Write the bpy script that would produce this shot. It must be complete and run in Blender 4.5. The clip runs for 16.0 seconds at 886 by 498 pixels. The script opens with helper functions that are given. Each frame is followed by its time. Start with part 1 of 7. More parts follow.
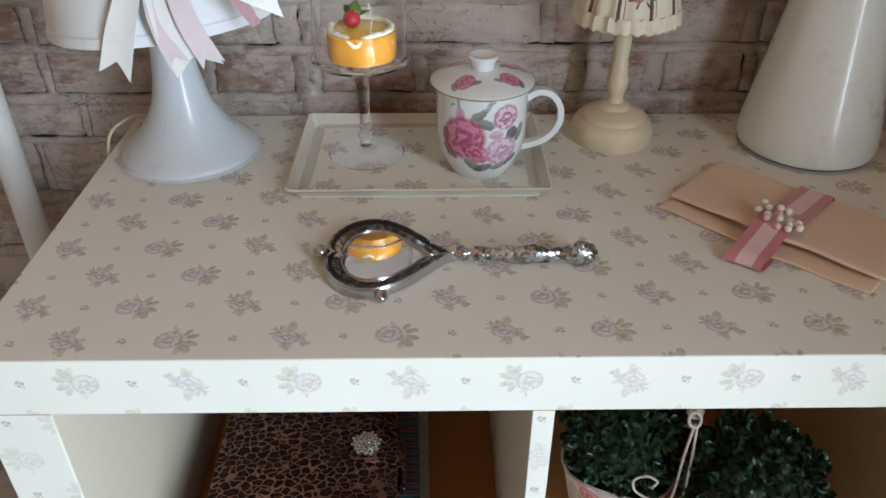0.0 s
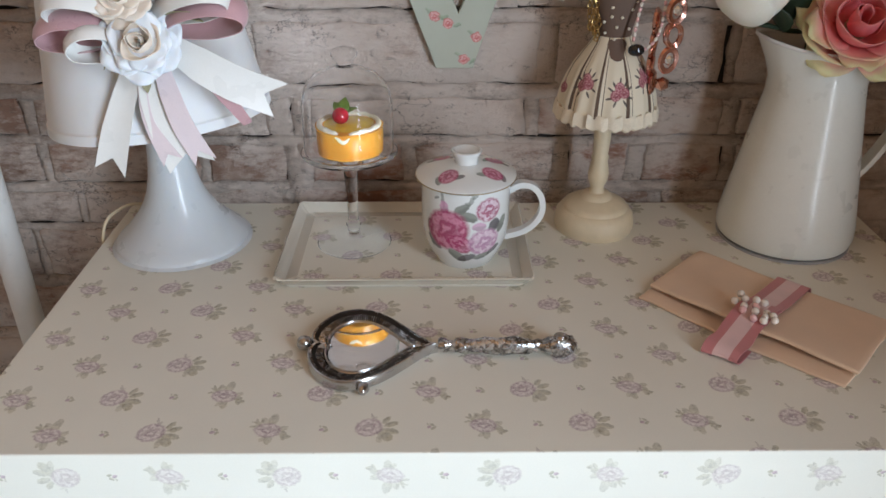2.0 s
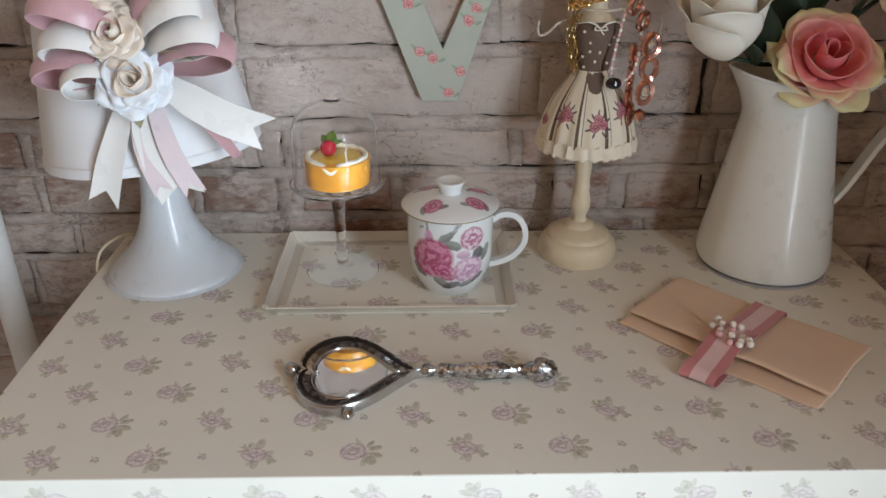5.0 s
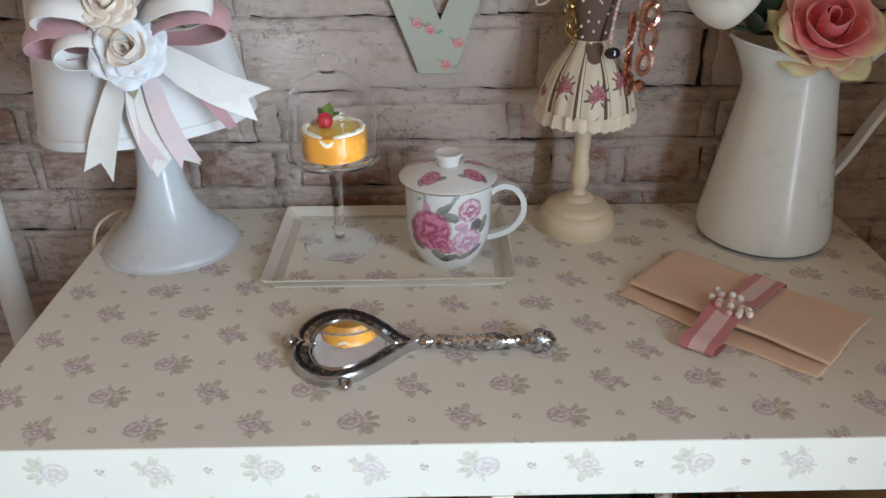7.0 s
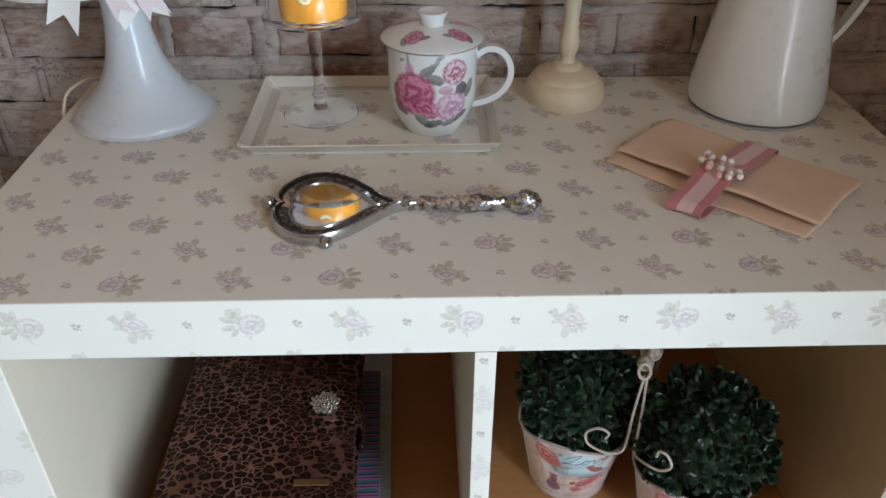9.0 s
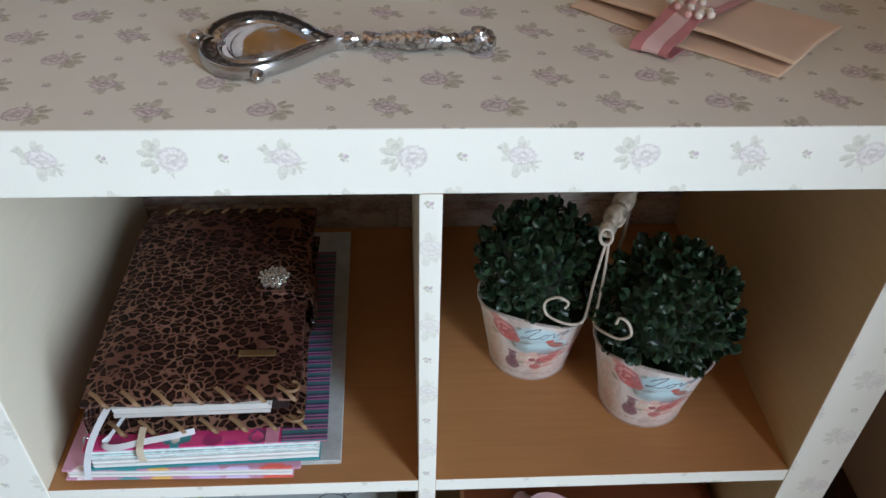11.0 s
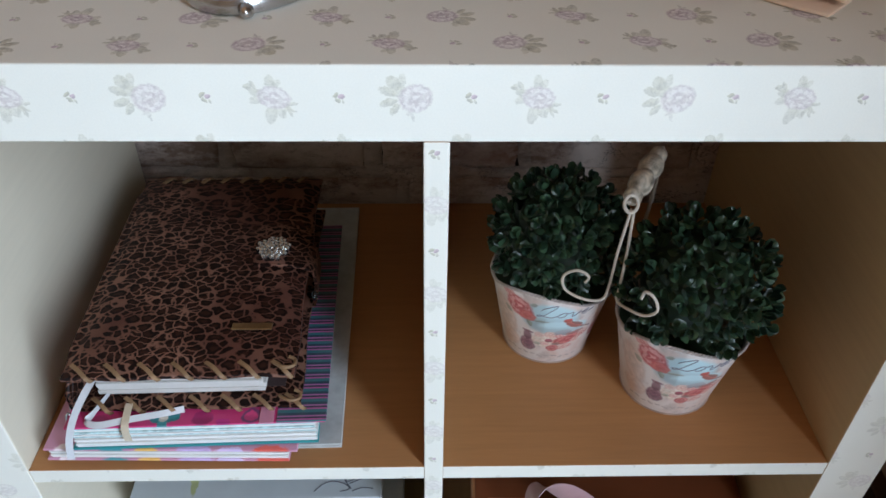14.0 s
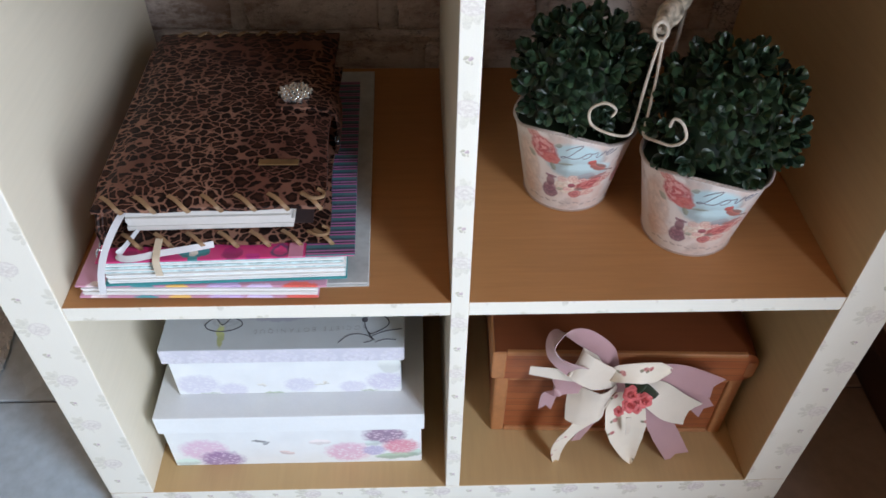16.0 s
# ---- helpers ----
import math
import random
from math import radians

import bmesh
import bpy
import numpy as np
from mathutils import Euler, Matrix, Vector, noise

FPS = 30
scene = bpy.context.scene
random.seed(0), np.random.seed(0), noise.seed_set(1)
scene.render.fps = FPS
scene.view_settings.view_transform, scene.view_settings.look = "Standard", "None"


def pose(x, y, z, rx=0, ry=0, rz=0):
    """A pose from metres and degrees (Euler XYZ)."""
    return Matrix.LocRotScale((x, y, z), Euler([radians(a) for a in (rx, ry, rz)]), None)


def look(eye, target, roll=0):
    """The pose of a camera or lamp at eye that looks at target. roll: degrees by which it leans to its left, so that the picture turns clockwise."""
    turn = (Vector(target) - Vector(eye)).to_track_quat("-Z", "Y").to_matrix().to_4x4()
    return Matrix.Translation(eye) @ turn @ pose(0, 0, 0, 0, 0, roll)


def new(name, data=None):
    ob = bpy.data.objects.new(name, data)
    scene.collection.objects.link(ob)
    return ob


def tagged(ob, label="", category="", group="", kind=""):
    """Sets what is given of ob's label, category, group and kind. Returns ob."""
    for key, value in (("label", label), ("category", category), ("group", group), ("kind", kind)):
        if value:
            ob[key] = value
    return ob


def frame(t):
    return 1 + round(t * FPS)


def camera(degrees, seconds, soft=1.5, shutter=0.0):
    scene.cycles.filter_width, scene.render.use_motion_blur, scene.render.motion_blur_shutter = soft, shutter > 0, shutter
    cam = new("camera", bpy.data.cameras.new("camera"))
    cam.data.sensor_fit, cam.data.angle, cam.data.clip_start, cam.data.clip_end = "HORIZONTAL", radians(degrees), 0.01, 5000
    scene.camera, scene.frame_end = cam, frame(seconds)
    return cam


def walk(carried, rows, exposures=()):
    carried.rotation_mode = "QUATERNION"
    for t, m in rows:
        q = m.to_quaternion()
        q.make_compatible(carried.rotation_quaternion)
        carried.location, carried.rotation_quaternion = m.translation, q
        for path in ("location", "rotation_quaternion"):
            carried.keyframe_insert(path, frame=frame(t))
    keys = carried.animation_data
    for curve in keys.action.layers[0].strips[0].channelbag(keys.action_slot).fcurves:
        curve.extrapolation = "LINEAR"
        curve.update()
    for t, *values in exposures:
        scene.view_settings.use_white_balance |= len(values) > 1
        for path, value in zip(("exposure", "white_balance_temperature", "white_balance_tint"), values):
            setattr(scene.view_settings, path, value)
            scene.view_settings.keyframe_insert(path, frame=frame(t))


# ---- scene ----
cam = camera(59.5, 16.0, soft=1.6)
PATH = [
    (0, (0.318, -0.387, 1.14), (0.342, 1.269, 0.019), 0.1),
    (0.5, (0.318, -0.385, 1.144), (0.346, 1.295, 0.06), 0.2),
    (1, (0.321, -0.386, 1.151), (0.351, 1.316, 0.102), 0.2),
    (1.5, (0.326, -0.389, 1.157), (0.354, 1.339, 0.149), 0.2),
    (2, (0.333, -0.39, 1.163), (0.355, 1.359, 0.194), 0.2),
    (2.5, (0.335, -0.395, 1.166), (0.36, 1.374, 0.232), 0.2),
    (3, (0.336, -0.399, 1.169), (0.369, 1.375, 0.246), 0.3),
    (3.5, (0.336, -0.403, 1.171), (0.378, 1.373, 0.252), 0.4),
    (4, (0.341, -0.406, 1.171), (0.376, 1.374, 0.259), 0.2),
    (4.5, (0.344, -0.406, 1.172), (0.373, 1.377, 0.266), -0.0),
    (6.8, (0.346, -0.409, 1.167), (0.373, 1.369, 0.251), -0.4),
    (7, (0.348, -0.408, 1.16), (0.371, 1.357, 0.219), -0.4),
    (7.5, (0.347, -0.41, 1.145), (0.382, 1.307, 0.121), -0.2),
    (8, (0.351, -0.417, 1.125), (0.384, 1.262, 0.038), -0.2),
    (8.5, (0.354, -0.417, 1.117), (0.389, 1.237, -0.006), -0.1),
    (9, (0.35, -0.415, 1.115), (0.405, 1.233, -0.016), 0.3),
    (9.5, (0.354, -0.418, 1.105), (0.403, 1.207, -0.06), 0.1),
    (10, (0.36, -0.427, 1.086), (0.422, 1.142, -0.153), 0.6),
    (10.2, (0.361, -0.43, 1.078), (0.434, 1.111, -0.194), 0.8),
    (12.3, (0.403, -0.399, 0.991), (0.518, 1.158, -0.259), 2.0),
    (12.5, (0.403, -0.399, 0.99), (0.516, 1.162, -0.255), 2.0),
    (13, (0.403, -0.399, 0.987), (0.515, 1.165, -0.253), 2.3),
    (13.5, (0.401, -0.4, 0.985), (0.493, 1.161, -0.261), 1.9),
    (14, (0.387, -0.396, 0.984), (0.437, 1.147, -0.287), 1.0),
    (14.5, (0.36, -0.398, 0.98), (0.374, 1.129, -0.312), -0.0),
    (15, (0.347, -0.4, 0.972), (0.355, 1.092, -0.36), -0.3),
    (15.5, (0.355, -0.402, 0.9595), (0.3825, 1.015, -0.451), 0.1),
    (16, (0.360, -0.450, 0.924), (0.4205, 0.974, -0.478), 1.0),
]
LIGHT_METER = [(0, -0.31, 6600, 17), (1.5, -0.30, 6650, 18), (2.5, -0.29, 6750, 19), (4.5, -0.31, 6800, 19), (7, -0.33, 6600, 17), (8.5, -0.43, 6600, 18), (10, -0.44, 6450, 18), (12.5, -0.37, 6450, 19),
               (13.5, -0.37, 6450, 20), (14.5, -0.47, 6200, 18), (15, -0.48, 6950, 22), (15.5, -0.38, 7100, 24), (16, -0.20, 6750, 24)]
walk(cam, [(t, look(eye, target, roll)) for t, eye, target, roll in PATH], LIGHT_METER)

# ---- daylight ----
FLOOR = 0.037          # the floor under the shelf unit
world = bpy.data.worlds.new("daylight")
scene.world = world
world.use_nodes = True
wn = world.node_tree.nodes
sky = wn.new("ShaderNodeTexSky")
sky.sky_type, sky.sun_disc = "NISHITA", False
sky.sun_elevation, sky.sun_rotation = radians(38), radians(150)
wn["Background"].inputs[1].default_value = 0.10
world.node_tree.links.new(sky.outputs[0], wn["Background"].inputs[0])
sun = new("sun", bpy.data.lights.new("sun", "SUN"))
sun.data.energy, sun.data.angle, sun.data.color = 0.8, radians(12), (1.0, 0.95, 0.88)
sun.matrix_world = look((3, 4, 5), (0, 0, 0))
# sky light through the window in the side wall, beside the camera
WX, WY0, WY1, WZ0, WZ1 = 1.0, -1.22, -0.68, 0.08, 1.84
window_light = new("window_light", bpy.data.lights.new("window_light", "AREA"))
window_light.data.shape, window_light.data.size, window_light.data.size_y = "RECTANGLE", WY1 - WY0 - 0.1, WZ1 - WZ0 - 0.1
window_light.data.energy, window_light.data.color = 59, (0.66, 0.86, 1.0)
window_light.matrix_world = look((WX + 0.09, (WY0 + WY1) / 2, (WZ0 + WZ1) / 2), (WX - 1, (WY0 + WY1) / 2, (WZ0 + WZ1) / 2))

# ---- materials ----
def node(nt, kind, **sets):
    n = nt.nodes.new("ShaderNode" + kind)
    for k, v in sets.items():
        if k == "op":
            n.operation = v
        elif k == "kind":
            n.vector_type = v
        elif k == "feature":
            n.feature = v
        elif k == "bands":
            n.wave_type = v
    return n


def link(nt, a, b):
    nt.links.new(a, b)


def put(nt, socket, value):
    if isinstance(value, bpy.types.NodeSocket):
        nt.links.new(value, socket)
    else:
        socket.default_value = value


def math_(nt, op, a, b=0.0):
    n = node(nt, "Math", op=op)
    put(nt, n.inputs[0], a), put(nt, n.inputs[1], b)
    return n.outputs[0]


def vec_(nt, op, a, b=(0, 0, 0)):
    n = node(nt, "VectorMath", op=op)
    put(nt, n.inputs[0], a), put(nt, n.inputs[1], b)
    return n.outputs["Value"] if op == "LENGTH" else n.outputs[0]


def ramp_(nt, v, lo, hi, a=0.0, b=1.0):
    n = node(nt, "MapRange")
    for i, x in enumerate((v, lo, hi, a, b)):
        put(nt, n.inputs[i], x)
    return n.outputs[0]


def mix_(nt, f, a, b):
    n = node(nt, "Mix")
    n.data_type = "RGBA"
    put(nt, n.inputs[0], f)
    put(nt, n.inputs[6], (*a, 1) if isinstance(a, tuple) else a)
    put(nt, n.inputs[7], (*b, 1) if isinstance(b, tuple) else b)
    return n.outputs[2]


def noise_(nt, vec, scale, detail=3.0, rough=0.55):
    n = node(nt, "TexNoise")
    put(nt, n.inputs["Vector"], vec)
    n.inputs["Scale"].default_value, n.inputs["Detail"].default_value, n.inputs["Roughness"].default_value = scale, detail, rough
    return n.outputs["Fac"]


def voronoi_(nt, vec, scale, feature="F1"):
    n = node(nt, "TexVoronoi", feature=feature)
    put(nt, n.inputs["Vector"], vec)
    n.inputs["Scale"].default_value = scale
    return n.outputs["Distance"]


def coords(nt):
    return nt.nodes.new("ShaderNodeTexCoord").outputs["Object"]


def flat(nt, u, v):
    n = node(nt, "CombineXYZ")
    put(nt, n.inputs[0], u), put(nt, n.inputs[1], v)
    return n.outputs[0]


def axes(nt, vec):
    n = node(nt, "SeparateXYZ")
    link(nt, vec, n.inputs[0])
    return n.outputs


def begin(name, rough=0.5, metal=0.0):
    m = bpy.data.materials.new(name)
    m.use_nodes = True
    b = m.node_tree.nodes["Principled BSDF"]
    b.inputs["Roughness"].default_value, b.inputs["Metallic"].default_value = rough, metal
    return m, m.node_tree, b


def bump(nt, b, height, strength=0.3, distance=0.001):
    n = node(nt, "Bump")
    n.inputs["Strength"].default_value, n.inputs["Distance"].default_value = strength, distance
    link(nt, height, n.inputs["Height"]), link(nt, n.outputs[0], b.inputs["Normal"])


def plain(name, colour, rough=0.5, metal=0.0, grain=400, vary=0.10, relief=0.15, depth=0.0004, coat=0.0, sheen=0.0, sub=0.0, patches=30):
    """Colour varied by broad patches and fine grain, with fine relief."""
    m, nt, b = begin(name, rough, metal)
    c = coords(nt)
    broad, fine = noise_(nt, c, patches, 3), noise_(nt, c, grain, 4)
    both = math_(nt, "ADD", math_(nt, "MULTIPLY", broad, 0.6), math_(nt, "MULTIPLY", fine, 0.4))
    dark = tuple(x * (1 - vary) for x in colour)
    light = tuple(min(1, x * (1 + vary)) for x in colour)
    link(nt, mix_(nt, ramp_(nt, both, 0.3, 0.7), dark, light), b.inputs["Base Color"])
    link(nt, ramp_(nt, broad, 0.3, 0.7, rough * 0.85, min(1, rough * 1.15)), b.inputs["Roughness"])
    bump(nt, b, fine, relief, depth)
    b.inputs["Coat Weight"].default_value, b.inputs["Sheen Weight"].default_value = coat, sheen
    b.inputs["Coat Roughness"].default_value = 0.08
    b.inputs["Subsurface Weight"].default_value = sub
    b.inputs["Subsurface Radius"].default_value = (0.01, 0.008, 0.006)
    return m


def ellipse(nt, vec, cx, cy, rx, ry, ang=0.0):
    """Distance from an ellipse's middle: 1 on its edge; and the vector inside it."""
    n = node(nt, "Mapping")
    n.vector_type = "TEXTURE"
    n.inputs["Location"].default_value, n.inputs["Scale"].default_value = (cx, cy, 0), (rx, ry, 1)
    n.inputs["Rotation"].default_value = (0, 0, radians(ang))
    link(nt, vec, n.inputs["Vector"])
    return vec_(nt, "LENGTH", n.outputs[0]), n.outputs[0]


def printed(nt, vec, base, marks):
    """Lays printed marks over a base colour: (cx, cy, rx, ry, angle, colour, strength[, second colour for petals])."""
    col = base
    for cx, cy, rx, ry, ang, colour, alpha, *petal in marks:
        d, inside = ellipse(nt, vec, cx, cy, rx, ry, ang)
        ink = mix_(nt, ramp_(nt, axes(nt, inside)[1], -0.25, 0.25), tuple(k * 0.80 for k in colour), tuple(min(1, k * 1.22) for k in colour))
        if petal:
            if len(petal) > 1:
                spots = voronoi_(nt, inside, 5.5)
                ink = mix_(nt, ramp_(nt, spots, 0.20, 0.55), petal[0], colour)
                edge = ramp_(nt, math_(nt, "ADD", d, math_(nt, "MULTIPLY", noise_(nt, inside, 4.0, 3), 0.5)), 1.32, 0.95)
                col = mix_(nt, math_(nt, "MULTIPLY", edge, alpha), col, ink)
                continue
            swirl = math_(nt, "SINE", math_(nt, "ADD", math_(nt, "MULTIPLY", d, 11.0), math_(nt, "MULTIPLY", noise_(nt, inside, 2.6, 3), 15.0)))
            ink = mix_(nt, ramp_(nt, swirl, -0.9, 0.9), colour, petal[0])
            ink = mix_(nt, ramp_(nt, noise_(nt, inside, 3.2, 3), 0.45, 0.70, 0.0, 0.55), ink, tuple(k * 0.62 for k in colour))
        col = mix_(nt, math_(nt, "MULTIPLY", ramp_(nt, d, 1.05, 0.85), alpha), col, ink)
    return col


ROSE, ROSE2, LEAF, SPRIG = (0.42, 0.27, 0.33), (0.80, 0.71, 0.72), (0.39, 0.36, 0.24), (0.50, 0.44, 0.40)
MOTIF_A = [(-0.0085, 0.0105, 0.0034, 0.0046, 35, LEAF, 0.8), (-0.0030, 0.0120, 0.0022, 0.0042, -10, LEAF, 0.5), (-0.0125, 0.0045, 0.0048, 0.0026, -20, LEAF, 0.75),
           (-0.0120, -0.0035, 0.0048, 0.0024, 20, LEAF, 0.8), (-0.0080, -0.0085, 0.0040, 0.0020, 55, LEAF, 0.75), (-0.0045, 0.0045, 0.0040, 0.0026, 40, LEAF, 0.6), (0.0035, -0.0125, 0.0010, 0.0040, 12, SPRIG, 0.45), (0.0015, -0.0115, 0.0022, 0.0010, 30, SPRIG, 0.4),
           (0.0060, -0.0005, 0.0092, 0.0082, 20, ROSE, 0.8, ROSE2)]
MOTIF_B = [(-0.0015, -0.0120, 0.0030, 0.0060, -10, LEAF, 0.55), (0.0045, -0.0105, 0.0022, 0.0044, 35, LEAF, 0.45), (-0.0130, 0.0060, 0.0040, 0.0010, -25, LEAF, 0.75), (-0.0150, 0.0085, 0.0026, 0.0013, 20, LEAF, 0.7), (-0.0115, 0.0090, 0.0028, 0.0012, -60, LEAF, 0.65), (-0.0095, 0.0035, 0.0040, 0.0022, -10, LEAF, 0.6),
           (0.0105, -0.0075, 0.0048, 0.0009, -35, LEAF, 0.75), (0.0135, -0.0050, 0.0030, 0.0010, 10, LEAF, 0.7), (0.0115, -0.0110, 0.0010, 0.0030, 20, LEAF, 0.65), (0.0080, -0.0100, 0.0010, 0.0030, -25, LEAF, 0.6), (0.0000, 0.0110, 0.0024, 0.0044, 5, LEAF, 0.6), (0.0040, 0.0100, 0.0018, 0.0032, -40, LEAF, 0.45),
           (-0.0095, -0.0010, 0.0045, 0.0024, 25, LEAF, 0.5), (0.0015, 0.0, 0.0088, 0.0064, -12, ROSE, 0.8, ROSE2)]
SMALL = [(0.0018, 0.0006, 0.0019, 0.0016, 30, ROSE, 0.65), (-0.0014, 0.0016, 0.0022, 0.0013, 35, LEAF, 0.65), (-0.0004, -0.0018, 0.0021, 0.0012, -40, LEAF, 0.6), (0.0026, -0.0026, 0.0007, 0.0016, 20, LEAF, 0.45)]
MOTIF_A = [(x * 0.86 + 0.001, y * 0.88, rx * 1.12, ry * 1.12, *rest) for x, y, rx, ry, *rest in MOTIF_A]
MOTIF_B = [(x * 0.84, y * 0.86, rx * 1.15, ry * 1.15, *rest) for x, y, rx, ry, *rest in MOTIF_B]


def floral(name, u, v, u0, v0, turn=1, washout=0.40, base=(0.815, 0.79, 0.695), rough=0.62, skew=0.0):
    """Wallpaper: roses in a staggered lattice, sprigs between. u, v: object axes; a rose lies at (u0, v0); turn -1: upside down."""
    a, bb = 0.0755, 0.0765
    m, nt, b = begin(name, rough)
    c = coords(nt)
    xyz = axes(nt, c)
    raw = flat(nt, math_(nt, "MULTIPLY", math_(nt, "SUBTRACT", xyz[u], u0), turn), math_(nt, "MULTIPLY", math_(nt, "SUBTRACT", xyz[v], v0), turn))
    if skew:                                        # the sheet was pasted on at a slight angle
        r = node(nt, "VectorRotate")
        r.rotation_type = "Z_AXIS"
        link(nt, raw, r.inputs["Vector"])
        r.inputs["Angle"].default_value = radians(skew)
        raw = r.outputs[0]
    wob = node(nt, "TexNoise")
    link(nt, raw, wob.inputs["Vector"])
    wob.inputs["Scale"].default_value, wob.inputs["Detail"].default_value = 420, 3
    flat_wob = vec_(nt, "MULTIPLY", vec_(nt, "SUBTRACT", wob.outputs["Color"], (0.5, 0.5, 0.5)), (0.0026, 0.0026, 0))
    p = vec_(nt, "DIVIDE", raw, (a, bb, 1))

    def fold(shift):
        moved = vec_(nt, "ADD", p, (*shift, 0))
        even = vec_(nt, "SUBTRACT", vec_(nt, "FRACTION", vec_(nt, "ADD", moved, (0.5, 0.5, 0))), (0.5, 0.5, 0))
        odd = vec_(nt, "SUBTRACT", vec_(nt, "FRACTION", moved), (0.5, 0.5, 0))
        e = axes(nt, vec_(nt, "ABSOLUTE", even))
        pick = math_(nt, "LESS_THAN", math_(nt, "ADD", e[0], e[1]), 0.5)
        n = node(nt, "Mix")
        n.data_type = "VECTOR"
        put(nt, n.inputs[0], pick), put(nt, n.inputs[4], odd), put(nt, n.inputs[5], even)
        local = vec_(nt, "ADD", vec_(nt, "MULTIPLY", n.outputs[1], (a, bb, 0)), flat_wob)
        n2 = node(nt, "Mix")
        n2.data_type = "VECTOR"
        put(nt, n2.inputs[0], pick), put(nt, n2.inputs[4], vec_(nt, "FLOOR", moved)), put(nt, n2.inputs[5], vec_(nt, "FLOOR", vec_(nt, "ADD", moved, (0.5, 0.5, 0))))
        column = axes(nt, n2.outputs[1])[0]
        return local, math_(nt, "GREATER_THAN", math_(nt, "FRACT", math_(nt, "ADD", math_(nt, "MULTIPLY", column, 0.5), 0.01)), 0.3)

    big, kind = fold((0, 0))
    small, _ = fold((0.5, 0))
    weave = noise_(nt, c, 900, 2)
    stain = noise_(nt, c, 9, 4)
    paper = mix_(nt, ramp_(nt, math_(nt, "ADD", math_(nt, "MULTIPLY", weave, 0.4), math_(nt, "MULTIPLY", stain, 0.6)), 0.3, 0.7),
                 tuple(x * 0.95 for x in base), tuple(min(1, x * 1.04) for x in base))
    paper = printed(nt, small, paper, SMALL)
    inked = mix_(nt, kind, printed(nt, big, paper, MOTIF_A), printed(nt, big, paper, MOTIF_B))
    strokes = math_(nt, "ABSOLUTE", math_(nt, "SUBTRACT", noise_(nt, c, 330, 4, 0.6), 0.5))
    where = ramp_(nt, vec_(nt, "LENGTH", vec_(nt, "SUBTRACT", inked, paper)), 0.05, 0.16)
    inked = mix_(nt, math_(nt, "MULTIPLY", ramp_(nt, strokes, 0.035, 0.0, 0.0, 0.7), where), inked, vec_(nt, "MULTIPLY", vec_(nt, "MULTIPLY", inked, inked), (0.75, 0.72, 0.72)))
    faded = ramp_(nt, noise_(nt, c, 260, 3, 0.6), 0.40, 0.64, max(0.04, washout * 1.5 - 0.5), washout)
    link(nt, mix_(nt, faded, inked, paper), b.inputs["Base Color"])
    bump(nt, b, weave, 0.12, 0.0003)
    return m


# one paper; print set paler on the front faces to stand for bright light
PAPER_TOP = floral("floral_paper_top", 0, 1, 0.293, 0.025, -1, washout=0.42, skew=-1.6)
PAPER_RAIL = floral("floral_paper_rail", 0, 2, 0.2255, 0.7695, washout=0.65)
PAPER_STILE = floral("floral_paper_stile", 0, 2, 0.771, 0.464, washout=0.78)
PAPER_SIDE = floral("floral_paper_side", 1, 2, 0.10, 0.50, washout=0.70)


def birch(name, colour, axis=0, contrast=1.0):
    m, nt, b = begin(name, 0.48)
    b.inputs["Specular IOR Level"].default_value = 0.3
    c = coords(nt)
    stretch = [60, 60, 60]
    stretch[axis] = 4
    grain = noise_(nt, vec_(nt, "MULTIPLY", c, tuple(stretch)), 3.0, 6, 0.65)
    broad = noise_(nt, c, 7, 3)
    both = math_(nt, "ADD", math_(nt, "MULTIPLY", grain, 0.6), math_(nt, "MULTIPLY", broad, 0.4))
    link(nt, mix_(nt, ramp_(nt, both, 0.3, 0.7), tuple(x * (1 - 0.14 * contrast) for x in colour), tuple(x * (1 + 0.10 * contrast) for x in colour)), b.inputs["Base Color"])
    link(nt, ramp_(nt, broad, 0.3, 0.7, 0.42, 0.58), b.inputs["Roughness"])
    bump(nt, b, grain, 0.08, 0.0003)
    return m


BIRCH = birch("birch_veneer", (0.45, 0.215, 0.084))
# pale veneer turned tan for the right panel's shade; bottom board shares it
BIRCH_TAN_SHADED = birch("shaded_tan_birch_veneer", (0.51, 0.34, 0.165), 1, 0.6)
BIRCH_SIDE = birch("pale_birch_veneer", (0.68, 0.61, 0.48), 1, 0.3)


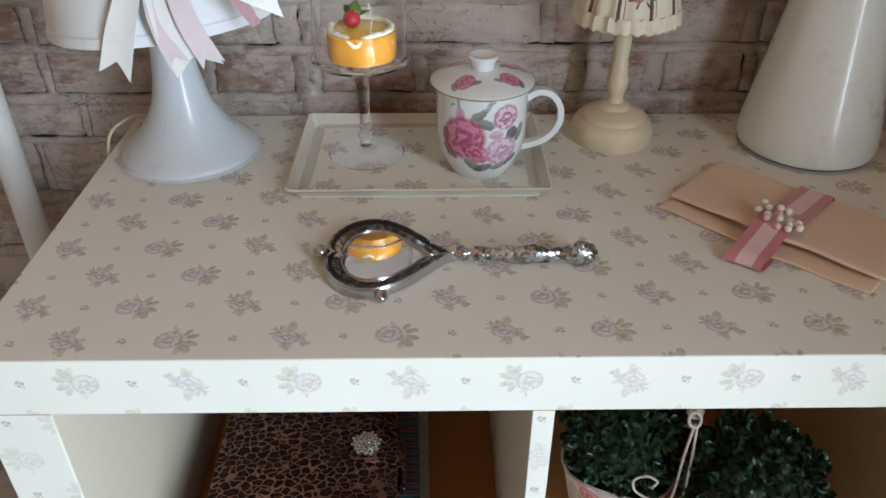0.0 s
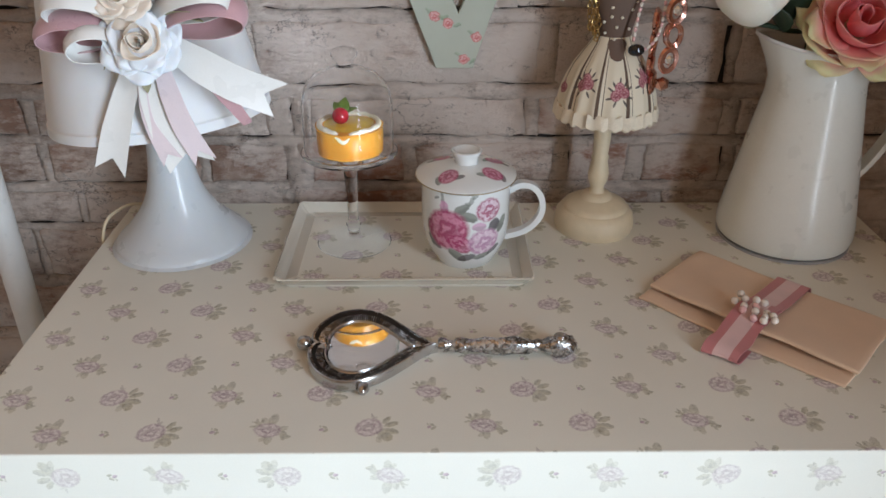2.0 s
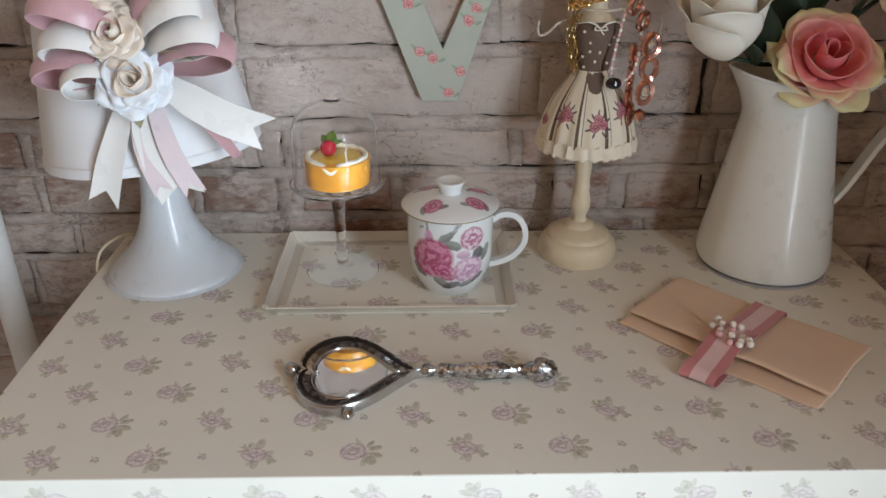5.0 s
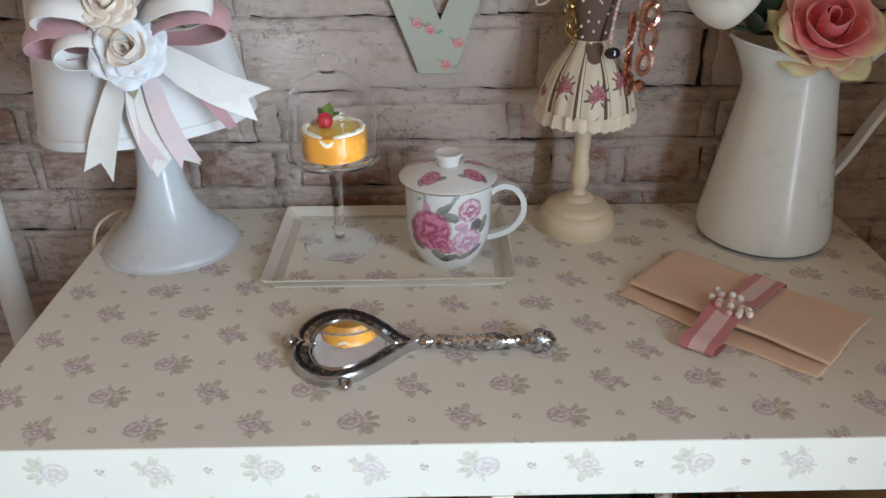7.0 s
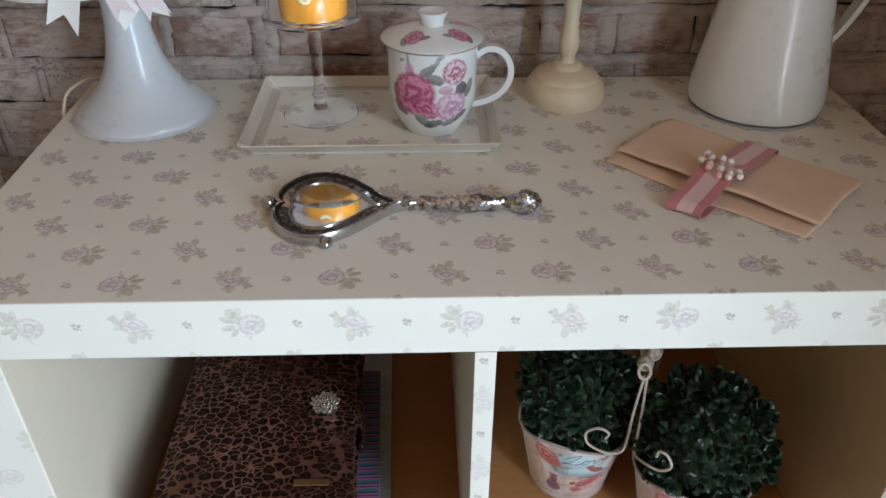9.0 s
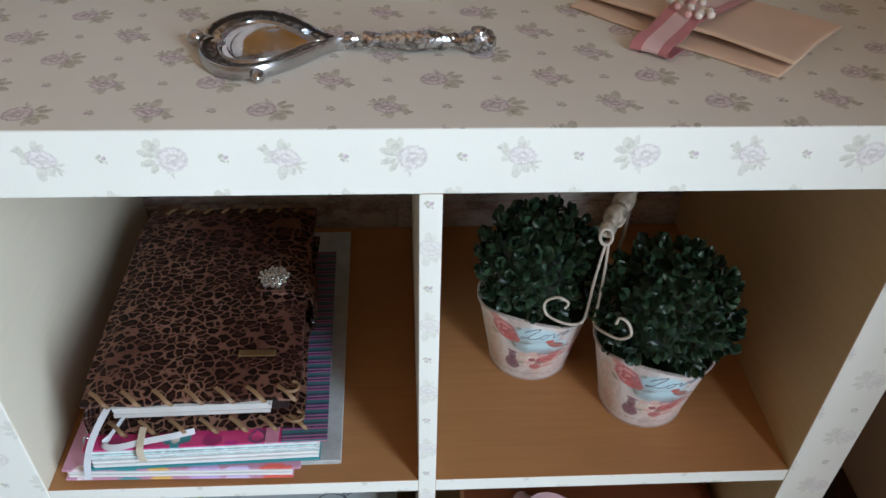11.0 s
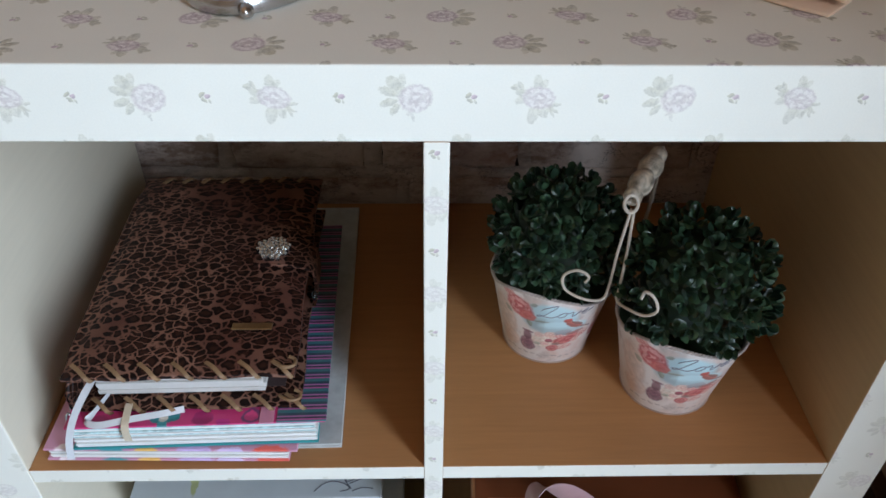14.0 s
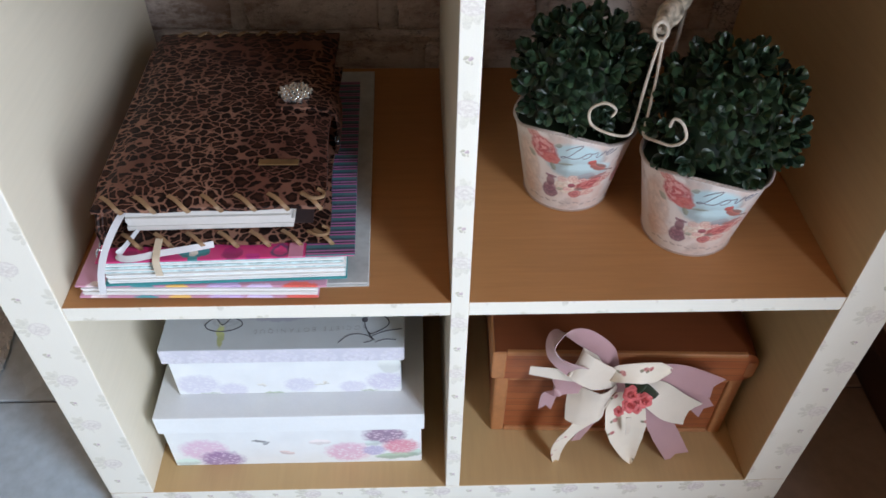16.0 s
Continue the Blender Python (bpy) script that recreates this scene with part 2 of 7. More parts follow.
def smear(nt, col):
    """Pale lime wash that runs over bricks and joints alike, in wall coordinates; pits where it has flaked, their shade
    put into the colour.
    """
    pos = nt.nodes.new("ShaderNodeNewGeometry").outputs["Position"]
    big, ragged = noise_(nt, vec_(nt, "MULTIPLY", pos, (1, 1, 1.6)), 8.5, 5, 0.62), noise_(nt, vec_(nt, "MULTIPLY", pos, (1, 1, 2.2)), 55, 6, 0.75)
    f = math_(nt, "ADD", math_(nt, "MULTIPLY", big, 0.6), math_(nt, "MULTIPLY", ragged, 0.4))
    col = mix_(nt, ramp_(nt, f, 0.43, 0.54, 0.0, 0.9), col, (0.71, 0.61, 0.545))
    pits = noise_(nt, vec_(nt, "MULTIPLY", pos, (1, 1, 1.4)), 95, 6, 0.72)
    col = mix_(nt, ramp_(nt, pits, 0.60, 0.69, 0.0, 0.55), col, (0.20, 0.145, 0.12))
    # hairline flakes and cracks, in patches, with their shade painted dark
    flake = math_(nt, "ABSOLUTE", math_(nt, "SUBTRACT", noise_(nt, vec_(nt, "MULTIPLY", pos, (1, 1, 1.7)), 19, 7, 0.66), 0.5))
    patch = ramp_(nt, noise_(nt, pos, 16, 3), 0.50, 0.60)
    crack = math_(nt, "MULTIPLY", ramp_(nt, flake, 0.011, 0.002), patch)
    col = mix_(nt, math_(nt, "MULTIPLY", crack, 0.75), col, (0.085, 0.060, 0.050))
    return col, math_(nt, "SUBTRACT", math_(nt, "ADD", math_(nt, "MULTIPLY", ragged, 1.1), math_(nt, "MULTIPLY", f, 0.5)), ramp_(nt, pits, 0.56, 0.72, 0.0, 0.35))


def brick_material():
    m, nt, b = begin("whitewashed_brick", 0.82)
    info = nt.nodes.new("ShaderNodeObjectInfo")
    seed = math_(nt, "MULTIPLY", info.outputs["Random"], 40.0)
    c = vec_(nt, "ADD", coords(nt), flat(nt, seed, 0.0))
    broad, mid, fine = noise_(nt, c, 13, 4, 0.6), noise_(nt, c, 55, 6, 0.68), noise_(nt, c, 420, 4, 0.6)
    streak = noise_(nt, vec_(nt, "MULTIPLY", c, (12, 12, 26)), 2.0, 5, 0.65)
    clay = mix_(nt, info.outputs["Random"], (0.27, 0.165, 0.12), (0.37, 0.265, 0.21))
    clay = mix_(nt, ramp_(nt, mid, 0.46, 0.66, 0.0, 0.7), clay, (0.29, 0.185, 0.14))
    tone = axes(nt, info.outputs["Color"])                # how much wash is left (less stands partly for shade), how red its clay is
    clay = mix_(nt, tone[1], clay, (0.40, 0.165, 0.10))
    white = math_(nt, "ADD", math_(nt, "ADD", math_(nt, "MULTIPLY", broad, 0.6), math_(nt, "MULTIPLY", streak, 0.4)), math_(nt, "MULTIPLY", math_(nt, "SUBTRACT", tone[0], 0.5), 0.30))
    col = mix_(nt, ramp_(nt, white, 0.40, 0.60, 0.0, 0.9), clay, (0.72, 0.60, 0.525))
    col = mix_(nt, math_(nt, "MULTIPLY", ramp_(nt, fine, 0.52, 0.70), 0.22), col, (0.30, 0.25, 0.22))
    col = mix_(nt, math_(nt, "MULTIPLY", ramp_(nt, streak, 0.60, 0.70), 0.15), col, (0.33, 0.285, 0.26))
    col, lime = smear(nt, col)
    link(nt, col, b.inputs["Base Color"])
    rough = math_(nt, "ADD", math_(nt, "MULTIPLY", mid, 0.6), math_(nt, "ADD", math_(nt, "MULTIPLY", fine, 0.25), math_(nt, "MULTIPLY", streak, 0.4)))
    bump(nt, b, math_(nt, "ADD", math_(nt, "MULTIPLY", rough, 0.5), lime), 0.75, 0.007)
    return m


def mortar_material():
    m, nt, b = begin("mortar", 0.9)
    c = coords(nt)
    col = mix_(nt, ramp_(nt, noise_(nt, c, 26, 5, 0.65), 0.40, 0.62), (0.53, 0.45, 0.395), (0.37, 0.29, 0.245))
    col = mix_(nt, ramp_(nt, noise_(nt, c, 300, 3), 0.5, 0.75, 0.0, 0.3), col, (0.26, 0.21, 0.19))
    col, lime = smear(nt, col)
    link(nt, col, b.inputs["Base Color"])
    bump(nt, b, lime, 0.75, 0.007)
    return m


BRICK, MORTAR = brick_material(), mortar_material()
JOINT = plain("dark_open_joint", (0.030, 0.021, 0.017), 0.95, vary=0.3, patches=60)
# colours chosen for warm bounced light; ceiling and most walls are out of view
PLASTER = plain("wall_plaster", (0.45, 0.312, 0.205), 0.85, grain=120, vary=0.05, patches=3)
CEILING = plain("warm_bounce_ceiling", (0.82, 0.46, 0.24), 0.9, grain=150, vary=0.04, patches=2)
# the blue of the sky light is mixed into the tile's colour
TILE = plain("skylit_slate_tile", (0.46, 0.58, 0.66), 0.26, grain=60, vary=0.22, relief=0.08, patches=6)
GROUT = plain("dark_grout", (0.08, 0.08, 0.085), 0.9)
WHITE_PAINT = plain("white_gloss_paint", (0.78, 0.78, 0.76), 0.3, vary=0.03)
LAMP_BASE = plain("opal_white_gloss", (0.66, 0.70, 0.73), 0.30, vary=0.02, relief=0.02, coat=0.40, sub=0.15)
SHADE = plain("white_textile_shade", (0.80, 0.80, 0.80), 0.8, grain=1500, vary=0.03, sub=0.2)
CREAM_PAINT = plain("cream_painted_wood", (0.76, 0.64, 0.45), 0.42, vary=0.07, grain=160)
PORCELAIN_TRAY = plain("cream_porcelain", (0.72, 0.68, 0.585), 0.18, vary=0.03, relief=0.03, coat=0.6)
ENAMEL = plain("white_enamel", (0.85, 0.87, 0.82), 0.30, vary=0.03, relief=0.03, coat=0.45)
IRON = plain("grey_rim", (0.36, 0.36, 0.37), 0.35, vary=0.1)
SATIN_WHITE = plain("ivory_satin_ribbon", (0.84, 0.82, 0.78), 0.30, vary=0.05, grain=900, relief=0.08, sheen=0.2)
SATIN_PINK = plain("dusky_pink_satin_ribbon", (0.58, 0.34, 0.36), 0.29, vary=0.10, grain=900, relief=0.08, sheen=0.2)
SATIN_PALE = plain("pale_pink_satin_ribbon", (0.80, 0.68, 0.70), 0.30, vary=0.06, grain=900, relief=0.08, sheen=0.2)
PETAL_WHITE = plain("white_fabric_petal", (0.80, 0.83, 0.86), 0.75, grain=700, vary=0.04, sub=0.2)
PETAL_CREAM = plain("cream_fabric_petal", (0.84, 0.73, 0.62), 0.75, grain=700, vary=0.06, sub=0.2)
LEAF_DRY = plain("olive_fabric_leaf", (0.30, 0.27, 0.15), 0.7, grain=300, vary=0.2)
LEAF_DARK = plain("dark_green_leaf", (0.020, 0.038, 0.018), 0.45, grain=200, vary=0.3)
SKIRTING = plain("dark_stained_wood", (0.045, 0.020, 0.012), 0.4, vary=0.25, grain=120)
GLASS, gnt, gb = begin("clear_glass", 0.02)
gb.inputs["Transmission Weight"].default_value, gb.inputs["IOR"].default_value = 1.0, 1.16
gb.inputs["Base Color"].default_value = (1, 1, 1, 1)
gb.inputs["Coat Weight"].default_value, gb.inputs["Coat Roughness"].default_value = 0.16, 0.02
GLASS_FOOT, fnt, fb = begin("clear_foot_glass", 0.0)
fb.inputs["Transmission Weight"].default_value, fb.inputs["IOR"].default_value = 1.0, 1.12
fb.inputs["Coat Weight"].default_value = 0.10
fb.inputs["Base Color"].default_value = (1, 1, 1, 1)
MIRROR = plain("mirror_silver", (0.86, 0.87, 0.88), 0.03, 1.0, vary=0.01, relief=0.0)


def silver_material():
    """Tarnished silver: bright on the high spots, dark in the chasing."""
    m, nt, b = begin("tarnished_silver", 0.25, 1.0)
    c = coords(nt)
    wear = noise_(nt, c, 160, 4)
    chase = voronoi_(nt, c, 190, "DISTANCE_TO_EDGE")
    link(nt, mix_(nt, ramp_(nt, math_(nt, "ADD", wear, chase), 0.42, 0.75), (0.17, 0.172, 0.175), (0.72, 0.73, 0.74)), b.inputs["Base Color"])
    link(nt, ramp_(nt, wear, 0.3, 0.7, 0.16, 0.36), b.inputs["Roughness"])
    bump(nt, b, chase, 0.5, 0.0012)
    return m


SILVER = silver_material()
SILVER_BRIGHT = plain("polished_silver", (0.54, 0.54, 0.54), 0.24, 1.0, vary=0.12, grain=90)
GOLD = plain("yellow_gold", (0.78, 0.52, 0.20), 0.22, 1.0, vary=0.15, grain=300)
GOLD_DARK = plain("dull_gold", (0.46, 0.30, 0.12), 0.3, 1.0, vary=0.25, grain=300)
ROSE_GOLD = plain("rose_gold", (0.74, 0.40, 0.32), 0.16, 1.0, vary=0.15, grain=200)
CRYSTAL = plain("cut_crystal", (0.86, 0.84, 0.80), 0.05, 0.85, vary=0.2, grain=250)
PEARL = plain("cream_pearl", (0.82, 0.74, 0.66), 0.18, vary=0.06, coat=0.8)
PEARL_PINK = plain("pink_pearl", (0.80, 0.46, 0.44), 0.2, vary=0.06, coat=0.8)
BLACK_BEAD = plain("black_bead", (0.008, 0.008, 0.009), 0.12, vary=0.1, coat=0.5)
LINEN = plain("peach_linen", (0.78, 0.56, 0.39), 0.85, grain=1300, vary=0.06, relief=0.35, depth=0.0005, sheen=0.2)
JELLY = plain("orange_jelly", (0.84, 0.37, 0.045), 0.25, vary=0.10, grain=60, coat=0.4, sub=0.3)
CREAM = plain("whipped_cream", (0.86, 0.80, 0.64), 0.55, vary=0.05, grain=500, relief=0.5, depth=0.001, sub=0.2)
CHERRY = plain("red_cherry", (0.42, 0.015, 0.03), 0.2, vary=0.2, coat=0.6)
KIWI = plain("green_garnish", (0.12, 0.20, 0.03), 0.5, vary=0.3, grain=250)
TAN_LACING = plain("tan_leather_lacing", (0.25, 0.145, 0.070), 0.6, vary=0.25, grain=500)
PAGE_GREY = plain("greyed_page_edges", (0.60, 0.575, 0.54), 0.7, vary=0.06)
PAGE = plain("white_page_edges", (0.80, 0.79, 0.76), 0.7, vary=0.05)
WIRE = plain("cream_painted_wire", (0.54, 0.46, 0.37), 0.45, vary=0.2, grain=200)
CARD_GREY = plain("grey_blotched_card", (0.50, 0.52, 0.51), 0.6, vary=0.16, grain=90, patches=45)
BAMBOO_EDGE = plain("bamboo_edge", (0.40, 0.165, 0.062), 0.45, vary=0.18, grain=150)
CORAL = plain("coral_fabric_rose", (0.66, 0.13, 0.13), 0.5, vary=0.25, grain=300)
LACE = plain("cream_lace", (0.80, 0.71, 0.56), 0.8, vary=0.15, grain=700, relief=0.6, depth=0.001)


def round_print(name, base, radius, marks, rough=0.15, coat=0.6, stains=None):
    """A print wrapped round an upright pot: u runs round it from the front, v is the height."""
    m, nt, b = begin(name, rough)
    c = coords(nt)
    x, y, z = axes(nt, c)
    raw = flat(nt, math_(nt, "MULTIPLY", math_(nt, "ARCTAN2", x, math_(nt, "MULTIPLY", y, -1.0)), radius), z)
    wob = node(nt, "TexNoise")
    link(nt, raw, wob.inputs["Vector"])
    wob.inputs["Scale"].default_value = 230
    vec = vec_(nt, "ADD", raw, vec_(nt, "MULTIPLY", vec_(nt, "SUBTRACT", wob.outputs["Color"], (0.5, 0.5, 0.5)), (0.0032, 0.0032, 0)))
    col = mix_(nt, ramp_(nt, noise_(nt, c, 20, 3), 0.3, 0.7), tuple(k * 0.97 for k in base), base)
    for scale, lo, hi, tint in stains or ():
        col = mix_(nt, ramp_(nt, noise_(nt, c, scale, 3), lo, hi), col, tint)
    link(nt, printed(nt, vec, col, marks), b.inputs["Base Color"])
    b.inputs["Coat Weight"].default_value, b.inputs["Coat Roughness"].default_value = coat, 0.06
    return m


P1, P2, P3, P4, GL, GD = (0.42, 0.045, 0.14), (0.68, 0.25, 0.38), (0.56, 0.27, 0.44), (0.80, 0.62, 0.72), (0.20, 0.22, 0.19), (0.09, 0.08, 0.09)
MUG_MARKS = [(-0.031, 0.040, 0.0045, 0.0085, 15, GL, 0.9), (-0.028, 0.028, 0.009, 0.004, -40, GD, 0.85), (-0.002, 0.062, 0.0075, 0.004, 35, GL, 0.9), (0.004, 0.055, 0.008, 0.0042, -20, GL, 0.9),
             (-0.018, 0.068, 0.0016, 0.007, 10, GL, 0.7), (-0.024, 0.069, 0.003, 0.0015, 30, GL, 0.7), (0.006, 0.070, 0.0016, 0.006, -15, GL, 0.6), (0.009, 0.073, 0.003, 0.0014, 30, GL, 0.6), (0.003, 0.067, 0.003, 0.0014, -20, GL, 0.6),
             (-0.017, 0.062, 0.004, 0.006, 10, P3, 0.8), (-0.015, 0.042, 0.0195, 0.0185, 20, P1, 0.95, P2), (-0.003, 0.030, 0.012, 0.008, -30, P1, 0.9, P2),
             (0.021, 0.060, 0.0115, 0.0105, 0, P1, 0.85, P4), (0.013, 0.046, 0.006, 0.004, 0, P3, 0.7), (0.027, 0.045, 0.0065, 0.0055, 40, GD, 0.9), (0.036, 0.044, 0.004, 0.0085, -35, GL, 0.9),
             (0.018, 0.031, 0.0145, 0.0125, 10, P3, 0.9, P4), (-0.006, 0.018, 0.010, 0.0045, -35, GL, 0.9), (0.003, 0.016, 0.009, 0.0038, 15, GD, 0.8), (0.018, 0.0165, 0.009, 0.0032, 10, GL, 0.85), (0.029, 0.021, 0.007, 0.003, 35, GD, 0.8)]
MUG_MARKS = [(x * 1.1 - 0.003, (z - 0.045) * 1.12 + 0.0495, rx * 1.14, rz * 1.14, *rest) for x, z, rx, rz, *rest in MUG_MARKS]
MUG = round_print("rose_porcelain", (0.80, 0.82, 0.81), 0.041, MUG_MARKS)


def lid_material():
    m, nt, b = begin("rose_porcelain_lid", 0.15)
    c = coords(nt)
    x, y, _ = axes(nt, c)
    marks = []
    for a, s in ((235, 1.0), (322, 1.0), (25, 0.9), (140, 0.9)):
        cx, cy = 0.029 * math.cos(radians(a)), 0.029 * math.sin(radians(a))
        marks += [(cx - 0.009 * s, cy - 0.004, 0.006, 0.003, a + 40, GL, 0.8), (cx + 0.009 * s, cy - 0.003, 0.006, 0.003, a - 40, GD, 0.8), (cx, cy, 0.0105 * s, 0.009 * s, a, P1, 0.9, P2)]
    link(nt, printed(nt, flat(nt, x, y), (0.80, 0.82, 0.81), marks), b.inputs["Base Color"])
    b.inputs["Coat Weight"].default_value = 0.6
    return m


MUG_LID = lid_material()
MUG_WHITE = plain("white_porcelain", (0.80, 0.82, 0.81), 0.15, vary=0.02, relief=0.0, coat=0.6)
PR, PR2, PK, PK2 = (0.40, 0.022, 0.034), (0.66, 0.20, 0.19), (0.70, 0.36, 0.30), (0.82, 0.62, 0.52)
INKY, MOSS = (0.40, 0.33, 0.31), (0.26, 0.28, 0.20)
POT_MARKS = [(0.010, 0.080, 0.026, 0.024, 0, (0.42, 0.63, 0.68), 0.85), (0.024, 0.066, 0.024, 0.012, 0, (0.48, 0.65, 0.68), 0.75), (-0.034, 0.062, 0.014, 0.026, 15, (0.66, 0.47, 0.38), 0.55, PK2), (-0.030, 0.030, 0.014, 0.012, 0, (0.72, 0.50, 0.42), 0.5, PK2), (0.056, 0.062, 0.012, 0.020, 0, (0.72, 0.48, 0.46), 0.45, PK2),
             (-0.016, 0.089, 0.0125, 0.0155, 25, (0.52, 0.06, 0.075), 0.92, (0.78, 0.38, 0.36)), (-0.026, 0.104, 0.0070, 0.0055, 0, (0.58, 0.12, 0.12), 0.85, (0.78, 0.44, 0.40)), (-0.009, 0.079, 0.0085, 0.0075, 0, (0.62, 0.13, 0.12), 0.9, PR2),
             (-0.0066, 0.068, 0.0052, 0.0026, -65, MOSS, 0.8), (0.0040, 0.0750, 0.0070, 0.0016, 8, MOSS, 0.75), (-0.0030, 0.0995, 0.0036, 0.0022, 40, MOSS, 0.7), (-0.0280, 0.076, 0.0050, 0.0030, -40, MOSS, 0.65),
             (-0.0086, 0.0290, 0.0088, 0.0085, 0, (0.17, 0.07, 0.11), 0.9, (0.34, 0.17, 0.22)), (-0.0086, 0.0355, 0.0078, 0.0070, 0, (0.22, 0.10, 0.14), 0.85, (0.34, 0.17, 0.22)), (-0.0082, 0.0455, 0.0046, 0.0075, 0, (0.21, 0.09, 0.13), 0.85), (-0.0082, 0.0535, 0.0056, 0.0022, 0, (0.24, 0.10, 0.14), 0.85),
             (0.0070, 0.0420, 0.0115, 0.0110, 0, (0.76, 0.60, 0.48), 0.85, (0.82, 0.72, 0.62)), (0.0134, 0.0540, 0.0060, 0.0055, 0, PK, 0.85, PK2), (0.0030, 0.0520, 0.0050, 0.0044, 0, (0.74, 0.44, 0.42), 0.8, PK2), (0.0125, 0.0435, 0.0036, 0.0034, 0, (0.30, 0.04, 0.08), 0.9),
             (0.0240, 0.0580, 0.0090, 0.0045, 10, (0.30, 0.29, 0.31), 0.75), (0.0310, 0.0455, 0.0165, 0.0075, 18, PR, 0.92, PR2), (0.0450, 0.0500, 0.0080, 0.0050, 20, (0.55, 0.12, 0.12), 0.85, PK2), (0.0360, 0.0560, 0.0100, 0.0022, 10, (0.34, 0.10, 0.09), 0.8),
             (0.0175, 0.0300, 0.0070, 0.0058, 0, PR, 0.85, PR2), (0.0290, 0.0320, 0.0080, 0.0046, 10, (0.60, 0.18, 0.16), 0.85, PK2), (0.0200, 0.0380, 0.0040, 0.0026, 0, (0.20, 0.16, 0.13), 0.7),
             (0.0260, 0.0790, 0.0042, 0.0036, 0, (0.50, 0.09, 0.07), 0.95), (0.0330, 0.0705, 0.0100, 0.0044, -32, (0.46, 0.11, 0.08), 0.92), (0.0360, 0.0720, 0.0080, 0.0018, -32, (0.26, 0.17, 0.15), 0.85), (0.0460, 0.0620, 0.0070, 0.0014, -25, (0.26, 0.15, 0.13), 0.85),
             (0.070, 0.045, 0.016, 0.014, 0, PR, 0.7, PR2), (-0.09, 0.03, 0.014, 0.012, 0, PK, 0.7, PK2), (0.11, 0.03, 0.014, 0.016, 0, PR, 0.7, PR2)]
POT_MARKS += [(0.0085, 0.0375, 0.0045, 0.0035, 0, (0.72, 0.34, 0.34), 0.85, PK2), (0.0220, 0.0520, 0.0042, 0.0036, 0, (0.62, 0.14, 0.16), 0.9, PK2), (0.0385, 0.0420, 0.0048, 0.0040, 0, (0.70, 0.28, 0.26), 0.85, PK2), (0.0015, 0.0360, 0.0034, 0.0026, 0, MOSS, 0.6)]
# a faint line of handwriting near the foot
POT_MARKS += [(-0.034 + 0.0078 * i, 0.0145 + 0.0010 * math.sin(i * 2.1) - 0.00006 * (i - 5) ** 2, 0.0030 + 0.0005 * (i % 2), 0.0012, 14 - 25 * (i % 2), INKY, 0.65) for i in range(11)]
POT_MARKS = [(x, h * 0.90 - 0.0005, rx, rh * 0.95, *rest) for x, h, rx, rh, *rest in POT_MARKS]
POT = round_print("rose_print_tin", (0.78, 0.705, 0.66), 0.050, POT_MARKS, 0.38, 0.2, [(24, 0.50, 0.66, (0.70, 0.53, 0.46)), (60, 0.54, 0.70, (0.55, 0.46, 0.42))])


def leopard_material():
    """Dark spots with browner hearts, parted by a thin tan net that widens in places."""
    m, nt, b = begin("leopard_print_leather", 0.5)
    b.inputs["Specular IOR Level"].default_value = 0.12
    c = coords(nt)
    wob = node(nt, "TexNoise")
    link(nt, c, wob.inputs["Vector"])
    wob.inputs["Scale"].default_value = 75
    bent = vec_(nt, "ADD", c, vec_(nt, "MULTIPLY", vec_(nt, "SUBTRACT", wob.outputs["Color"], (0.5, 0.5, 0.5)), (0.010, 0.010, 0.010)))
    bent = vec_(nt, "MULTIPLY", bent, (0.80, 1.15, 1))
    where = noise_(nt, c, 15, 2)
    rag = math_(nt, "MULTIPLY", math_(nt, "SUBTRACT", noise_(nt, c, 340, 3), 0.5), 0.26)

    def spots(scale):
        edge, heart_d = voronoi_(nt, bent, scale, "DISTANCE_TO_EDGE"), math_(nt, "ADD", voronoi_(nt, bent, scale), rag)
        net = math_(nt, "ADD", edge, math_(nt, "MULTIPLY", rag, 0.62))
        limit = ramp_(nt, where, 0.38, 0.62, 0.90, 0.66)
        return math_(nt, "MULTIPLY", ramp_(nt, net, 0.030, 0.100), ramp_(nt, math_(nt, "SUBTRACT", heart_d, limit), 0.0, -0.08)), ramp_(nt, heart_d, 0.42, 0.24)

    # small spots for the most part, larger rosettes in some places
    lx, ly, _ = axes(nt, c)
    large = math_(nt, "ADD", ly, math_(nt, "ADD", math_(nt, "MULTIPLY", lx, 0.7), math_(nt, "MULTIPLY", math_(nt, "SUBTRACT", noise_(nt, c, 18, 2), 0.5), 0.20)))
    large = ramp_(nt, large, 0.055, 0.072)
    (fine_dark, fine_heart), (big_dark, big_heart) = spots(122), spots(80)

    def pick(p, q):
        return math_(nt, "ADD", math_(nt, "MULTIPLY", p, math_(nt, "SUBTRACT", 1.0, large)), math_(nt, "MULTIPLY", q, large))

    dark, heart_f = pick(fine_dark, big_dark), math_(nt, "MULTIPLY", pick(math_(nt, "MULTIPLY", fine_heart, 0.40), big_heart), 0.8)
    tan = mix_(nt, ramp_(nt, noise_(nt, c, 11, 2), 0.38, 0.62), (0.285, 0.146, 0.100), (0.115, 0.047, 0.033))
    tan = mix_(nt, ramp_(nt, noise_(nt, c, 240, 2), 0.35, 0.7, 0.0, 0.2), tan, (0.16, 0.06, 0.04))
    spot = mix_(nt, heart_f, (0.010, 0.0045, 0.0035), (0.075, 0.027, 0.016))
    link(nt, mix_(nt, dark, tan, spot), b.inputs["Base Color"])
    bump(nt, b, noise_(nt, c, 700, 3), 0.25, 0.0005)
    return m


LEOPARD = leopard_material()


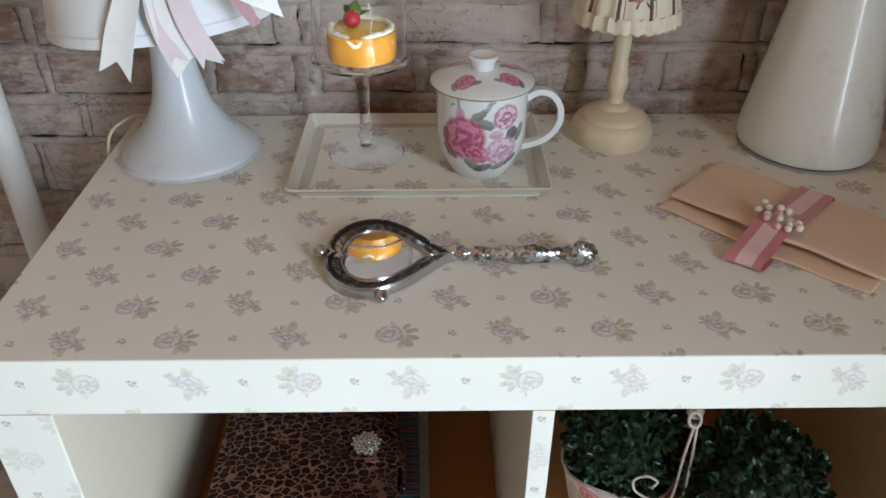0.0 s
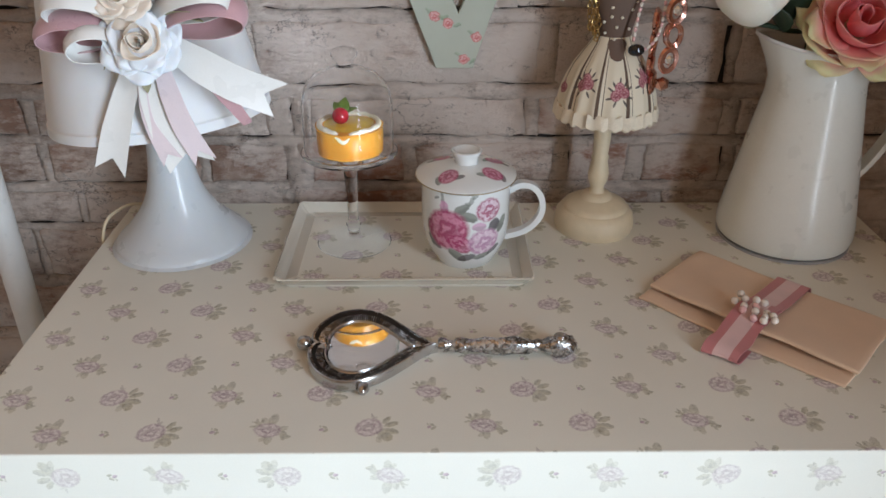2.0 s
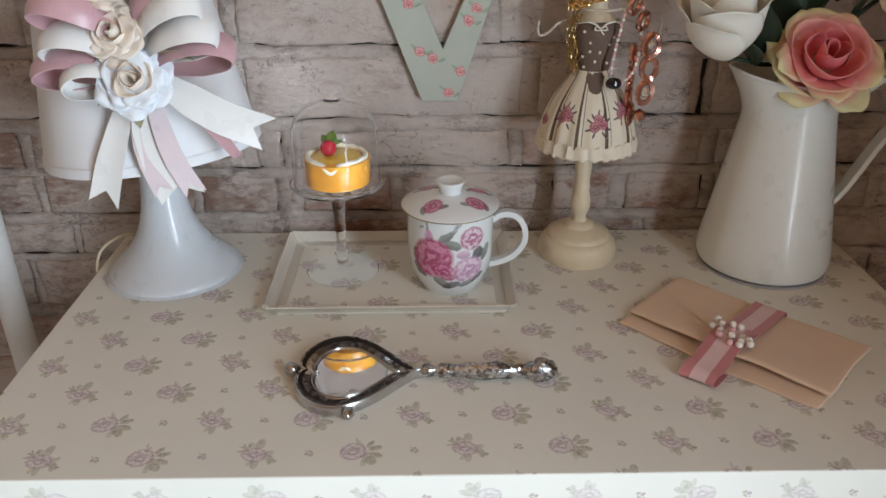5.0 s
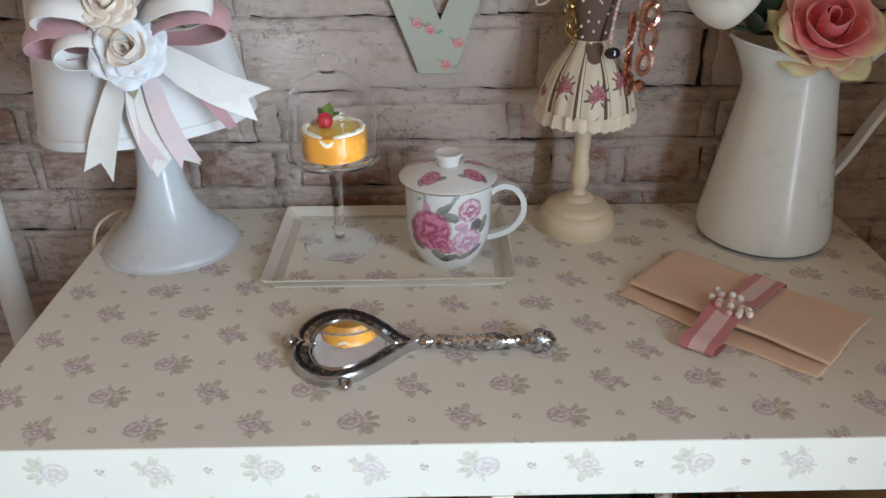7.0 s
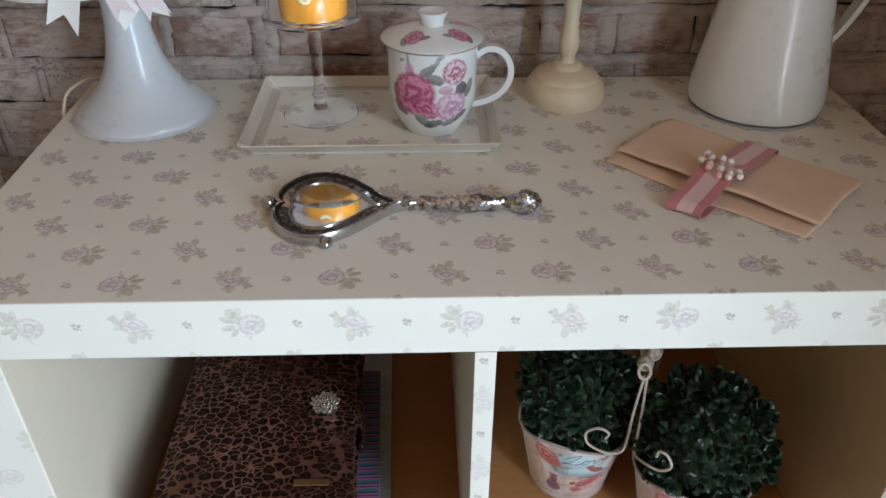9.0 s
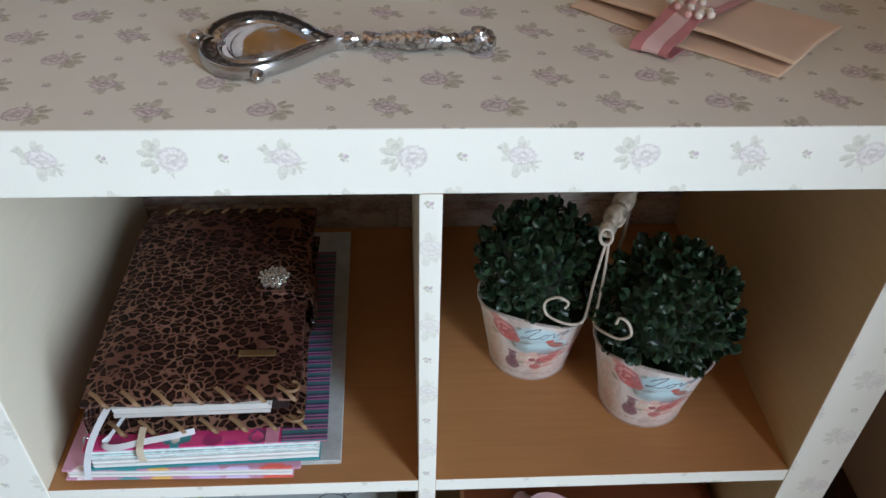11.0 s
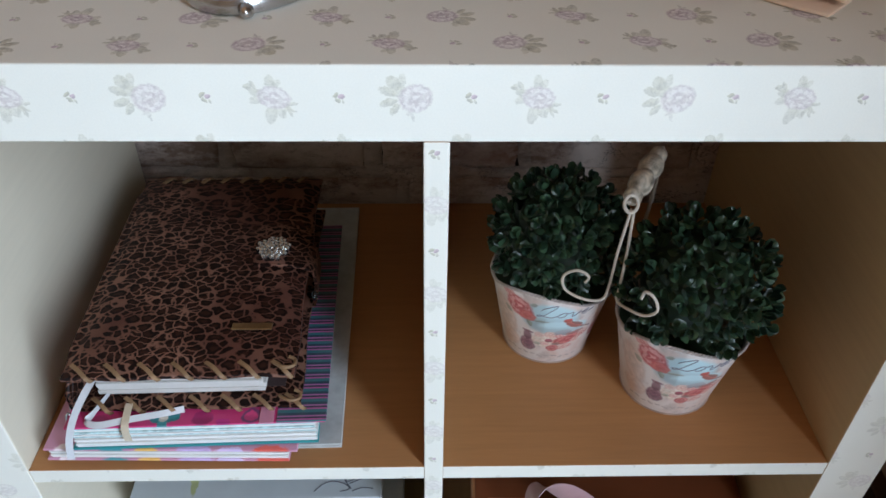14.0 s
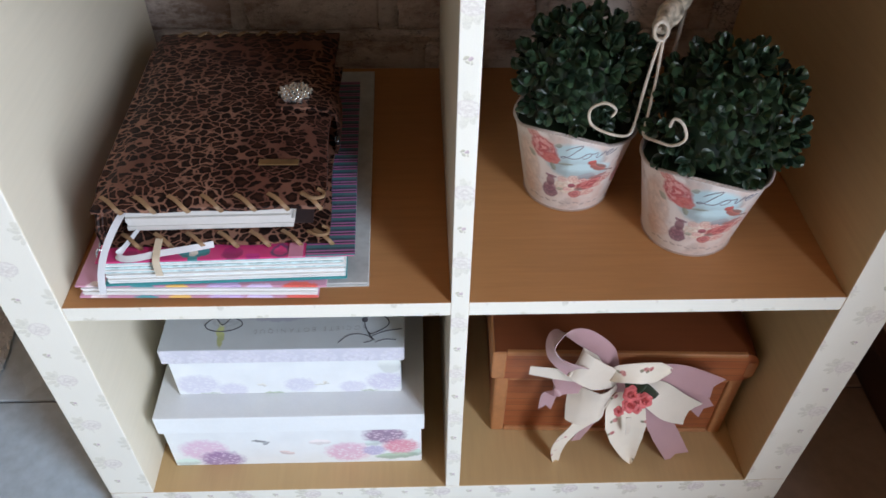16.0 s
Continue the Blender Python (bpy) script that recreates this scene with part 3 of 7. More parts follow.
def stripes(name, axis, period, bands, rough=0.5, skew=0.0):
    """Bands of colour along one object axis: (width share, colour)."""
    m, nt, b = begin(name, rough)
    c = coords(nt)
    xyz = axes(nt, c)
    f = math_(nt, "FRACT", math_(nt, "MULTIPLY", math_(nt, "ADD", xyz[axis], skew), 1.0 / period))
    ramp = nt.nodes.new("ShaderNodeValToRGB")
    ramp.color_ramp.interpolation = "CONSTANT"
    at = 0.0
    for i, (share, colour) in enumerate(bands):
        e = ramp.color_ramp.elements[i] if i < 2 else ramp.color_ramp.elements.new(at)
        e.position, e.color = at, (*colour, 1)
        at += share
    link(nt, f, ramp.inputs[0])
    grime = noise_(nt, c, 60, 3)
    link(nt, mix_(nt, ramp_(nt, grime, 0.3, 0.7, 0.0, 0.15), ramp.outputs[0], (0.3, 0.28, 0.27)), b.inputs["Base Color"])
    return m


STRIPED = stripes("striped_notebook_cover", 1, 0.0112, [(0.30, (0.035, 0.17, 0.20)), (0.14, (0.50, 0.11, 0.33)), (0.16, (0.02, 0.03, 0.06)), (0.14, (0.42, 0.17, 0.38)), (0.26, (0.025, 0.06, 0.10))])
NAPKIN_RIBBON = stripes("striped_pink_ribbon", 0, 0.030, [(0.28, (0.60, 0.22, 0.23)), (0.44, (0.80, 0.55, 0.54)), (0.28, (0.60, 0.22, 0.23))], 0.4, skew=0.015)


def flat_print(name, base, marks, u=0, v=1, rough=0.5, grain=0.03):
    m, nt, b = begin(name, rough)
    c = coords(nt)
    xyz = axes(nt, c)
    wob = node(nt, "TexNoise")
    link(nt, c, wob.inputs["Vector"])
    wob.inputs["Scale"].default_value = 160
    off = axes(nt, wob.outputs["Color"])
    vec = flat(nt, math_(nt, "ADD", xyz[u], math_(nt, "MULTIPLY", math_(nt, "SUBTRACT", off[0], 0.5), 0.006)), math_(nt, "ADD", xyz[v], math_(nt, "MULTIPLY", math_(nt, "SUBTRACT", off[1], 0.5), 0.006)))
    ground = mix_(nt, ramp_(nt, noise_(nt, c, 25, 4), 0.3, 0.7), tuple(k * (1 - grain * 2) for k in base), tuple(min(1, k * (1 + grain)) for k in base))
    link(nt, printed(nt, vec, ground, marks), b.inputs["Base Color"])
    bump(nt, b, noise_(nt, c, 500, 3), 0.1, 0.0003)
    return m
# same slate, browner in colour for the dim warm light at the right
TILE_DIM = plain("dim_brown_slate_tile", (0.235, 0.168, 0.130), 0.36, grain=60, vary=0.22, relief=0.08, patches=6)
SILVER_DARK = plain("oxidised_silver", (0.045, 0.038, 0.034), 0.36, 1.0, vary=0.3, grain=500, relief=0.4, depth=0.0006)

# ---- helpers for shapes ----
def thing(name, label, category, loc=(0, 0, 0), group="", turn=(0, 0, 0)):
    ob = new(name)
    ob.matrix_world = pose(*loc, *turn)
    ob.empty_display_size = 0.02
    return tagged(ob, label, category, group)


def part(name, bm, mats, parent, label="", smooth=True, at=None, kind=""):
    """One mesh object under a thing or part."""
    me = bpy.data.meshes.new(name)
    bmesh.ops.recalc_face_normals(bm, faces=bm.faces)
    bm.to_mesh(me)
    bm.free()
    for m in mats if isinstance(mats, (list, tuple)) else [mats]:
        me.materials.append(m)
    if smooth:
        for p in me.polygons:
            p.use_smooth = True
        me.set_sharp_from_angle(angle=radians(42))
    ob = new(name, me)
    ob.parent = parent
    if at is not None:
        ob.matrix_basis = at
    return tagged(ob, label, kind=kind)


def box(x0, x1, y0, y1, z0, z1, bevel=0.0, seg=2, bm=None):
    bm = bm or bmesh.new()
    r = bmesh.ops.create_cube(bm, size=1)
    bmesh.ops.scale(bm, vec=(x1 - x0, y1 - y0, z1 - z0), verts=r["verts"])
    bmesh.ops.translate(bm, vec=((x0 + x1) / 2, (y0 + y1) / 2, (z0 + z1) / 2), verts=r["verts"])
    if bevel:
        edges = {e for v in r["verts"] for e in v.link_edges}
        bmesh.ops.bevel(bm, geom=list(edges), offset=bevel, segments=seg, profile=0.5, affect="EDGES")
    return bm


def lathe(profile, seg=56, wave=None, bm=None, fine=0):
    """Turns (radius, height) points round z. wave(angle, r, z) gives a changed (r, z)."""
    bm = bm or bmesh.new()
    if fine:
        pts = [Vector((r, 0, z)) for r, z in profile]
        profile = [(max(0, p.x), p.z) for p in smooth_path(pts, fine)]
    rings = []
    for r, z in profile:
        if r < 1e-6:
            rings.append([bm.verts.new((0, 0, z))])
            continue
        ring = []
        for i in range(seg):
            a = 2 * math.pi * i / seg
            rr, zz = wave(a, r, z) if wave else (r, z)
            ring.append(bm.verts.new((rr * math.cos(a), rr * math.sin(a), zz)))
        rings.append(ring)
    for lo, hi in zip(rings, rings[1:]):
        for i in range(seg):
            j = (i + 1) % seg
            if len(lo) == 1 and len(hi) == 1:
                continue
            if len(lo) == 1:
                bm.faces.new((lo[0], hi[j], hi[i]))
            elif len(hi) == 1:
                bm.faces.new((lo[i], lo[j], hi[0]))
            else:
                bm.faces.new((lo[i], lo[j], hi[j], hi[i]))
    bmesh.ops.remove_doubles(bm, verts=bm.verts, dist=1e-6)
    return bm


def smooth_path(pts, n=8, closed=False):
    pts = [Vector(p) for p in pts]
    out = []
    k = len(pts)
    for i in range(k if closed else k - 1):
        if closed:
            p0, p1, p2, p3 = pts[i - 1], pts[i], pts[(i + 1) % k], pts[(i + 2) % k]
        else:
            p0, p1, p2, p3 = pts[max(0, i - 1)], pts[i], pts[i + 1], pts[min(k - 1, i + 2)]
        for j in range(n):
            t = j / n
            out.append(0.5 * ((2 * p1) + (p2 - p0) * t + (2 * p0 - 5 * p1 + 4 * p2 - p3) * t * t + (3 * p1 - p0 - 3 * p2 + p3) * t ** 3))
    if not closed:
        out.append(pts[-1])
    return out


def tube(pts, r, seg=10, closed=False, n=8, bm=None, taper=None):
    """A round rod along a smooth path."""
    bm = bm or bmesh.new()
    path = smooth_path(pts, n, closed)
    k = len(path)
    up = Vector((0.13, 0.31, 0.94))
    rings = []
    for i, p in enumerate(path):
        a, b = (path[i - 1], path[(i + 1) % k]) if closed else (path[max(0, i - 1)], path[min(k - 1, i + 1)])
        t = (b - a).normalized()
        side = t.cross(up)
        side = side.normalized() if side.length > 1e-4 else Vector((1, 0, 0))
        up = side.cross(t).normalized()
        rr = r * (taper(i / (k - 1)) if taper else 1)
        rings.append([bm.verts.new(p + rr * (math.cos(w) * side + math.sin(w) * up)) for w in (2 * math.pi * j / seg for j in range(seg))])
    for i in range(k if closed else k - 1):
        lo, hi = rings[i], rings[(i + 1) % k]
        for j in range(seg):
            bm.faces.new((lo[j], lo[(j + 1) % seg], hi[(j + 1) % seg], hi[j]))
    if not closed:
        bm.faces.new(rings[0][::-1]), bm.faces.new(rings[-1])
    return bm


def ribbon(pts, width, across, thick=0.0006, n=8, notch=0.0, cup=0.0, bm=None):
    """A flat band along a smooth path. across: one or several directions of its width; notch: a swallowtail at its end; cup: how far it bows."""
    bm = bm or bmesh.new()
    path = smooth_path(pts, n)
    k = len(path)
    acr = [Vector(a).normalized() for a in (across if isinstance(across[0], (tuple, list, Vector)) else [across])]
    wid = width if isinstance(width, (list, tuple)) else [width]
    cols = 5
    rows = {}
    for side in (-1, 1):
        for i, p in enumerate(path):
            f = i / (k - 1)
            u = f * (len(acr) - 1)
            a = acr[int(u)].lerp(acr[min(len(acr) - 1, int(u) + 1)], u - int(u)).normalized()
            u = f * (len(wid) - 1)
            w = wid[int(u)] + (wid[min(len(wid) - 1, int(u) + 1)] - wid[int(u)]) * (u - int(u))
            t = (path[min(k - 1, i + 1)] - path[max(0, i - 1)]).normalized()
            a = (a - t * a.dot(t)).normalized()
            nrm = a.cross(t).normalized()
            for c in range(cols):
                s = c / (cols - 1) * 2 - 1
                q = p + a * (w / 2 * s) + nrm * (thick / 2 * side + cup * (1 - s * s))
                if notch:
                    q = q + t * notch * (abs(s) - 0.5) * max(0, 1 - (k - 1 - i) / 8)
                rows[side, i, c] = bm.verts.new(q)
    for i in range(k - 1):
        for c in range(cols - 1):
            for side in (-1, 1):
                f = [rows[side, i, c], rows[side, i, c + 1], rows[side, i + 1, c + 1], rows[side, i + 1, c]]
                bm.faces.new(f if side > 0 else f[::-1])
        for c in (0, cols - 1):
            bm.faces.new((rows[-1, i, c], rows[1, i, c], rows[1, i + 1, c], rows[-1, i + 1, c]))
    for i in (0, k - 1):
        for c in range(cols - 1):
            bm.faces.new((rows[-1, i, c], rows[-1, i, c + 1], rows[1, i, c + 1], rows[1, i, c]))
    return bm


def ball(centre, r, bm=None, scale=(1, 1, 1), sub=2):
    bm = bm or bmesh.new()
    res = bmesh.ops.create_icosphere(bm, subdivisions=sub, radius=1)
    for v in res["verts"]:
        v.co = Vector((v.co.x * r * scale[0], v.co.y * r * scale[1], v.co.z * r * scale[2])) + Vector(centre)
    return bm


def petal(bm, m, length, width, cup, curl, rows=7, cols=7, ruffle=0.0, seed=0):
    """A cupped petal that grows from the origin along +z of the pose m and bends outward along -y."""
    rnd = random.Random(seed)
    ph = rnd.random() * 6
    g = []
    for i in range(rows):
        v = i / (rows - 1)
        half = width / 2 * math.sin(math.pi * (0.10 + 0.72 * v ** 0.85)) ** 0.8
        line = []
        for j in range(cols):
            u = j / (cols - 1) * 2 - 1
            x = half * u
            y = cup * (u * u) * math.sin(math.pi * min(1, v + 0.15)) - curl * v ** 2.2 + ruffle * math.sin(5 * u + ph) * v * v
            z = length * (v - 0.10 * v * v * u * u * 2)
            line.append(bm.verts.new(m @ Vector((x, y, z))))
        g.append(line)
    for i in range(rows - 1):
        for j in range(cols - 1):
            bm.faces.new((g[i][j], g[i][j + 1], g[i + 1][j + 1], g[i + 1][j]))
    return bm


def solid(ob, t):
    mod = ob.modifiers.new("thickness", "SOLIDIFY")
    mod.thickness, mod.offset = t, 0
    return ob


def leaf_bm(m, length, width, bend=0.2, bm=None):
    bm = bm or bmesh.new()
    rows = 8
    g = []
    for i in range(rows):
        v = i / (rows - 1)
        half = width / 2 * math.sin(math.pi * min(0.999, v ** 0.8 * 0.98 + 0.01))
        g.append([bm.verts.new(m @ Vector((half * u, -bend * length * v * v + 0.25 * half * abs(u), length * v))) for u in (-1, -0.5, 0, 0.5, 1)])
    for i in range(rows - 1):
        for j in range(4):
            bm.faces.new((g[i][j], g[i][j + 1], g[i + 1][j + 1], g[i + 1][j]))
    return bm

# ---- the room ----
RX0, RX1, RY0, WALL, RZ1 = -1.7, WX, -2.532, 0.402, 2.45


def slab(name, *dims, mat=PLASTER, label="", bevel=0.0):
    bm = box(*dims, bevel=bevel)
    ob = part(name, bm, mat, None, label, smooth=False)
    return tagged(ob, label, kind="structure")


wall_north = slab("wall_north", RX0, RX1, WALL, WALL + 0.15, FLOOR - 0.1, RZ1, mat=JOINT, label="whitewashed rustic brick wall with pale mortar")
slab("wall_west", RX0 - 0.12, RX0, RY0, WALL + 0.15, FLOOR - 0.1, RZ1, label="plain plastered wall")
slab("baseboard", RX1 - 0.028, RX1, RY0, WALL - 0.012, FLOOR, FLOOR + 0.068, mat=SKIRTING, label="dark stained wooden baseboard", bevel=0.004)
slab("ceiling", RX0 - 0.12, RX1 + 0.16, RY0 - 0.2, WALL + 0.15, RZ1, RZ1 + 0.1, mat=CEILING, label="plain unseen ceiling, coloured orange to bounce warm light")
slab("wall_south", RX0 - 0.12, RX1 + 0.16, RY0 - 0.2, RY0, FLOOR - 0.1, RZ1, label="plain plastered wall")
# side wall, with the window's opening through it
bm = box(RX1, RX1 + 0.16, RY0, WY0, FLOOR - 0.1, RZ1)
box(RX1, RX1 + 0.16, WY1, WALL + 0.15, FLOOR - 0.1, RZ1, bm=bm)
box(RX1, RX1 + 0.16, WY0, WY1, FLOOR - 0.1, WZ0, bm=bm)
box(RX1, RX1 + 0.16, WY0, WY1, WZ1, RZ1, bm=bm)
tagged(part("wall_east", bm, PLASTER, None, smooth=False), "plain grey-brown plastered side wall with a window opening", kind="structure")
window = tagged(new("window_1"), "white framed window letting in daylight", "window", kind="structure")
for dims in ((WY0, WY0 + 0.04, WZ0, WZ1), (WY1 - 0.04, WY1, WZ0, WZ1), (WY0 + 0.04, WY1 - 0.04, WZ0, WZ0 + 0.04), (WY0 + 0.04, WY1 - 0.04, WZ1 - 0.04, WZ1)):
    part("frame", box(RX1 + 0.11, RX1 + 0.15, dims[0], dims[1], dims[2], dims[3], 0.004), WHITE_PAINT, window, smooth=False)
floor = slab("floor", RX0, RX1, RY0, WALL, FLOOR - 0.06, FLOOR - 0.004, mat=GROUT, label="slate floor of square tiles with dark joints, tinted blue as by sky light")

# ---- the shelf unit: two by two open cubes under floral paper ----
W, D, H = 0.79, 0.39, 0.79
SH0, SH1, BT = 0.397, 0.414, 0.092
DX0, DX1 = 0.387, 0.403
unit = thing("shelf_unit", "white two-by-two cube shelf unit covered in faded floral paper, birch inside", "shelf", (0, 0, FLOOR))


def board(name, x0, x1, y0, y1, z0, z1, front, up, down, left, right, bevel=0.0012):
    mats = [front, up, down, left, right]
    bm = box(x0, x1, y0, y1, z0, z1, bevel)
    bm.normal_update()
    for f in bm.faces:
        n = f.normal
        a = max(range(3), key=lambda i: abs(n[i]))
        f.material_index = (4 if n.x > 0 else 3) if a == 0 else 0 if a == 1 else (1 if n.z > 0 else 2)
    ob = part(name, bm, mats, unit, smooth=False)
    ob.matrix_parent_inverse = Matrix.Translation((0, 0, -FLOOR))
    return ob


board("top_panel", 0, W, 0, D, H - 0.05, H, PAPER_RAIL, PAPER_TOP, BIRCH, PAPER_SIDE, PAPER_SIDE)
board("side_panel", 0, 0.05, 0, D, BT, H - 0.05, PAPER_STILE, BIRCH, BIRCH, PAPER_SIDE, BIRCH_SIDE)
board("side_panel", 0.74, W, 0, D, BT, H - 0.05, PAPER_STILE, BIRCH, BIRCH, BIRCH_TAN_SHADED, PAPER_SIDE)
board("bottom_panel", 0, W, 0, D, FLOOR, BT, PAPER_RAIL, BIRCH_TAN_SHADED, BIRCH, PAPER_SIDE, PAPER_SIDE)
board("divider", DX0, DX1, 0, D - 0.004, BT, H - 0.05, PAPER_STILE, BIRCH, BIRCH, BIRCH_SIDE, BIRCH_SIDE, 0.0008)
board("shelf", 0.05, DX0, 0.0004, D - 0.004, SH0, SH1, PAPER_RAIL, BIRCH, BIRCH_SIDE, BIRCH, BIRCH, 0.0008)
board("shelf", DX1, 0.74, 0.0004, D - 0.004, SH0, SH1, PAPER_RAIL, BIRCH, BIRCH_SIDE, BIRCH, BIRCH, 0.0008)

# ---- things on top of the unit ----
TOP = H
# table lamp
lamp = thing("table_lamp", "white table lamp with opal trumpet base and plain fabric shade", "lamp", (0.079, 0.306, TOP))
part("base", lathe([(0, 0), (0.063, 0), (0.0645, 0.003), (0.0625, 0.008), (0.050, 0.020), (0.037, 0.036), (0.027, 0.056), (0.0215, 0.080), (0.019, 0.105), (0.0185, 0.125), (0, 0.126)], 64, fine=5), LAMP_BASE, lamp, "glossy opal white trumpet base")
tilt = pose(-0.0025, 0, 0.209, -3.5, -4.4, 0)
shade = part("shade", lathe([(0.0970, -0.075), (0.0985, -0.075), (0.0988, -0.0740), (0.0978, -0.0668), (0.0968, -0.0660), (0.0965, -0.0645), (0.072, 0.080), (0.0705, 0.080), (0.0952, -0.066), (0.0955, -0.075), (0.0970, -0.075)], 72), SHADE, lamp, "white textile drum shade", at=tilt)
part("bulb_holder", lathe([(0, 0.12), (0.013, 0.12), (0.013, 0.165), (0.018, 0.175), (0.020, 0.20), (0.012, 0.215), (0, 0.218)], 24), WHITE_PAINT, lamp)
# serving tray
tray = thing("serving_tray", "cream rectangular porcelain serving tray with flared rim and floral paper floor", "tray", (0.3055, 0.2865, TOP))


def tray_wall():
    bm = bmesh.new()
    prof = [(0.000, 0.0), (-0.001, 0.004), (0.007, 0.0125), (0.0085, 0.0118), (0.002, 0.0035), (-0.012, 0.0030)]
    rings = []
    n = 12
    for off, z in prof:
        hx, hy, r = 0.110 + off, 0.0735 + off, 0.006
        ring = []
        for cx, cy, a0 in ((hx - r, hy - r, 0), (-hx + r, hy - r, 90), (-hx + r, -hy + r, 180), (hx - r, -hy + r, 270)):
            for i in range(n):
                a = radians(a0 + 90 * i / (n - 1))
                ring.append(bm.verts.new((cx + r * math.cos(a), cy + r * math.sin(a), z + 0.0006 * math.sin(cx * 60 + i))))
        rings.append(ring)
    for lo, hi in zip(rings, rings[1:]):
        for i in range(len(lo)):
            j = (i + 1) % len(lo)
            bm.faces.new((lo[i], lo[j], hi[j], hi[i]))
    bm.faces.new(rings[0][::-1])
    return bm


part("rim", tray_wall(), PORCELAIN_TRAY, tray)
part("tray_floor", box(-0.0995, 0.0995, -0.0630, 0.0630, 0.0022, 0.0036, 0.0004, 1), PAPER_TOP, tray, "floral papered tray floor", smooth=False)
TR = TOP + 0.0036
# jug
jug = thing("enamel_jug", "tall white enamel jug with slender spout and looped handle", "jug", (0.6900, 0.3135, TOP))


def spout(a, r, z):
    if z < 0.156:
        return r, z
    f = (z - 0.156) / 0.045
    s = max(0, math.cos(a - math.pi)) ** 4
    return r + s * 0.015 * f, z + s * 0.008 * f


part("body", lathe([(0, 0.002), (0.059, 0.002), (0.0640, 0.005), (0.0660, 0.012), (0.0650, 0.025), (0.0540, 0.090), (0.0440, 0.151), (0.0422, 0.163), (0.0435, 0.176), (0.0490, 0.196), (0.0475, 0.196), (0.0420, 0.176), (0.0407, 0.163), (0.0425, 0.149), (0.063, 0.025), (0, 0.008)], 72, spout), ENAMEL, jug)
part("rim", lathe([(0.0475, 0.1955), (0.0498, 0.1950), (0.0505, 0.1965), (0.0495, 0.1985), (0.0475, 0.198), (0.0468, 0.1965), (0.0475, 0.1955)], 72, spout), WHITE_PAINT, jug)
part("foot_rim", lathe([(0.057, 0.0), (0.0640, 0.0), (0.0641, 0.0012), (0.0633, 0.0022), (0.057, 0.002)], 72), IRON, jug, "thin grey foot rim")
part("handle", ribbon([(0.042, 0, 0.166), (0.060, 0, 0.176), (0.086, 0, 0.196), (0.115, 0, 0.196), (0.116, 0, 0.165), (0.094, 0, 0.130), (0.072, 0, 0.086), (0.0585, 0, 0.066)], 0.014, (0, 1, 0), 0.005, 10), ENAMEL, jug)

# lamp cord
part("cord", tube([(-0.040, 0.040, 0.006), (-0.052, 0.044, 0.018), (-0.072, 0.034, 0.018), (-0.0850, 0.012, 0.004), (-0.0875, 0.004, -0.06), (-0.0885, 0.006, -0.25), (-0.089, 0.01, -0.45)], 0.0016, 8), CREAM_PAINT, lamp)


def wrapped(m, r, h, a0, span, size, tall, flare, i, sink):
    """A petal wrapped round the flower's axis, its lip turned out by flare."""
    bm, g = bmesh.new(), []
    for k in range(13):
        v = k / 12
        half = span * (0.55 + 0.45 * math.sin(math.pi * min(1.0, 0.15 + v * 0.75)))
        row = []
        for q in range(15):
            u = q / 7 - 1
            ang = radians(a0 + half * u * (1 - 0.25 * v ** 4))
            rad = r * size * (0.18 + 0.82 * math.sin(math.pi / 2 * min(1, v * 1.7)) ** 0.8) * (1 - 0.22 * max(0, v - 0.55) / 0.45 * (flare < 0.1)) + r * flare * v ** 3 * (1 - 0.4 * u * u) + r * 0.05 * u
            rad += r * 0.03 * math.sin(4 * u + i * 1.9) * v * v
            row.append(bm.verts.new(m @ Vector((rad * math.cos(ang), rad * math.sin(ang), h * tall * (v - 0.10 * u * u * v * v - flare * 0.35 * max(0, v - 0.82) / 0.18) - sink))))
        g.append(row)
    for lo, hi in zip(g, g[1:]):
        for q in range(14):
            bm.faces.new((lo[q], lo[q + 1], hi[q + 1], hi[q]))
    return bm


def fabric_rose(parent, at, r, facing, outer, inner, seed, name="fabric_rose"):
    """A cloth rose: a rolled bud in two rings of ruffled petals."""
    m = Matrix.Translation(at) @ Vector(facing).to_track_quat("Z", "Y").to_matrix().to_4x4()
    rnd = random.Random(seed)
    rose = None
    for i, (a0, span, size, tall, flare) in enumerate(((0, 180, 0.20, 1.00, 0.0), (50, 120, 0.30, 0.98, 0.03), (190, 115, 0.36, 0.92, 0.06), (310, 95, 0.43, 0.84, 0.10), (110, 85, 0.47, 0.76, 0.16), (235, 80, 0.50, 0.66, 0.22))):
        petal_ = solid(part(name if rose is None else "petal", wrapped(m, r, 0.62 * r, a0 + seed * 40, span, size * 0.78, tall, flare * 0.7, i, 0.0), inner, rose or parent, "" if rose else "pale rolled fabric rose"), 0.0005)
        rose = rose or petal_
    for ring, (k, tiltd, ln, wd) in enumerate(((6, 82, 1.0, 1.16), (5, 70, 0.74, 0.98))):
        for i in range(k):
            q = m @ pose(0, 0, 0.10 * r * ring, 0, 0, 360 / k * i + ring * 30 + rnd.uniform(-8, 8)) @ pose(0, -0.04 * r, 0, tiltd + rnd.uniform(-6, 6), 0, 0)
            bm = petal(bmesh.new(), q, r * ln * rnd.uniform(0.94, 1.04), r * wd, 0.07 * r, 0.05 * r, 8, 11, ruffle=0.045 * r, seed=seed + i)
            solid(part("petal", bm, outer, rose), 0.0005)
    return rose


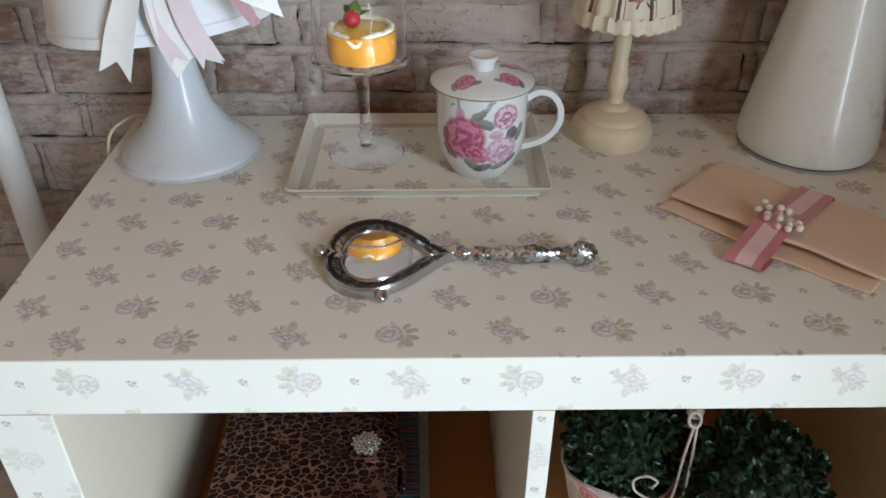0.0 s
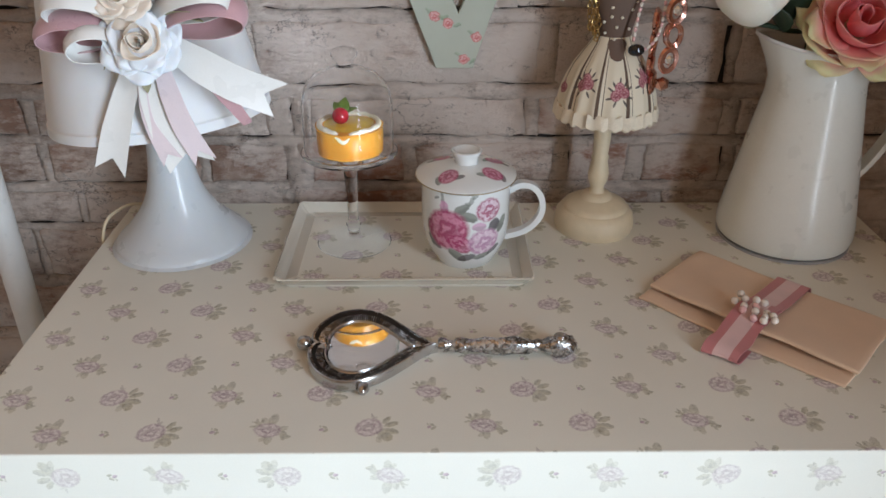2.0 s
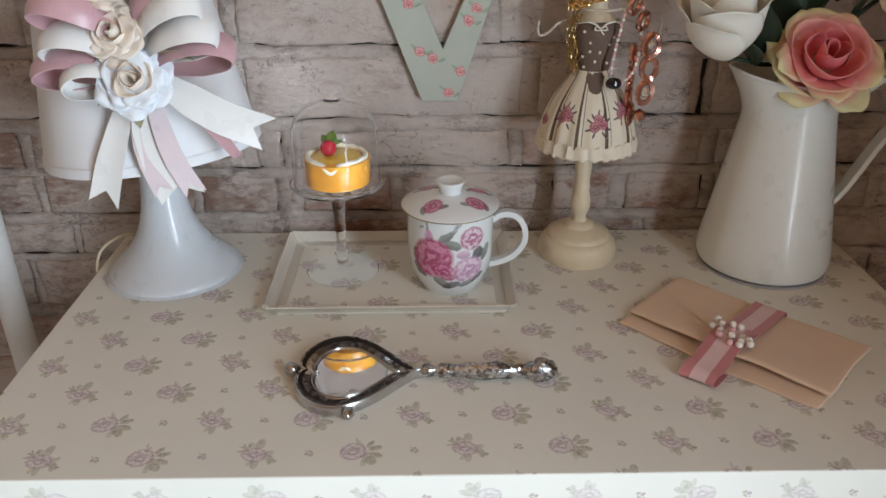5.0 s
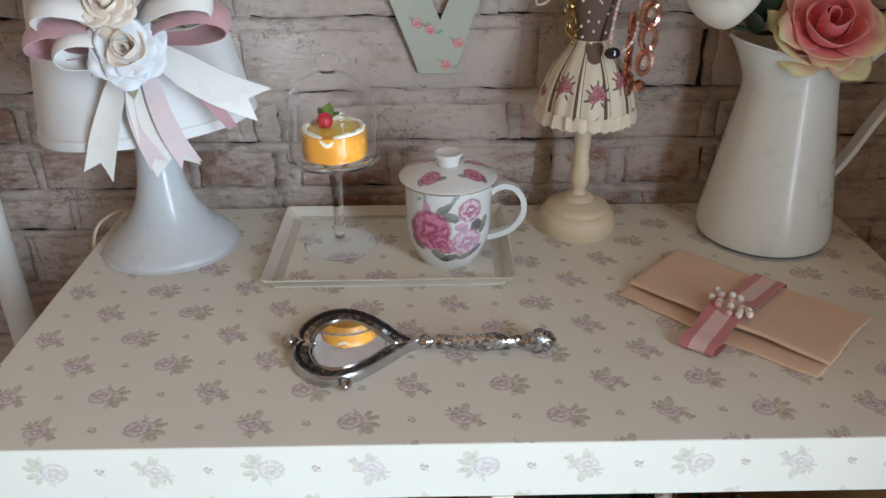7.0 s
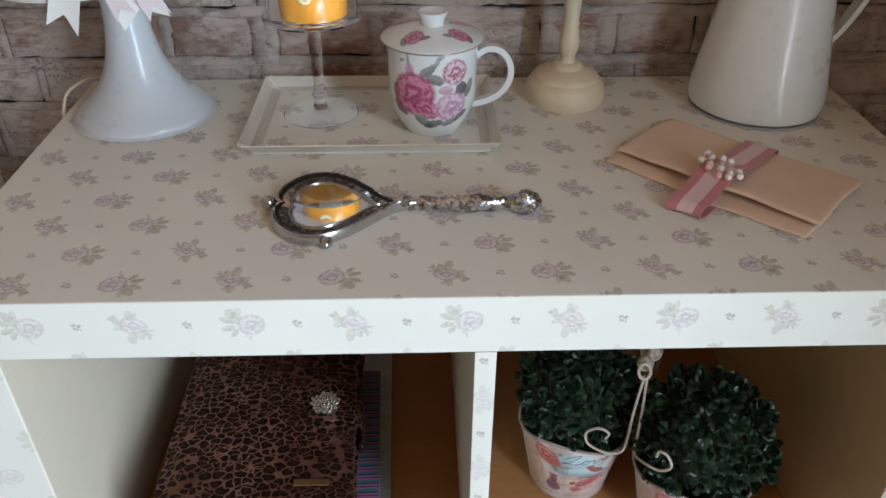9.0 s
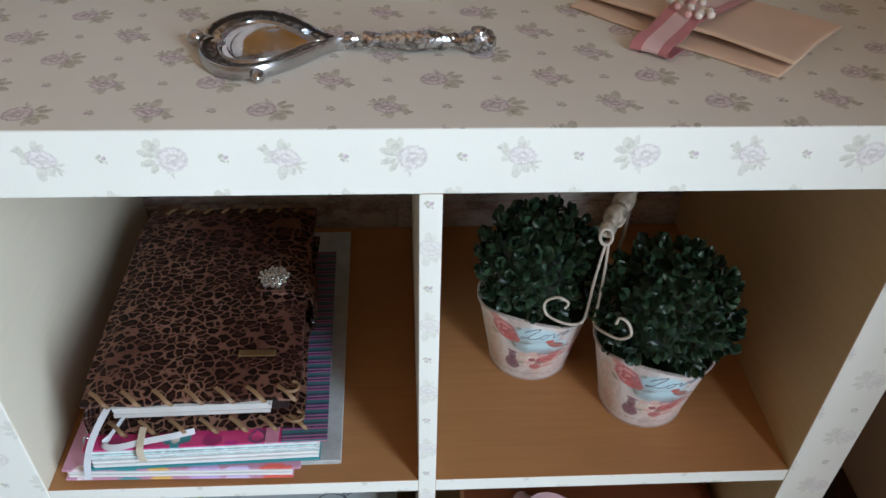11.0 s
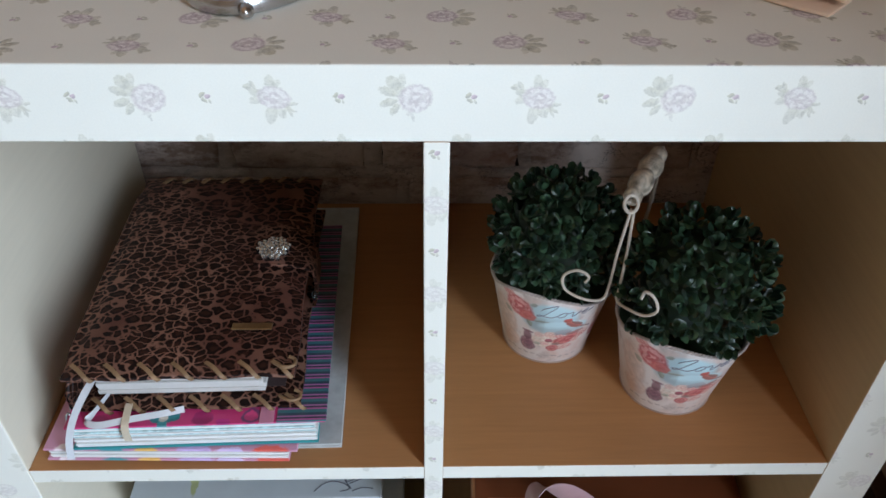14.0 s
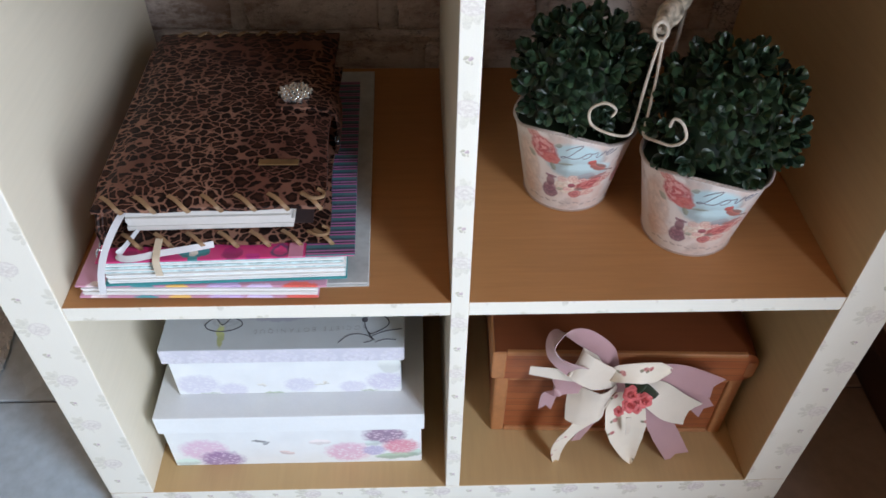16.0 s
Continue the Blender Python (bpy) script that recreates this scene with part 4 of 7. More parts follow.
def bow_part(parent, pts, width, across, mat, name="ribbon_tail", notch=0.0, cup=0.0, label=""):
    return part(name, ribbon(pts, width, across, 0.0007, 9, notch, cup), mat, parent, label)


# the bow on the shade; world places, brought to the lamp's own origin
bow = thing("ribbon_bow", "ivory and dusky pink satin bow with cream fabric roses on lampshade", "bow", (0.1075, 0.2165, 1.0155))


def L(*pts):
    return [Vector(p) - Vector((0.100, 0.219, 1.010)) for p in pts]


bow_part(bow, L((0.098, 0.214, 1.000), (0.086, 0.207, 0.975), (0.072, 0.203, 0.940), (0.060, 0.206, 0.908)), [0.012, 0.018, 0.023, 0.025], (1, -0.1, 0.15), SATIN_WHITE, notch=0.014, cup=0.001)
bow_part(bow, L((0.104, 0.212, 1.000), (0.110, 0.202, 0.970), (0.118, 0.198, 0.940), (0.126, 0.201, 0.914)), [0.016, 0.030, 0.036, 0.040], (1, 0, 0.25), SATIN_WHITE, notch=0.012, cup=0.002)
bow_part(bow, L((0.100, 0.213, 0.998), (0.098, 0.204, 0.970), (0.101, 0.199, 0.945), (0.113, 0.197, 0.918)), [0.008, 0.008, 0.009, 0.018], (1, 0, 0.3), SATIN_PALE, notch=0.008)
bow_part(bow, L((0.112, 0.211, 1.000), (0.120, 0.200, 0.972), (0.128, 0.196, 0.945), (0.138, 0.199, 0.919)), [0.010, 0.016, 0.018, 0.019], (1, 0, 0.25), SATIN_PALE, notch=0.012)
bow_part(bow, L((0.118, 0.212, 1.008), (0.145, 0.205, 0.992), (0.170, 0.208, 0.976), (0.196, 0.217, 0.962)), [0.016, 0.028, 0.030, 0.031], (0.45, 0, 0.9), SATIN_WHITE, notch=0.014, cup=0.002)
bow_part(bow, L((0.125, 0.213, 1.000), (0.143, 0.209, 0.988), (0.160, 0.212, 0.964), (0.173, 0.220, 0.939)), [0.010, 0.012, 0.012, 0.008], (0.85, 0, 0.4), SATIN_PINK)
# loops
def loop(parent, foot, tip, width, fat, mat, label, roll=0.0, name="loop"):
    """A band that runs out to tip and back, open towards its sides."""
    f, t = Vector(foot), Vector(tip)
    along = t - f
    out = Vector((0, -1, 0.25)).normalized()
    perp = along.cross(out).normalized()
    across = (perp * math.cos(roll) - out * math.sin(roll)).normalized()
    out = (out * math.cos(roll) + perp * math.sin(roll)).normalized()
    pts = [f + along * k + out * h * fat for k, h in ((0.0, 0.25), (0.30, 0.85), (0.65, 1.05), (0.90, 0.80), (1.0, 0.42), (0.92, 0.05), (0.62, -0.12), (0.25, -0.05), (0.02, 0.1))]
    ws = [width * k for k in (0.45, 0.85, 1.0, 1.0, 1.0, 1.0, 1.0, 0.8, 0.5)]
    return part(name, ribbon(pts, ws, tuple(across), 0.0007, 8, cup=0.0035), mat, parent, label)


for foot, tip, wd, fat, mat, roll in (((0.100, 0.214, 1.022), (0.030, 0.208, 1.034), 0.025, 0.020, SATIN_WHITE, 0.75), ((0.098, 0.214, 1.010), (0.016, 0.210, 1.008), 0.021, 0.019, SATIN_PINK, 0.9), ((0.098, 0.208, 1.004), (0.046, 0.198, 1.000), 0.018, 0.018, SATIN_WHITE, 1.0),
                                      ((0.096, 0.213, 1.042), (0.030, 0.208, 1.066), 0.028, 0.022, SATIN_PINK, 0.6), ((0.118, 0.213, 1.028), (0.182, 0.206, 1.044), 0.025, 0.020, SATIN_WHITE, -0.55), ((0.120, 0.214, 1.016), (0.194, 0.210, 1.026), 0.023, 0.019, SATIN_PINK, -0.8),
                                      ((0.114, 0.213, 1.042), (0.170, 0.208, 1.066), 0.024, 0.020, SATIN_WHITE, -0.5), ((0.108, 0.216, 1.048), (0.156, 0.212, 1.092), 0.026, 0.013, SATIN_PINK, -0.3)):
    loop(bow, L(foot)[0], L(foot)[0].lerp(L(tip)[0], 0.86), wd * 1.1, fat * 1.05, mat, "ivory satin loop" if mat is SATIN_WHITE else "dusky pink satin loop", roll * 0.9)
part("knot", ball((0.008, 0.002, 0.012), 0.013, scale=(1, 0.7, 1.6)), SATIN_WHITE, bow)
fabric_rose(bow, L((0.107, 0.198, 1.010))[0], 0.0315, (0.05, -1, 0.45), PETAL_WHITE, PETAL_CREAM, 3)
fabric_rose(bow, L((0.096, 0.204, 1.044))[0], 0.0265, (-0.1, -1, 0.55), PETAL_CREAM, PETAL_CREAM, 8)
fabric_rose(bow, L((0.094, 0.215, 1.082))[0], 0.026, (0.0, -0.8, 0.8), PETAL_CREAM, PETAL_CREAM, 12)
for (p, f, ln) in (((0.126, 0.203, 1.030), (0.9, -0.35, 0.35), 0.024), ((0.134, 0.206, 1.026), (1, -0.2, 0.15), 0.020), ((0.101, 0.206, 0.988), (0.15, -0.4, -0.9), 0.018), ((0.082, 0.205, 1.002), (-0.6, -0.4, -0.6), 0.016)):
    m = Matrix.Translation(L(p)[0]) @ Vector(f).to_track_quat("Z", "Y").to_matrix().to_4x4()
    solid(part("leaf", leaf_bm(m, ln, ln * 0.55), LEAF_DRY, bow, "olive fabric leaf"), 0.0005)

# glass cake stand with dome, and the dessert in it
stand = thing("glass_cake_stand", "clear glass footed stand with domed lid on tray", "cake stand", (0.2535, 0.292, TR + 0.0006))
part("foot", lathe([(0, 0.0000), (0.0355, 0.0000), (0.0365, 0.0012), (0.0350, 0.0020), (0.014, 0.0034), (0.0085, 0.0070), (0.0055, 0.0120), (0.0062, 0.0170), (0.0075, 0.0200), (0.0055, 0.0230), (0.0045, 0.0300), (0.0052, 0.0480), (0.0066, 0.0755), (0.0054, 0.0795), (0.0070, 0.0845), (0.013, 0.0880), (0.036, 0.0925), (0.0445, 0.0950), (0.0455, 0.0970), (0.0440, 0.0980), (0, 0.0945)], 48), GLASS_FOOT, stand)
dome = part("dome", lathe([(0.0405, 0.0990), (0.0418, 0.0985), (0.0418, 0.136), (0.0405, 0.150), (0.0365, 0.161), (0.0285, 0.1695), (0.0170, 0.1745), (0.009, 0.1765), (0, 0.1770), (0, 0.1752), (0.009, 0.1748), (0.0165, 0.1727), (0.0275, 0.1680), (0.0352, 0.1598), (0.0391, 0.1495), (0.0403, 0.136), (0.0405, 0.0990)], 56), GLASS, stand)
part("knob", lathe([(0, 0.1765), (0.0080, 0.1768), (0.0070, 0.1795), (0.0088, 0.1830), (0.0118, 0.1865), (0.0118, 0.1895), (0.0095, 0.1925), (0.0045, 0.1945), (0, 0.1948)], 32), GLASS, dome)
cake = thing("mousse_dessert", "small orange jelly dessert topped with cream, cherry and leaves", "dessert", (0.2545, 0.292, TR + 0.0977))
part("jelly", lathe([(0, 0), (0.0275, 0), (0.0302, 0.003), (0.0310, 0.010), (0.0306, 0.0235), (0.0288, 0.0262), (0, 0.0262)], 48, lambda a, r, z: (r * (1 + 0.012 * math.sin(7 * a)), z), fine=2), JELLY, cake)
ringp = []
for i in range(64):
    a = 2 * math.pi * i / 64
    drip = 0.0065 * math.exp(-((a - radians(265)) / 0.24) ** 2)
    ringp.append(((0.0272 + 0.30 * drip) * math.cos(a), (0.0272 + 0.30 * drip) * math.sin(a), 0.0263 - drip + 0.0006 * math.sin(i * 1.3)))
part("cream_ring", tube(ringp, 0.0027, 10, True, 2), CREAM, cake)
part("fruit_glaze", lathe([(0, 0.0282), (0.018, 0.0277), (0.0235, 0.0262), (0.0235, 0.023)], 32), plain("yellow_glaze", (0.75, 0.48, 0.06), 0.2, vary=0.25, coat=0.5, grain=150), cake)
part("cherry", ball((-0.007, -0.003, 0.0350), 0.0078, sub=3), CHERRY, cake)
for a, ln, tl in ((170, 0.018, 30), (120, 0.016, 58), (215, 0.017, 45), (20, 0.012, 60)):
    m = pose(-0.006, 0.003, 0.0335, 0, 0, a) @ pose(0, 0, 0, tl, 0, 0)
    solid(part("garnish_leaf", leaf_bm(m, ln, ln * 0.7, 0.3), KIWI, cake), 0.0006)

for o in (stand, *stand.children_recursive):
    o.visible_shadow = False

# lidded mug
mug = thing("lidded_mug", "white porcelain mug with pink rose print and matching lid", "mug", (0.3622, 0.2650, TR))
part("body", lathe([(0, 0.0015), (0.022, 0.0015), (0.024, 0.0), (0.0265, 0.0), (0.029, 0.004), (0.0345, 0.014), (0.0390, 0.026), (0.0408, 0.040), (0.0410, 0.060), (0.0413, 0.0835), (0.0405, 0.0842), (0.0390, 0.0835), (0.0388, 0.045), (0.030, 0.010), (0, 0.006)], 64), MUG, mug)
part("handle", ribbon([(0.0395, 0, 0.069), (0.050, 0, 0.075), (0.062, 0, 0.073), (0.0705, 0, 0.062), (0.0715, 0, 0.047), (0.064, 0, 0.034), (0.052, 0, 0.026), (0.0375, 0, 0.022)], 0.0085, (0, 1, 0), 0.0055, 8), MUG_WHITE, mug)
lid = part("lid", lathe([(0, 0.0830), (0.0445, 0.0838), (0.0462, 0.0850), (0.0462, 0.0866), (0.044, 0.0880), (0.034, 0.0920), (0.020, 0.0958), (0.0105, 0.0972), (0, 0.0976)], 64), MUG_LID, mug, "domed lid with roses and thin gilt edge")
part("knob", lathe([(0, 0.0960), (0.0105, 0.0965), (0.0105, 0.1000), (0.0118, 0.1040), (0.0138, 0.1075), (0.0138, 0.1090), (0.0118, 0.1093), (0.0095, 0.1070), (0, 0.1062)], 40), MUG_WHITE, lid)
part("gilt_edge", lathe([(0.0459, 0.0846), (0.0466, 0.0850), (0.0466, 0.0858), (0.0459, 0.0860)], 64), plain("dull_gilt", (0.36, 0.27, 0.14), 0.3, 0.8, vary=0.2), lid)

# ---- dress-form jewellery stand ----
form = thing("dress_form_stand", "small dress form jewellery stand with striped rose skirt on cream base", "jewellery stand", (0.4995, 0.3335, TOP))
part("base", lathe([(0, 0), (0.0395, 0), (0.0408, 0.004), (0.0408, 0.010), (0.0395, 0.017), (0.036, 0.022), (0.033, 0.0235), (0.0325, 0.0265), (0.030, 0.0285), (0.023, 0.0315), (0.0165, 0.034), (0.0150, 0.037), (0.0120, 0.0395), (0, 0.040)], 56), CREAM_PAINT, form, "turned cream wooden base")
part("pole", lathe([(0, 0.038), (0.0085, 0.038), (0.0080, 0.041), (0.0068, 0.044), (0.0072, 0.047), (0.0098, 0.053), (0.0105, 0.060), (0.0092, 0.068), (0.0078, 0.074), (0.0088, 0.078), (0.0075, 0.081), (0.0085, 0.100), (0.0085, 0.150), (0, 0.151)], 32), CREAM_PAINT, form, "turned cream wooden pole")


def skirt_material():
    m, nt, b = begin("striped_rose_fabric", 0.75)
    c = coords(nt)
    x, y, z = axes(nt, c)
    ang = math_(nt, "ARCTAN2", x, math_(nt, "MULTIPLY", y, -1.0))
    f = math_(nt, "FRACT", math_(nt, "ADD", math_(nt, "MULTIPLY", ang, 10 / (2 * math.pi)), 0.05))
    wide = math_(nt, "MULTIPLY", math_(nt, "GREATER_THAN", f, 0.36), math_(nt, "LESS_THAN", f, 0.47))
    thin = math_(nt, "MULTIPLY", math_(nt, "GREATER_THAN", f, 0.57), math_(nt, "LESS_THAN", f, 0.60))
    col = mix_(nt, math_(nt, "MINIMUM", math_(nt, "ADD", wide, thin), 1.0), (0.76, 0.68, 0.53), (0.12, 0.075, 0.05))
    marks = []
    for cx, cz in ((-0.031, 0.160), (0.002, 0.155), (0.030, 0.164), (-0.062, 0.15), (0.062, 0.15), (0.09, 0.145), (-0.09, 0.146)):
        marks += [(cx + dx, cz + dz, 0.0034, 0.0010, a, (0.05, 0.04, 0.04), 0.9) for dx, dz, a in (() if abs(cx) > 0.05 else ((-0.008, 0.004, -30), (0.009, 0.005, 30), (-0.009, -0.004, 20), (0.009, -0.003, -25), (0.001, 0.011, 80), (-0.005, 0.008, -60), (0.006, 0.009, 60), (-0.004, -0.008, 70), (0.005, -0.008, -60)))]
        marks += [(cx - 0.003, cz - 0.001, 0.0054, 0.0052, 0, (0.26, 0.035, 0.06), 0.95, (0.58, 0.26, 0.28)), (cx + 0.004, cz + 0.001, 0.0050, 0.0050, 0, (0.28, 0.04, 0.07), 0.95, (0.56, 0.26, 0.28)), (cx, cz + 0.006, 0.0048, 0.0042, 0, (0.30, 0.05, 0.08), 0.95, (0.60, 0.30, 0.32))]
    vec = flat(nt, math_(nt, "MULTIPLY", ang, 0.040), z)
    link(nt, printed(nt, vec, col, marks), b.inputs["Base Color"])
    bump(nt, b, noise_(nt, c, 1200, 2), 0.2, 0.0004)
    return m


def pleats(a, r, z):
    return r * (1 + 0.03 * math.sin(18 * a) * min(1, max(0, (0.19 - z) / 0.04))), z


part("skirt", lathe([(0.012, 0.136), (0.044, 0.132), (0.0465, 0.132), (0.0462, 0.138), (0.0440, 0.148), (0.0400, 0.160), (0.0345, 0.172), (0.0270, 0.183), (0.0190, 0.194), (0.0165, 0.200), (0, 0.202)], 96, pleats), skirt_material(), form, "cream skirt with brown stripes and rose sprays")
part("hem_frill", lathe([(0.0440, 0.134), (0.0478, 0.135), (0.0492, 0.130), (0.0500, 0.123), (0.0475, 0.121), (0.0455, 0.125), (0.0440, 0.134)], 110, lambda a, r, z: (r * (1 + 0.022 * math.sin(23 * a) + 0.01 * math.sin(41 * a)), z + 0.0012 * math.sin(29 * a))), LACE, form, "gathered cream lace hem")


def bodice_wave(a, r, z):
    x, y = r * math.cos(a), r * math.sin(a)
    if z < 0.1955:                       # the bodice ends in a point over the skirt
        dip = max(0, -math.sin(a)) ** 8
        return r + 0.0122 * dip, z - 0.0125 * dip
    chest = math.exp(-((z - 0.232) / 0.012) ** 2) * max(0, -math.sin(a)) * 0.003 * (1 + abs(math.cos(a)))
    return r + chest, z


part("bodice", lathe([(0.0165, 0.194), (0.0163, 0.200), (0.0172, 0.208), (0.0195, 0.222), (0.0218, 0.234), (0.0222, 0.240), (0.0205, 0.2455), (0, 0.2458)], 56, bodice_wave),
     plain("brown_fabric", (0.135, 0.085, 0.062), 0.75, vary=0.12, grain=900, relief=0.3), form, "brown bodice with cream dots")
DOT = plain("cream_dot", (0.76, 0.70, 0.58), 0.6)
bm = bmesh.new()
for i, (x, z) in enumerate(((-0.014, 0.238), (0.013, 0.233), (-0.008, 0.228), (-0.0075, 0.2195), (0.0015, 0.219), (-0.013, 0.214), (-0.002, 0.210), (0.010, 0.226), (-0.011, 0.204), (-0.003, 0.199), (0.010, 0.208))):
    r = 0.0178 + max(0, z - 0.205) * 0.10 + max(0, min(1, (z - 0.205) / 0.03)) * 0.0042
    y = -math.sqrt(max(0, r * r - x * x))
    n = Vector((x, y, 0)).normalized()
    ball((x + n.x * 0.0002, y + n.y * 0.0002, z), 0.0016, bm, sub=1)
part("dots", bm, DOT, form, "raised cream dots", kind="stuff")
part("neckline_trim", tube([(-0.0205, -0.009, 0.243), (-0.013, -0.021, 0.2468), (-0.006, -0.0235, 0.2455), (0, -0.0240, 0.2415), (0.006, -0.0235, 0.2455), (0.013, -0.021, 0.2468), (0.0205, -0.009, 0.243)], 0.0010, 6), DOT, form)
part("neck_bow", tube([(0, -0.0252, 0.2405), (-0.004, -0.0262, 0.2435), (-0.0055, -0.0258, 0.2405), (0, -0.0255, 0.2400), (0.0055, -0.0258, 0.2405), (0.004, -0.0262, 0.2435), (0, -0.0252, 0.2405), (0.003, -0.0255, 0.236)], 0.0007, 6), DOT, form)
part("neck", lathe([(0.0195, 0.244), (0.0180, 0.2475), (0.0135, 0.252), (0.0105, 0.258), (0.0095, 0.270), (0.0100, 0.282), (0.0125, 0.285), (0.0125, 0.289), (0.006, 0.294), (0.0085, 0.300), (0.0075, 0.308), (0, 0.311)], 40), CREAM_PAINT, form, "cream wooden neck and finial")
for s in (-1, 1):
    part("hook", tube([(s * 0.018, 0, 0.245), (s * 0.034, -0.006, 0.244), (s * 0.046, -0.012, 0.2355), (s * 0.054, -0.016, 0.2340), (s * 0.0565, -0.018, 0.2400), (s * 0.0560, -0.018, 0.2475)], 0.0013, 8), WIRE, form, "cream bent wire arm")
part("neck_ring", tube([(0.026 * math.cos(a), 0.026 * math.sin(a) - 0.004, 0.262 + 0.004 * math.sin(a)) for a in (2 * math.pi * i / 12 for i in range(12))], 0.0012, 8, True), WIRE, form)


def chain_link(m, long, wide, r, bm):
    pts = [m @ Vector((wide * math.cos(a), 0, long * math.sin(a))) for a in (2 * math.pi * i / 10 for i in range(10))]
    return tube(pts, r, 6, True, 2, bm)


def chain(parent, pts, long, wide, r, mat, n=8, name="chain"):
    path = smooth_path(pts, 12)
    bm = bmesh.new()
    run, k, last = 0.0, 0, path[0]
    for p in path[1:]:
        run += (p - last).length
        if run >= long * 1.35:
            t = (p - last).normalized()
            m = Matrix.Translation(p) @ t.to_track_quat("Z", "Y").to_matrix().to_4x4() @ pose(0, 0, 0, 0, 0, 90 * (k % 2) + 25)
            chain_link(m, long, wide, r, bm)
            run, k = 0.0, k + 1
        last = p
    return part(name, bm, mat, parent)


# gold chains on one arm
O = Vector((0.4995, 0.3335, TOP))
gold = thing("gold_chain", "bunched yellow gold chains hanging beside the bodice", "necklace", tuple(O))
for k in range(3):
    dx, dy = -0.0285 + 0.0035 * k, -0.014 - 0.003 * (k % 2)
    chain(gold, [(dx + 0.004, dy + 0.002, 0.275), (dx, dy - 0.002, 0.255), (dx + 0.001, dy, 0.235), (dx + 0.002, dy, 0.216 - 0.007 * (k % 3)), (dx + 0.004, dy + 0.002, 0.207 - 0.003 * k), (dx + 0.006, dy + 0.005, 0.222), (dx + 0.006, dy + 0.006, 0.25)], 0.0028, 0.0017, 0.0006, GOLD_DARK)
for k in range(3):
    z = 0.264 + 0.007 * k
    chain(gold, [(-0.030, -0.012, z), (-0.022, -0.024, z - 0.003), (-0.010, -0.026, z + 0.002), (0.008, -0.024, z + 0.006)], 0.0042, 0.0028, 0.0011, GOLD)

# pearl strand with a black bead
pearls = thing("pearl_necklace", "strand of small pink pearls with one black bead on stand", "necklace", tuple(O))
run = smooth_path([(0.0217, -0.0225, 0.262), (0.0175, -0.0275, 0.2415), (0.0150, -0.0285, 0.230), (0.0133, -0.0285, 0.217), (0.0122, -0.0280, 0.202), (0.0128, -0.0290, 0.1955), (0.0180, -0.0300, 0.1915), (0.0275, -0.0300, 0.197), (0.0333, -0.0290, 0.2055), (0.0362, -0.0270, 0.219), (0.0372, -0.0250, 0.238), (0.0367, -0.0220, 0.2600)], 30)
last, k = run[0], 0
for p in run:
    if (p - last).length > 0.0042:
        d = (p - last).normalized()
        if (p - Vector((0.0145, -0.0300, 0.1930))).length > 0.006:
            bmp = ball((0, 0, 0), 0.00165, scale=(1, 1, 1.45), sub=2)
            part("pearl", bmp, PEARL_PINK if k % 2 else PEARL, pearls, at=Matrix.Translation(p) @ d.to_track_quat("Z", "Y").to_matrix().to_4x4())
        last, k = p, k + 1
part("black_bead", ball((0.0145, -0.0325, 0.1930), 0.0058, scale=(1.3, 0.8, 0.95), sub=3), BLACK_BEAD, pearls, "faceted black bead", smooth=False)

# rose gold bracelet with crystals
brace = thing("link_bracelet", "chunky rose gold link bracelet set with crystals on hook", "bracelet", tuple(O))
def double_link(x, y, z, tilt_, yaw, size=1.0):
    """Two rods bent into one oval link."""
    bm = bmesh.new()
    for s, k in ((-1, 1.0), (1, 1.0), (0, 0.80)):
        chain_link(pose(x, y + 0.0017 * s - 0.0012 * (s == 0), z, 0, tilt_, yaw), 0.0108 * k * size, 0.0078 * k * size, 0.0018, bm)
    return part("link", bm, ROSE_GOLD, brace)


for x, z, a in ((0.0465, 0.2270, 6), (0.0465, 0.2060, -4), (0.0452, 0.1835, 10)):
    double_link(x, -0.030, z, a, 12)
for x, z, a in ((0.0330, 0.2160, -8), (0.0325, 0.1960, 6), (0.0325, 0.1780, -6), (0.0360, 0.1600, 20)):
    double_link(x, -0.020, z, a, 62, 0.95)
for x, z in ((0.0290, 0.2620), (0.0380, 0.2480)):
    double_link(x, -0.024, z, 40, 40, 0.8)
for x, z in ((0.0462, 0.2275), (0.0450, 0.1838)):
    part("crystal", ball((x, -0.0325, z), 0.0050, scale=(1, 0.7, 1), sub=1), CRYSTAL, brace, "round cut crystal", smooth=False)
part("stud", ball((0.0425, -0.030, 0.1615), 0.0068, sub=1), ROSE_GOLD, brace, "faceted rose gold stud", smooth=False)

# ---- hand mirror ----
mirror = thing("hand_mirror", "ornate silver heart-shaped hand mirror lying on the papered top", "hand mirror", (0.2765, 0.1120, TOP), turn=(0, 0, -1))


def heart(s, z, n=72, dx=0.0):
    """Outline of a heart whose point lies towards +x."""
    out = []
    for i in range(n):
        a = 2 * math.pi * i / n
        hx = 16 * math.sin(a) ** 3 * (0.82 + 0.18 * abs(math.sin(a)))
        hy = 13 * math.cos(a) - 2.3 * math.cos(2 * a) - 1.1 * math.cos(3 * a) - 0.35 * math.cos(4 * a)
        out.append(Vector((-hy * s * 0.00410 + dx, hx * s * 0.00308, z)))
    return out


def heart_ring(profile, closed=False):
    bm = bmesh.new()
    rings = [[bm.verts.new(p) for p in heart(s, z)] for s, z in profile]
    pairs = list(zip(rings, rings[1:])) + ([(rings[-1], rings[0])] if closed else [])
    for lo, hi in pairs:
        for i in range(len(lo)):
            j = (i + 1) % len(lo)
            bm.faces.new((lo[i], lo[j], hi[j], hi[i]))
    return bm, rings


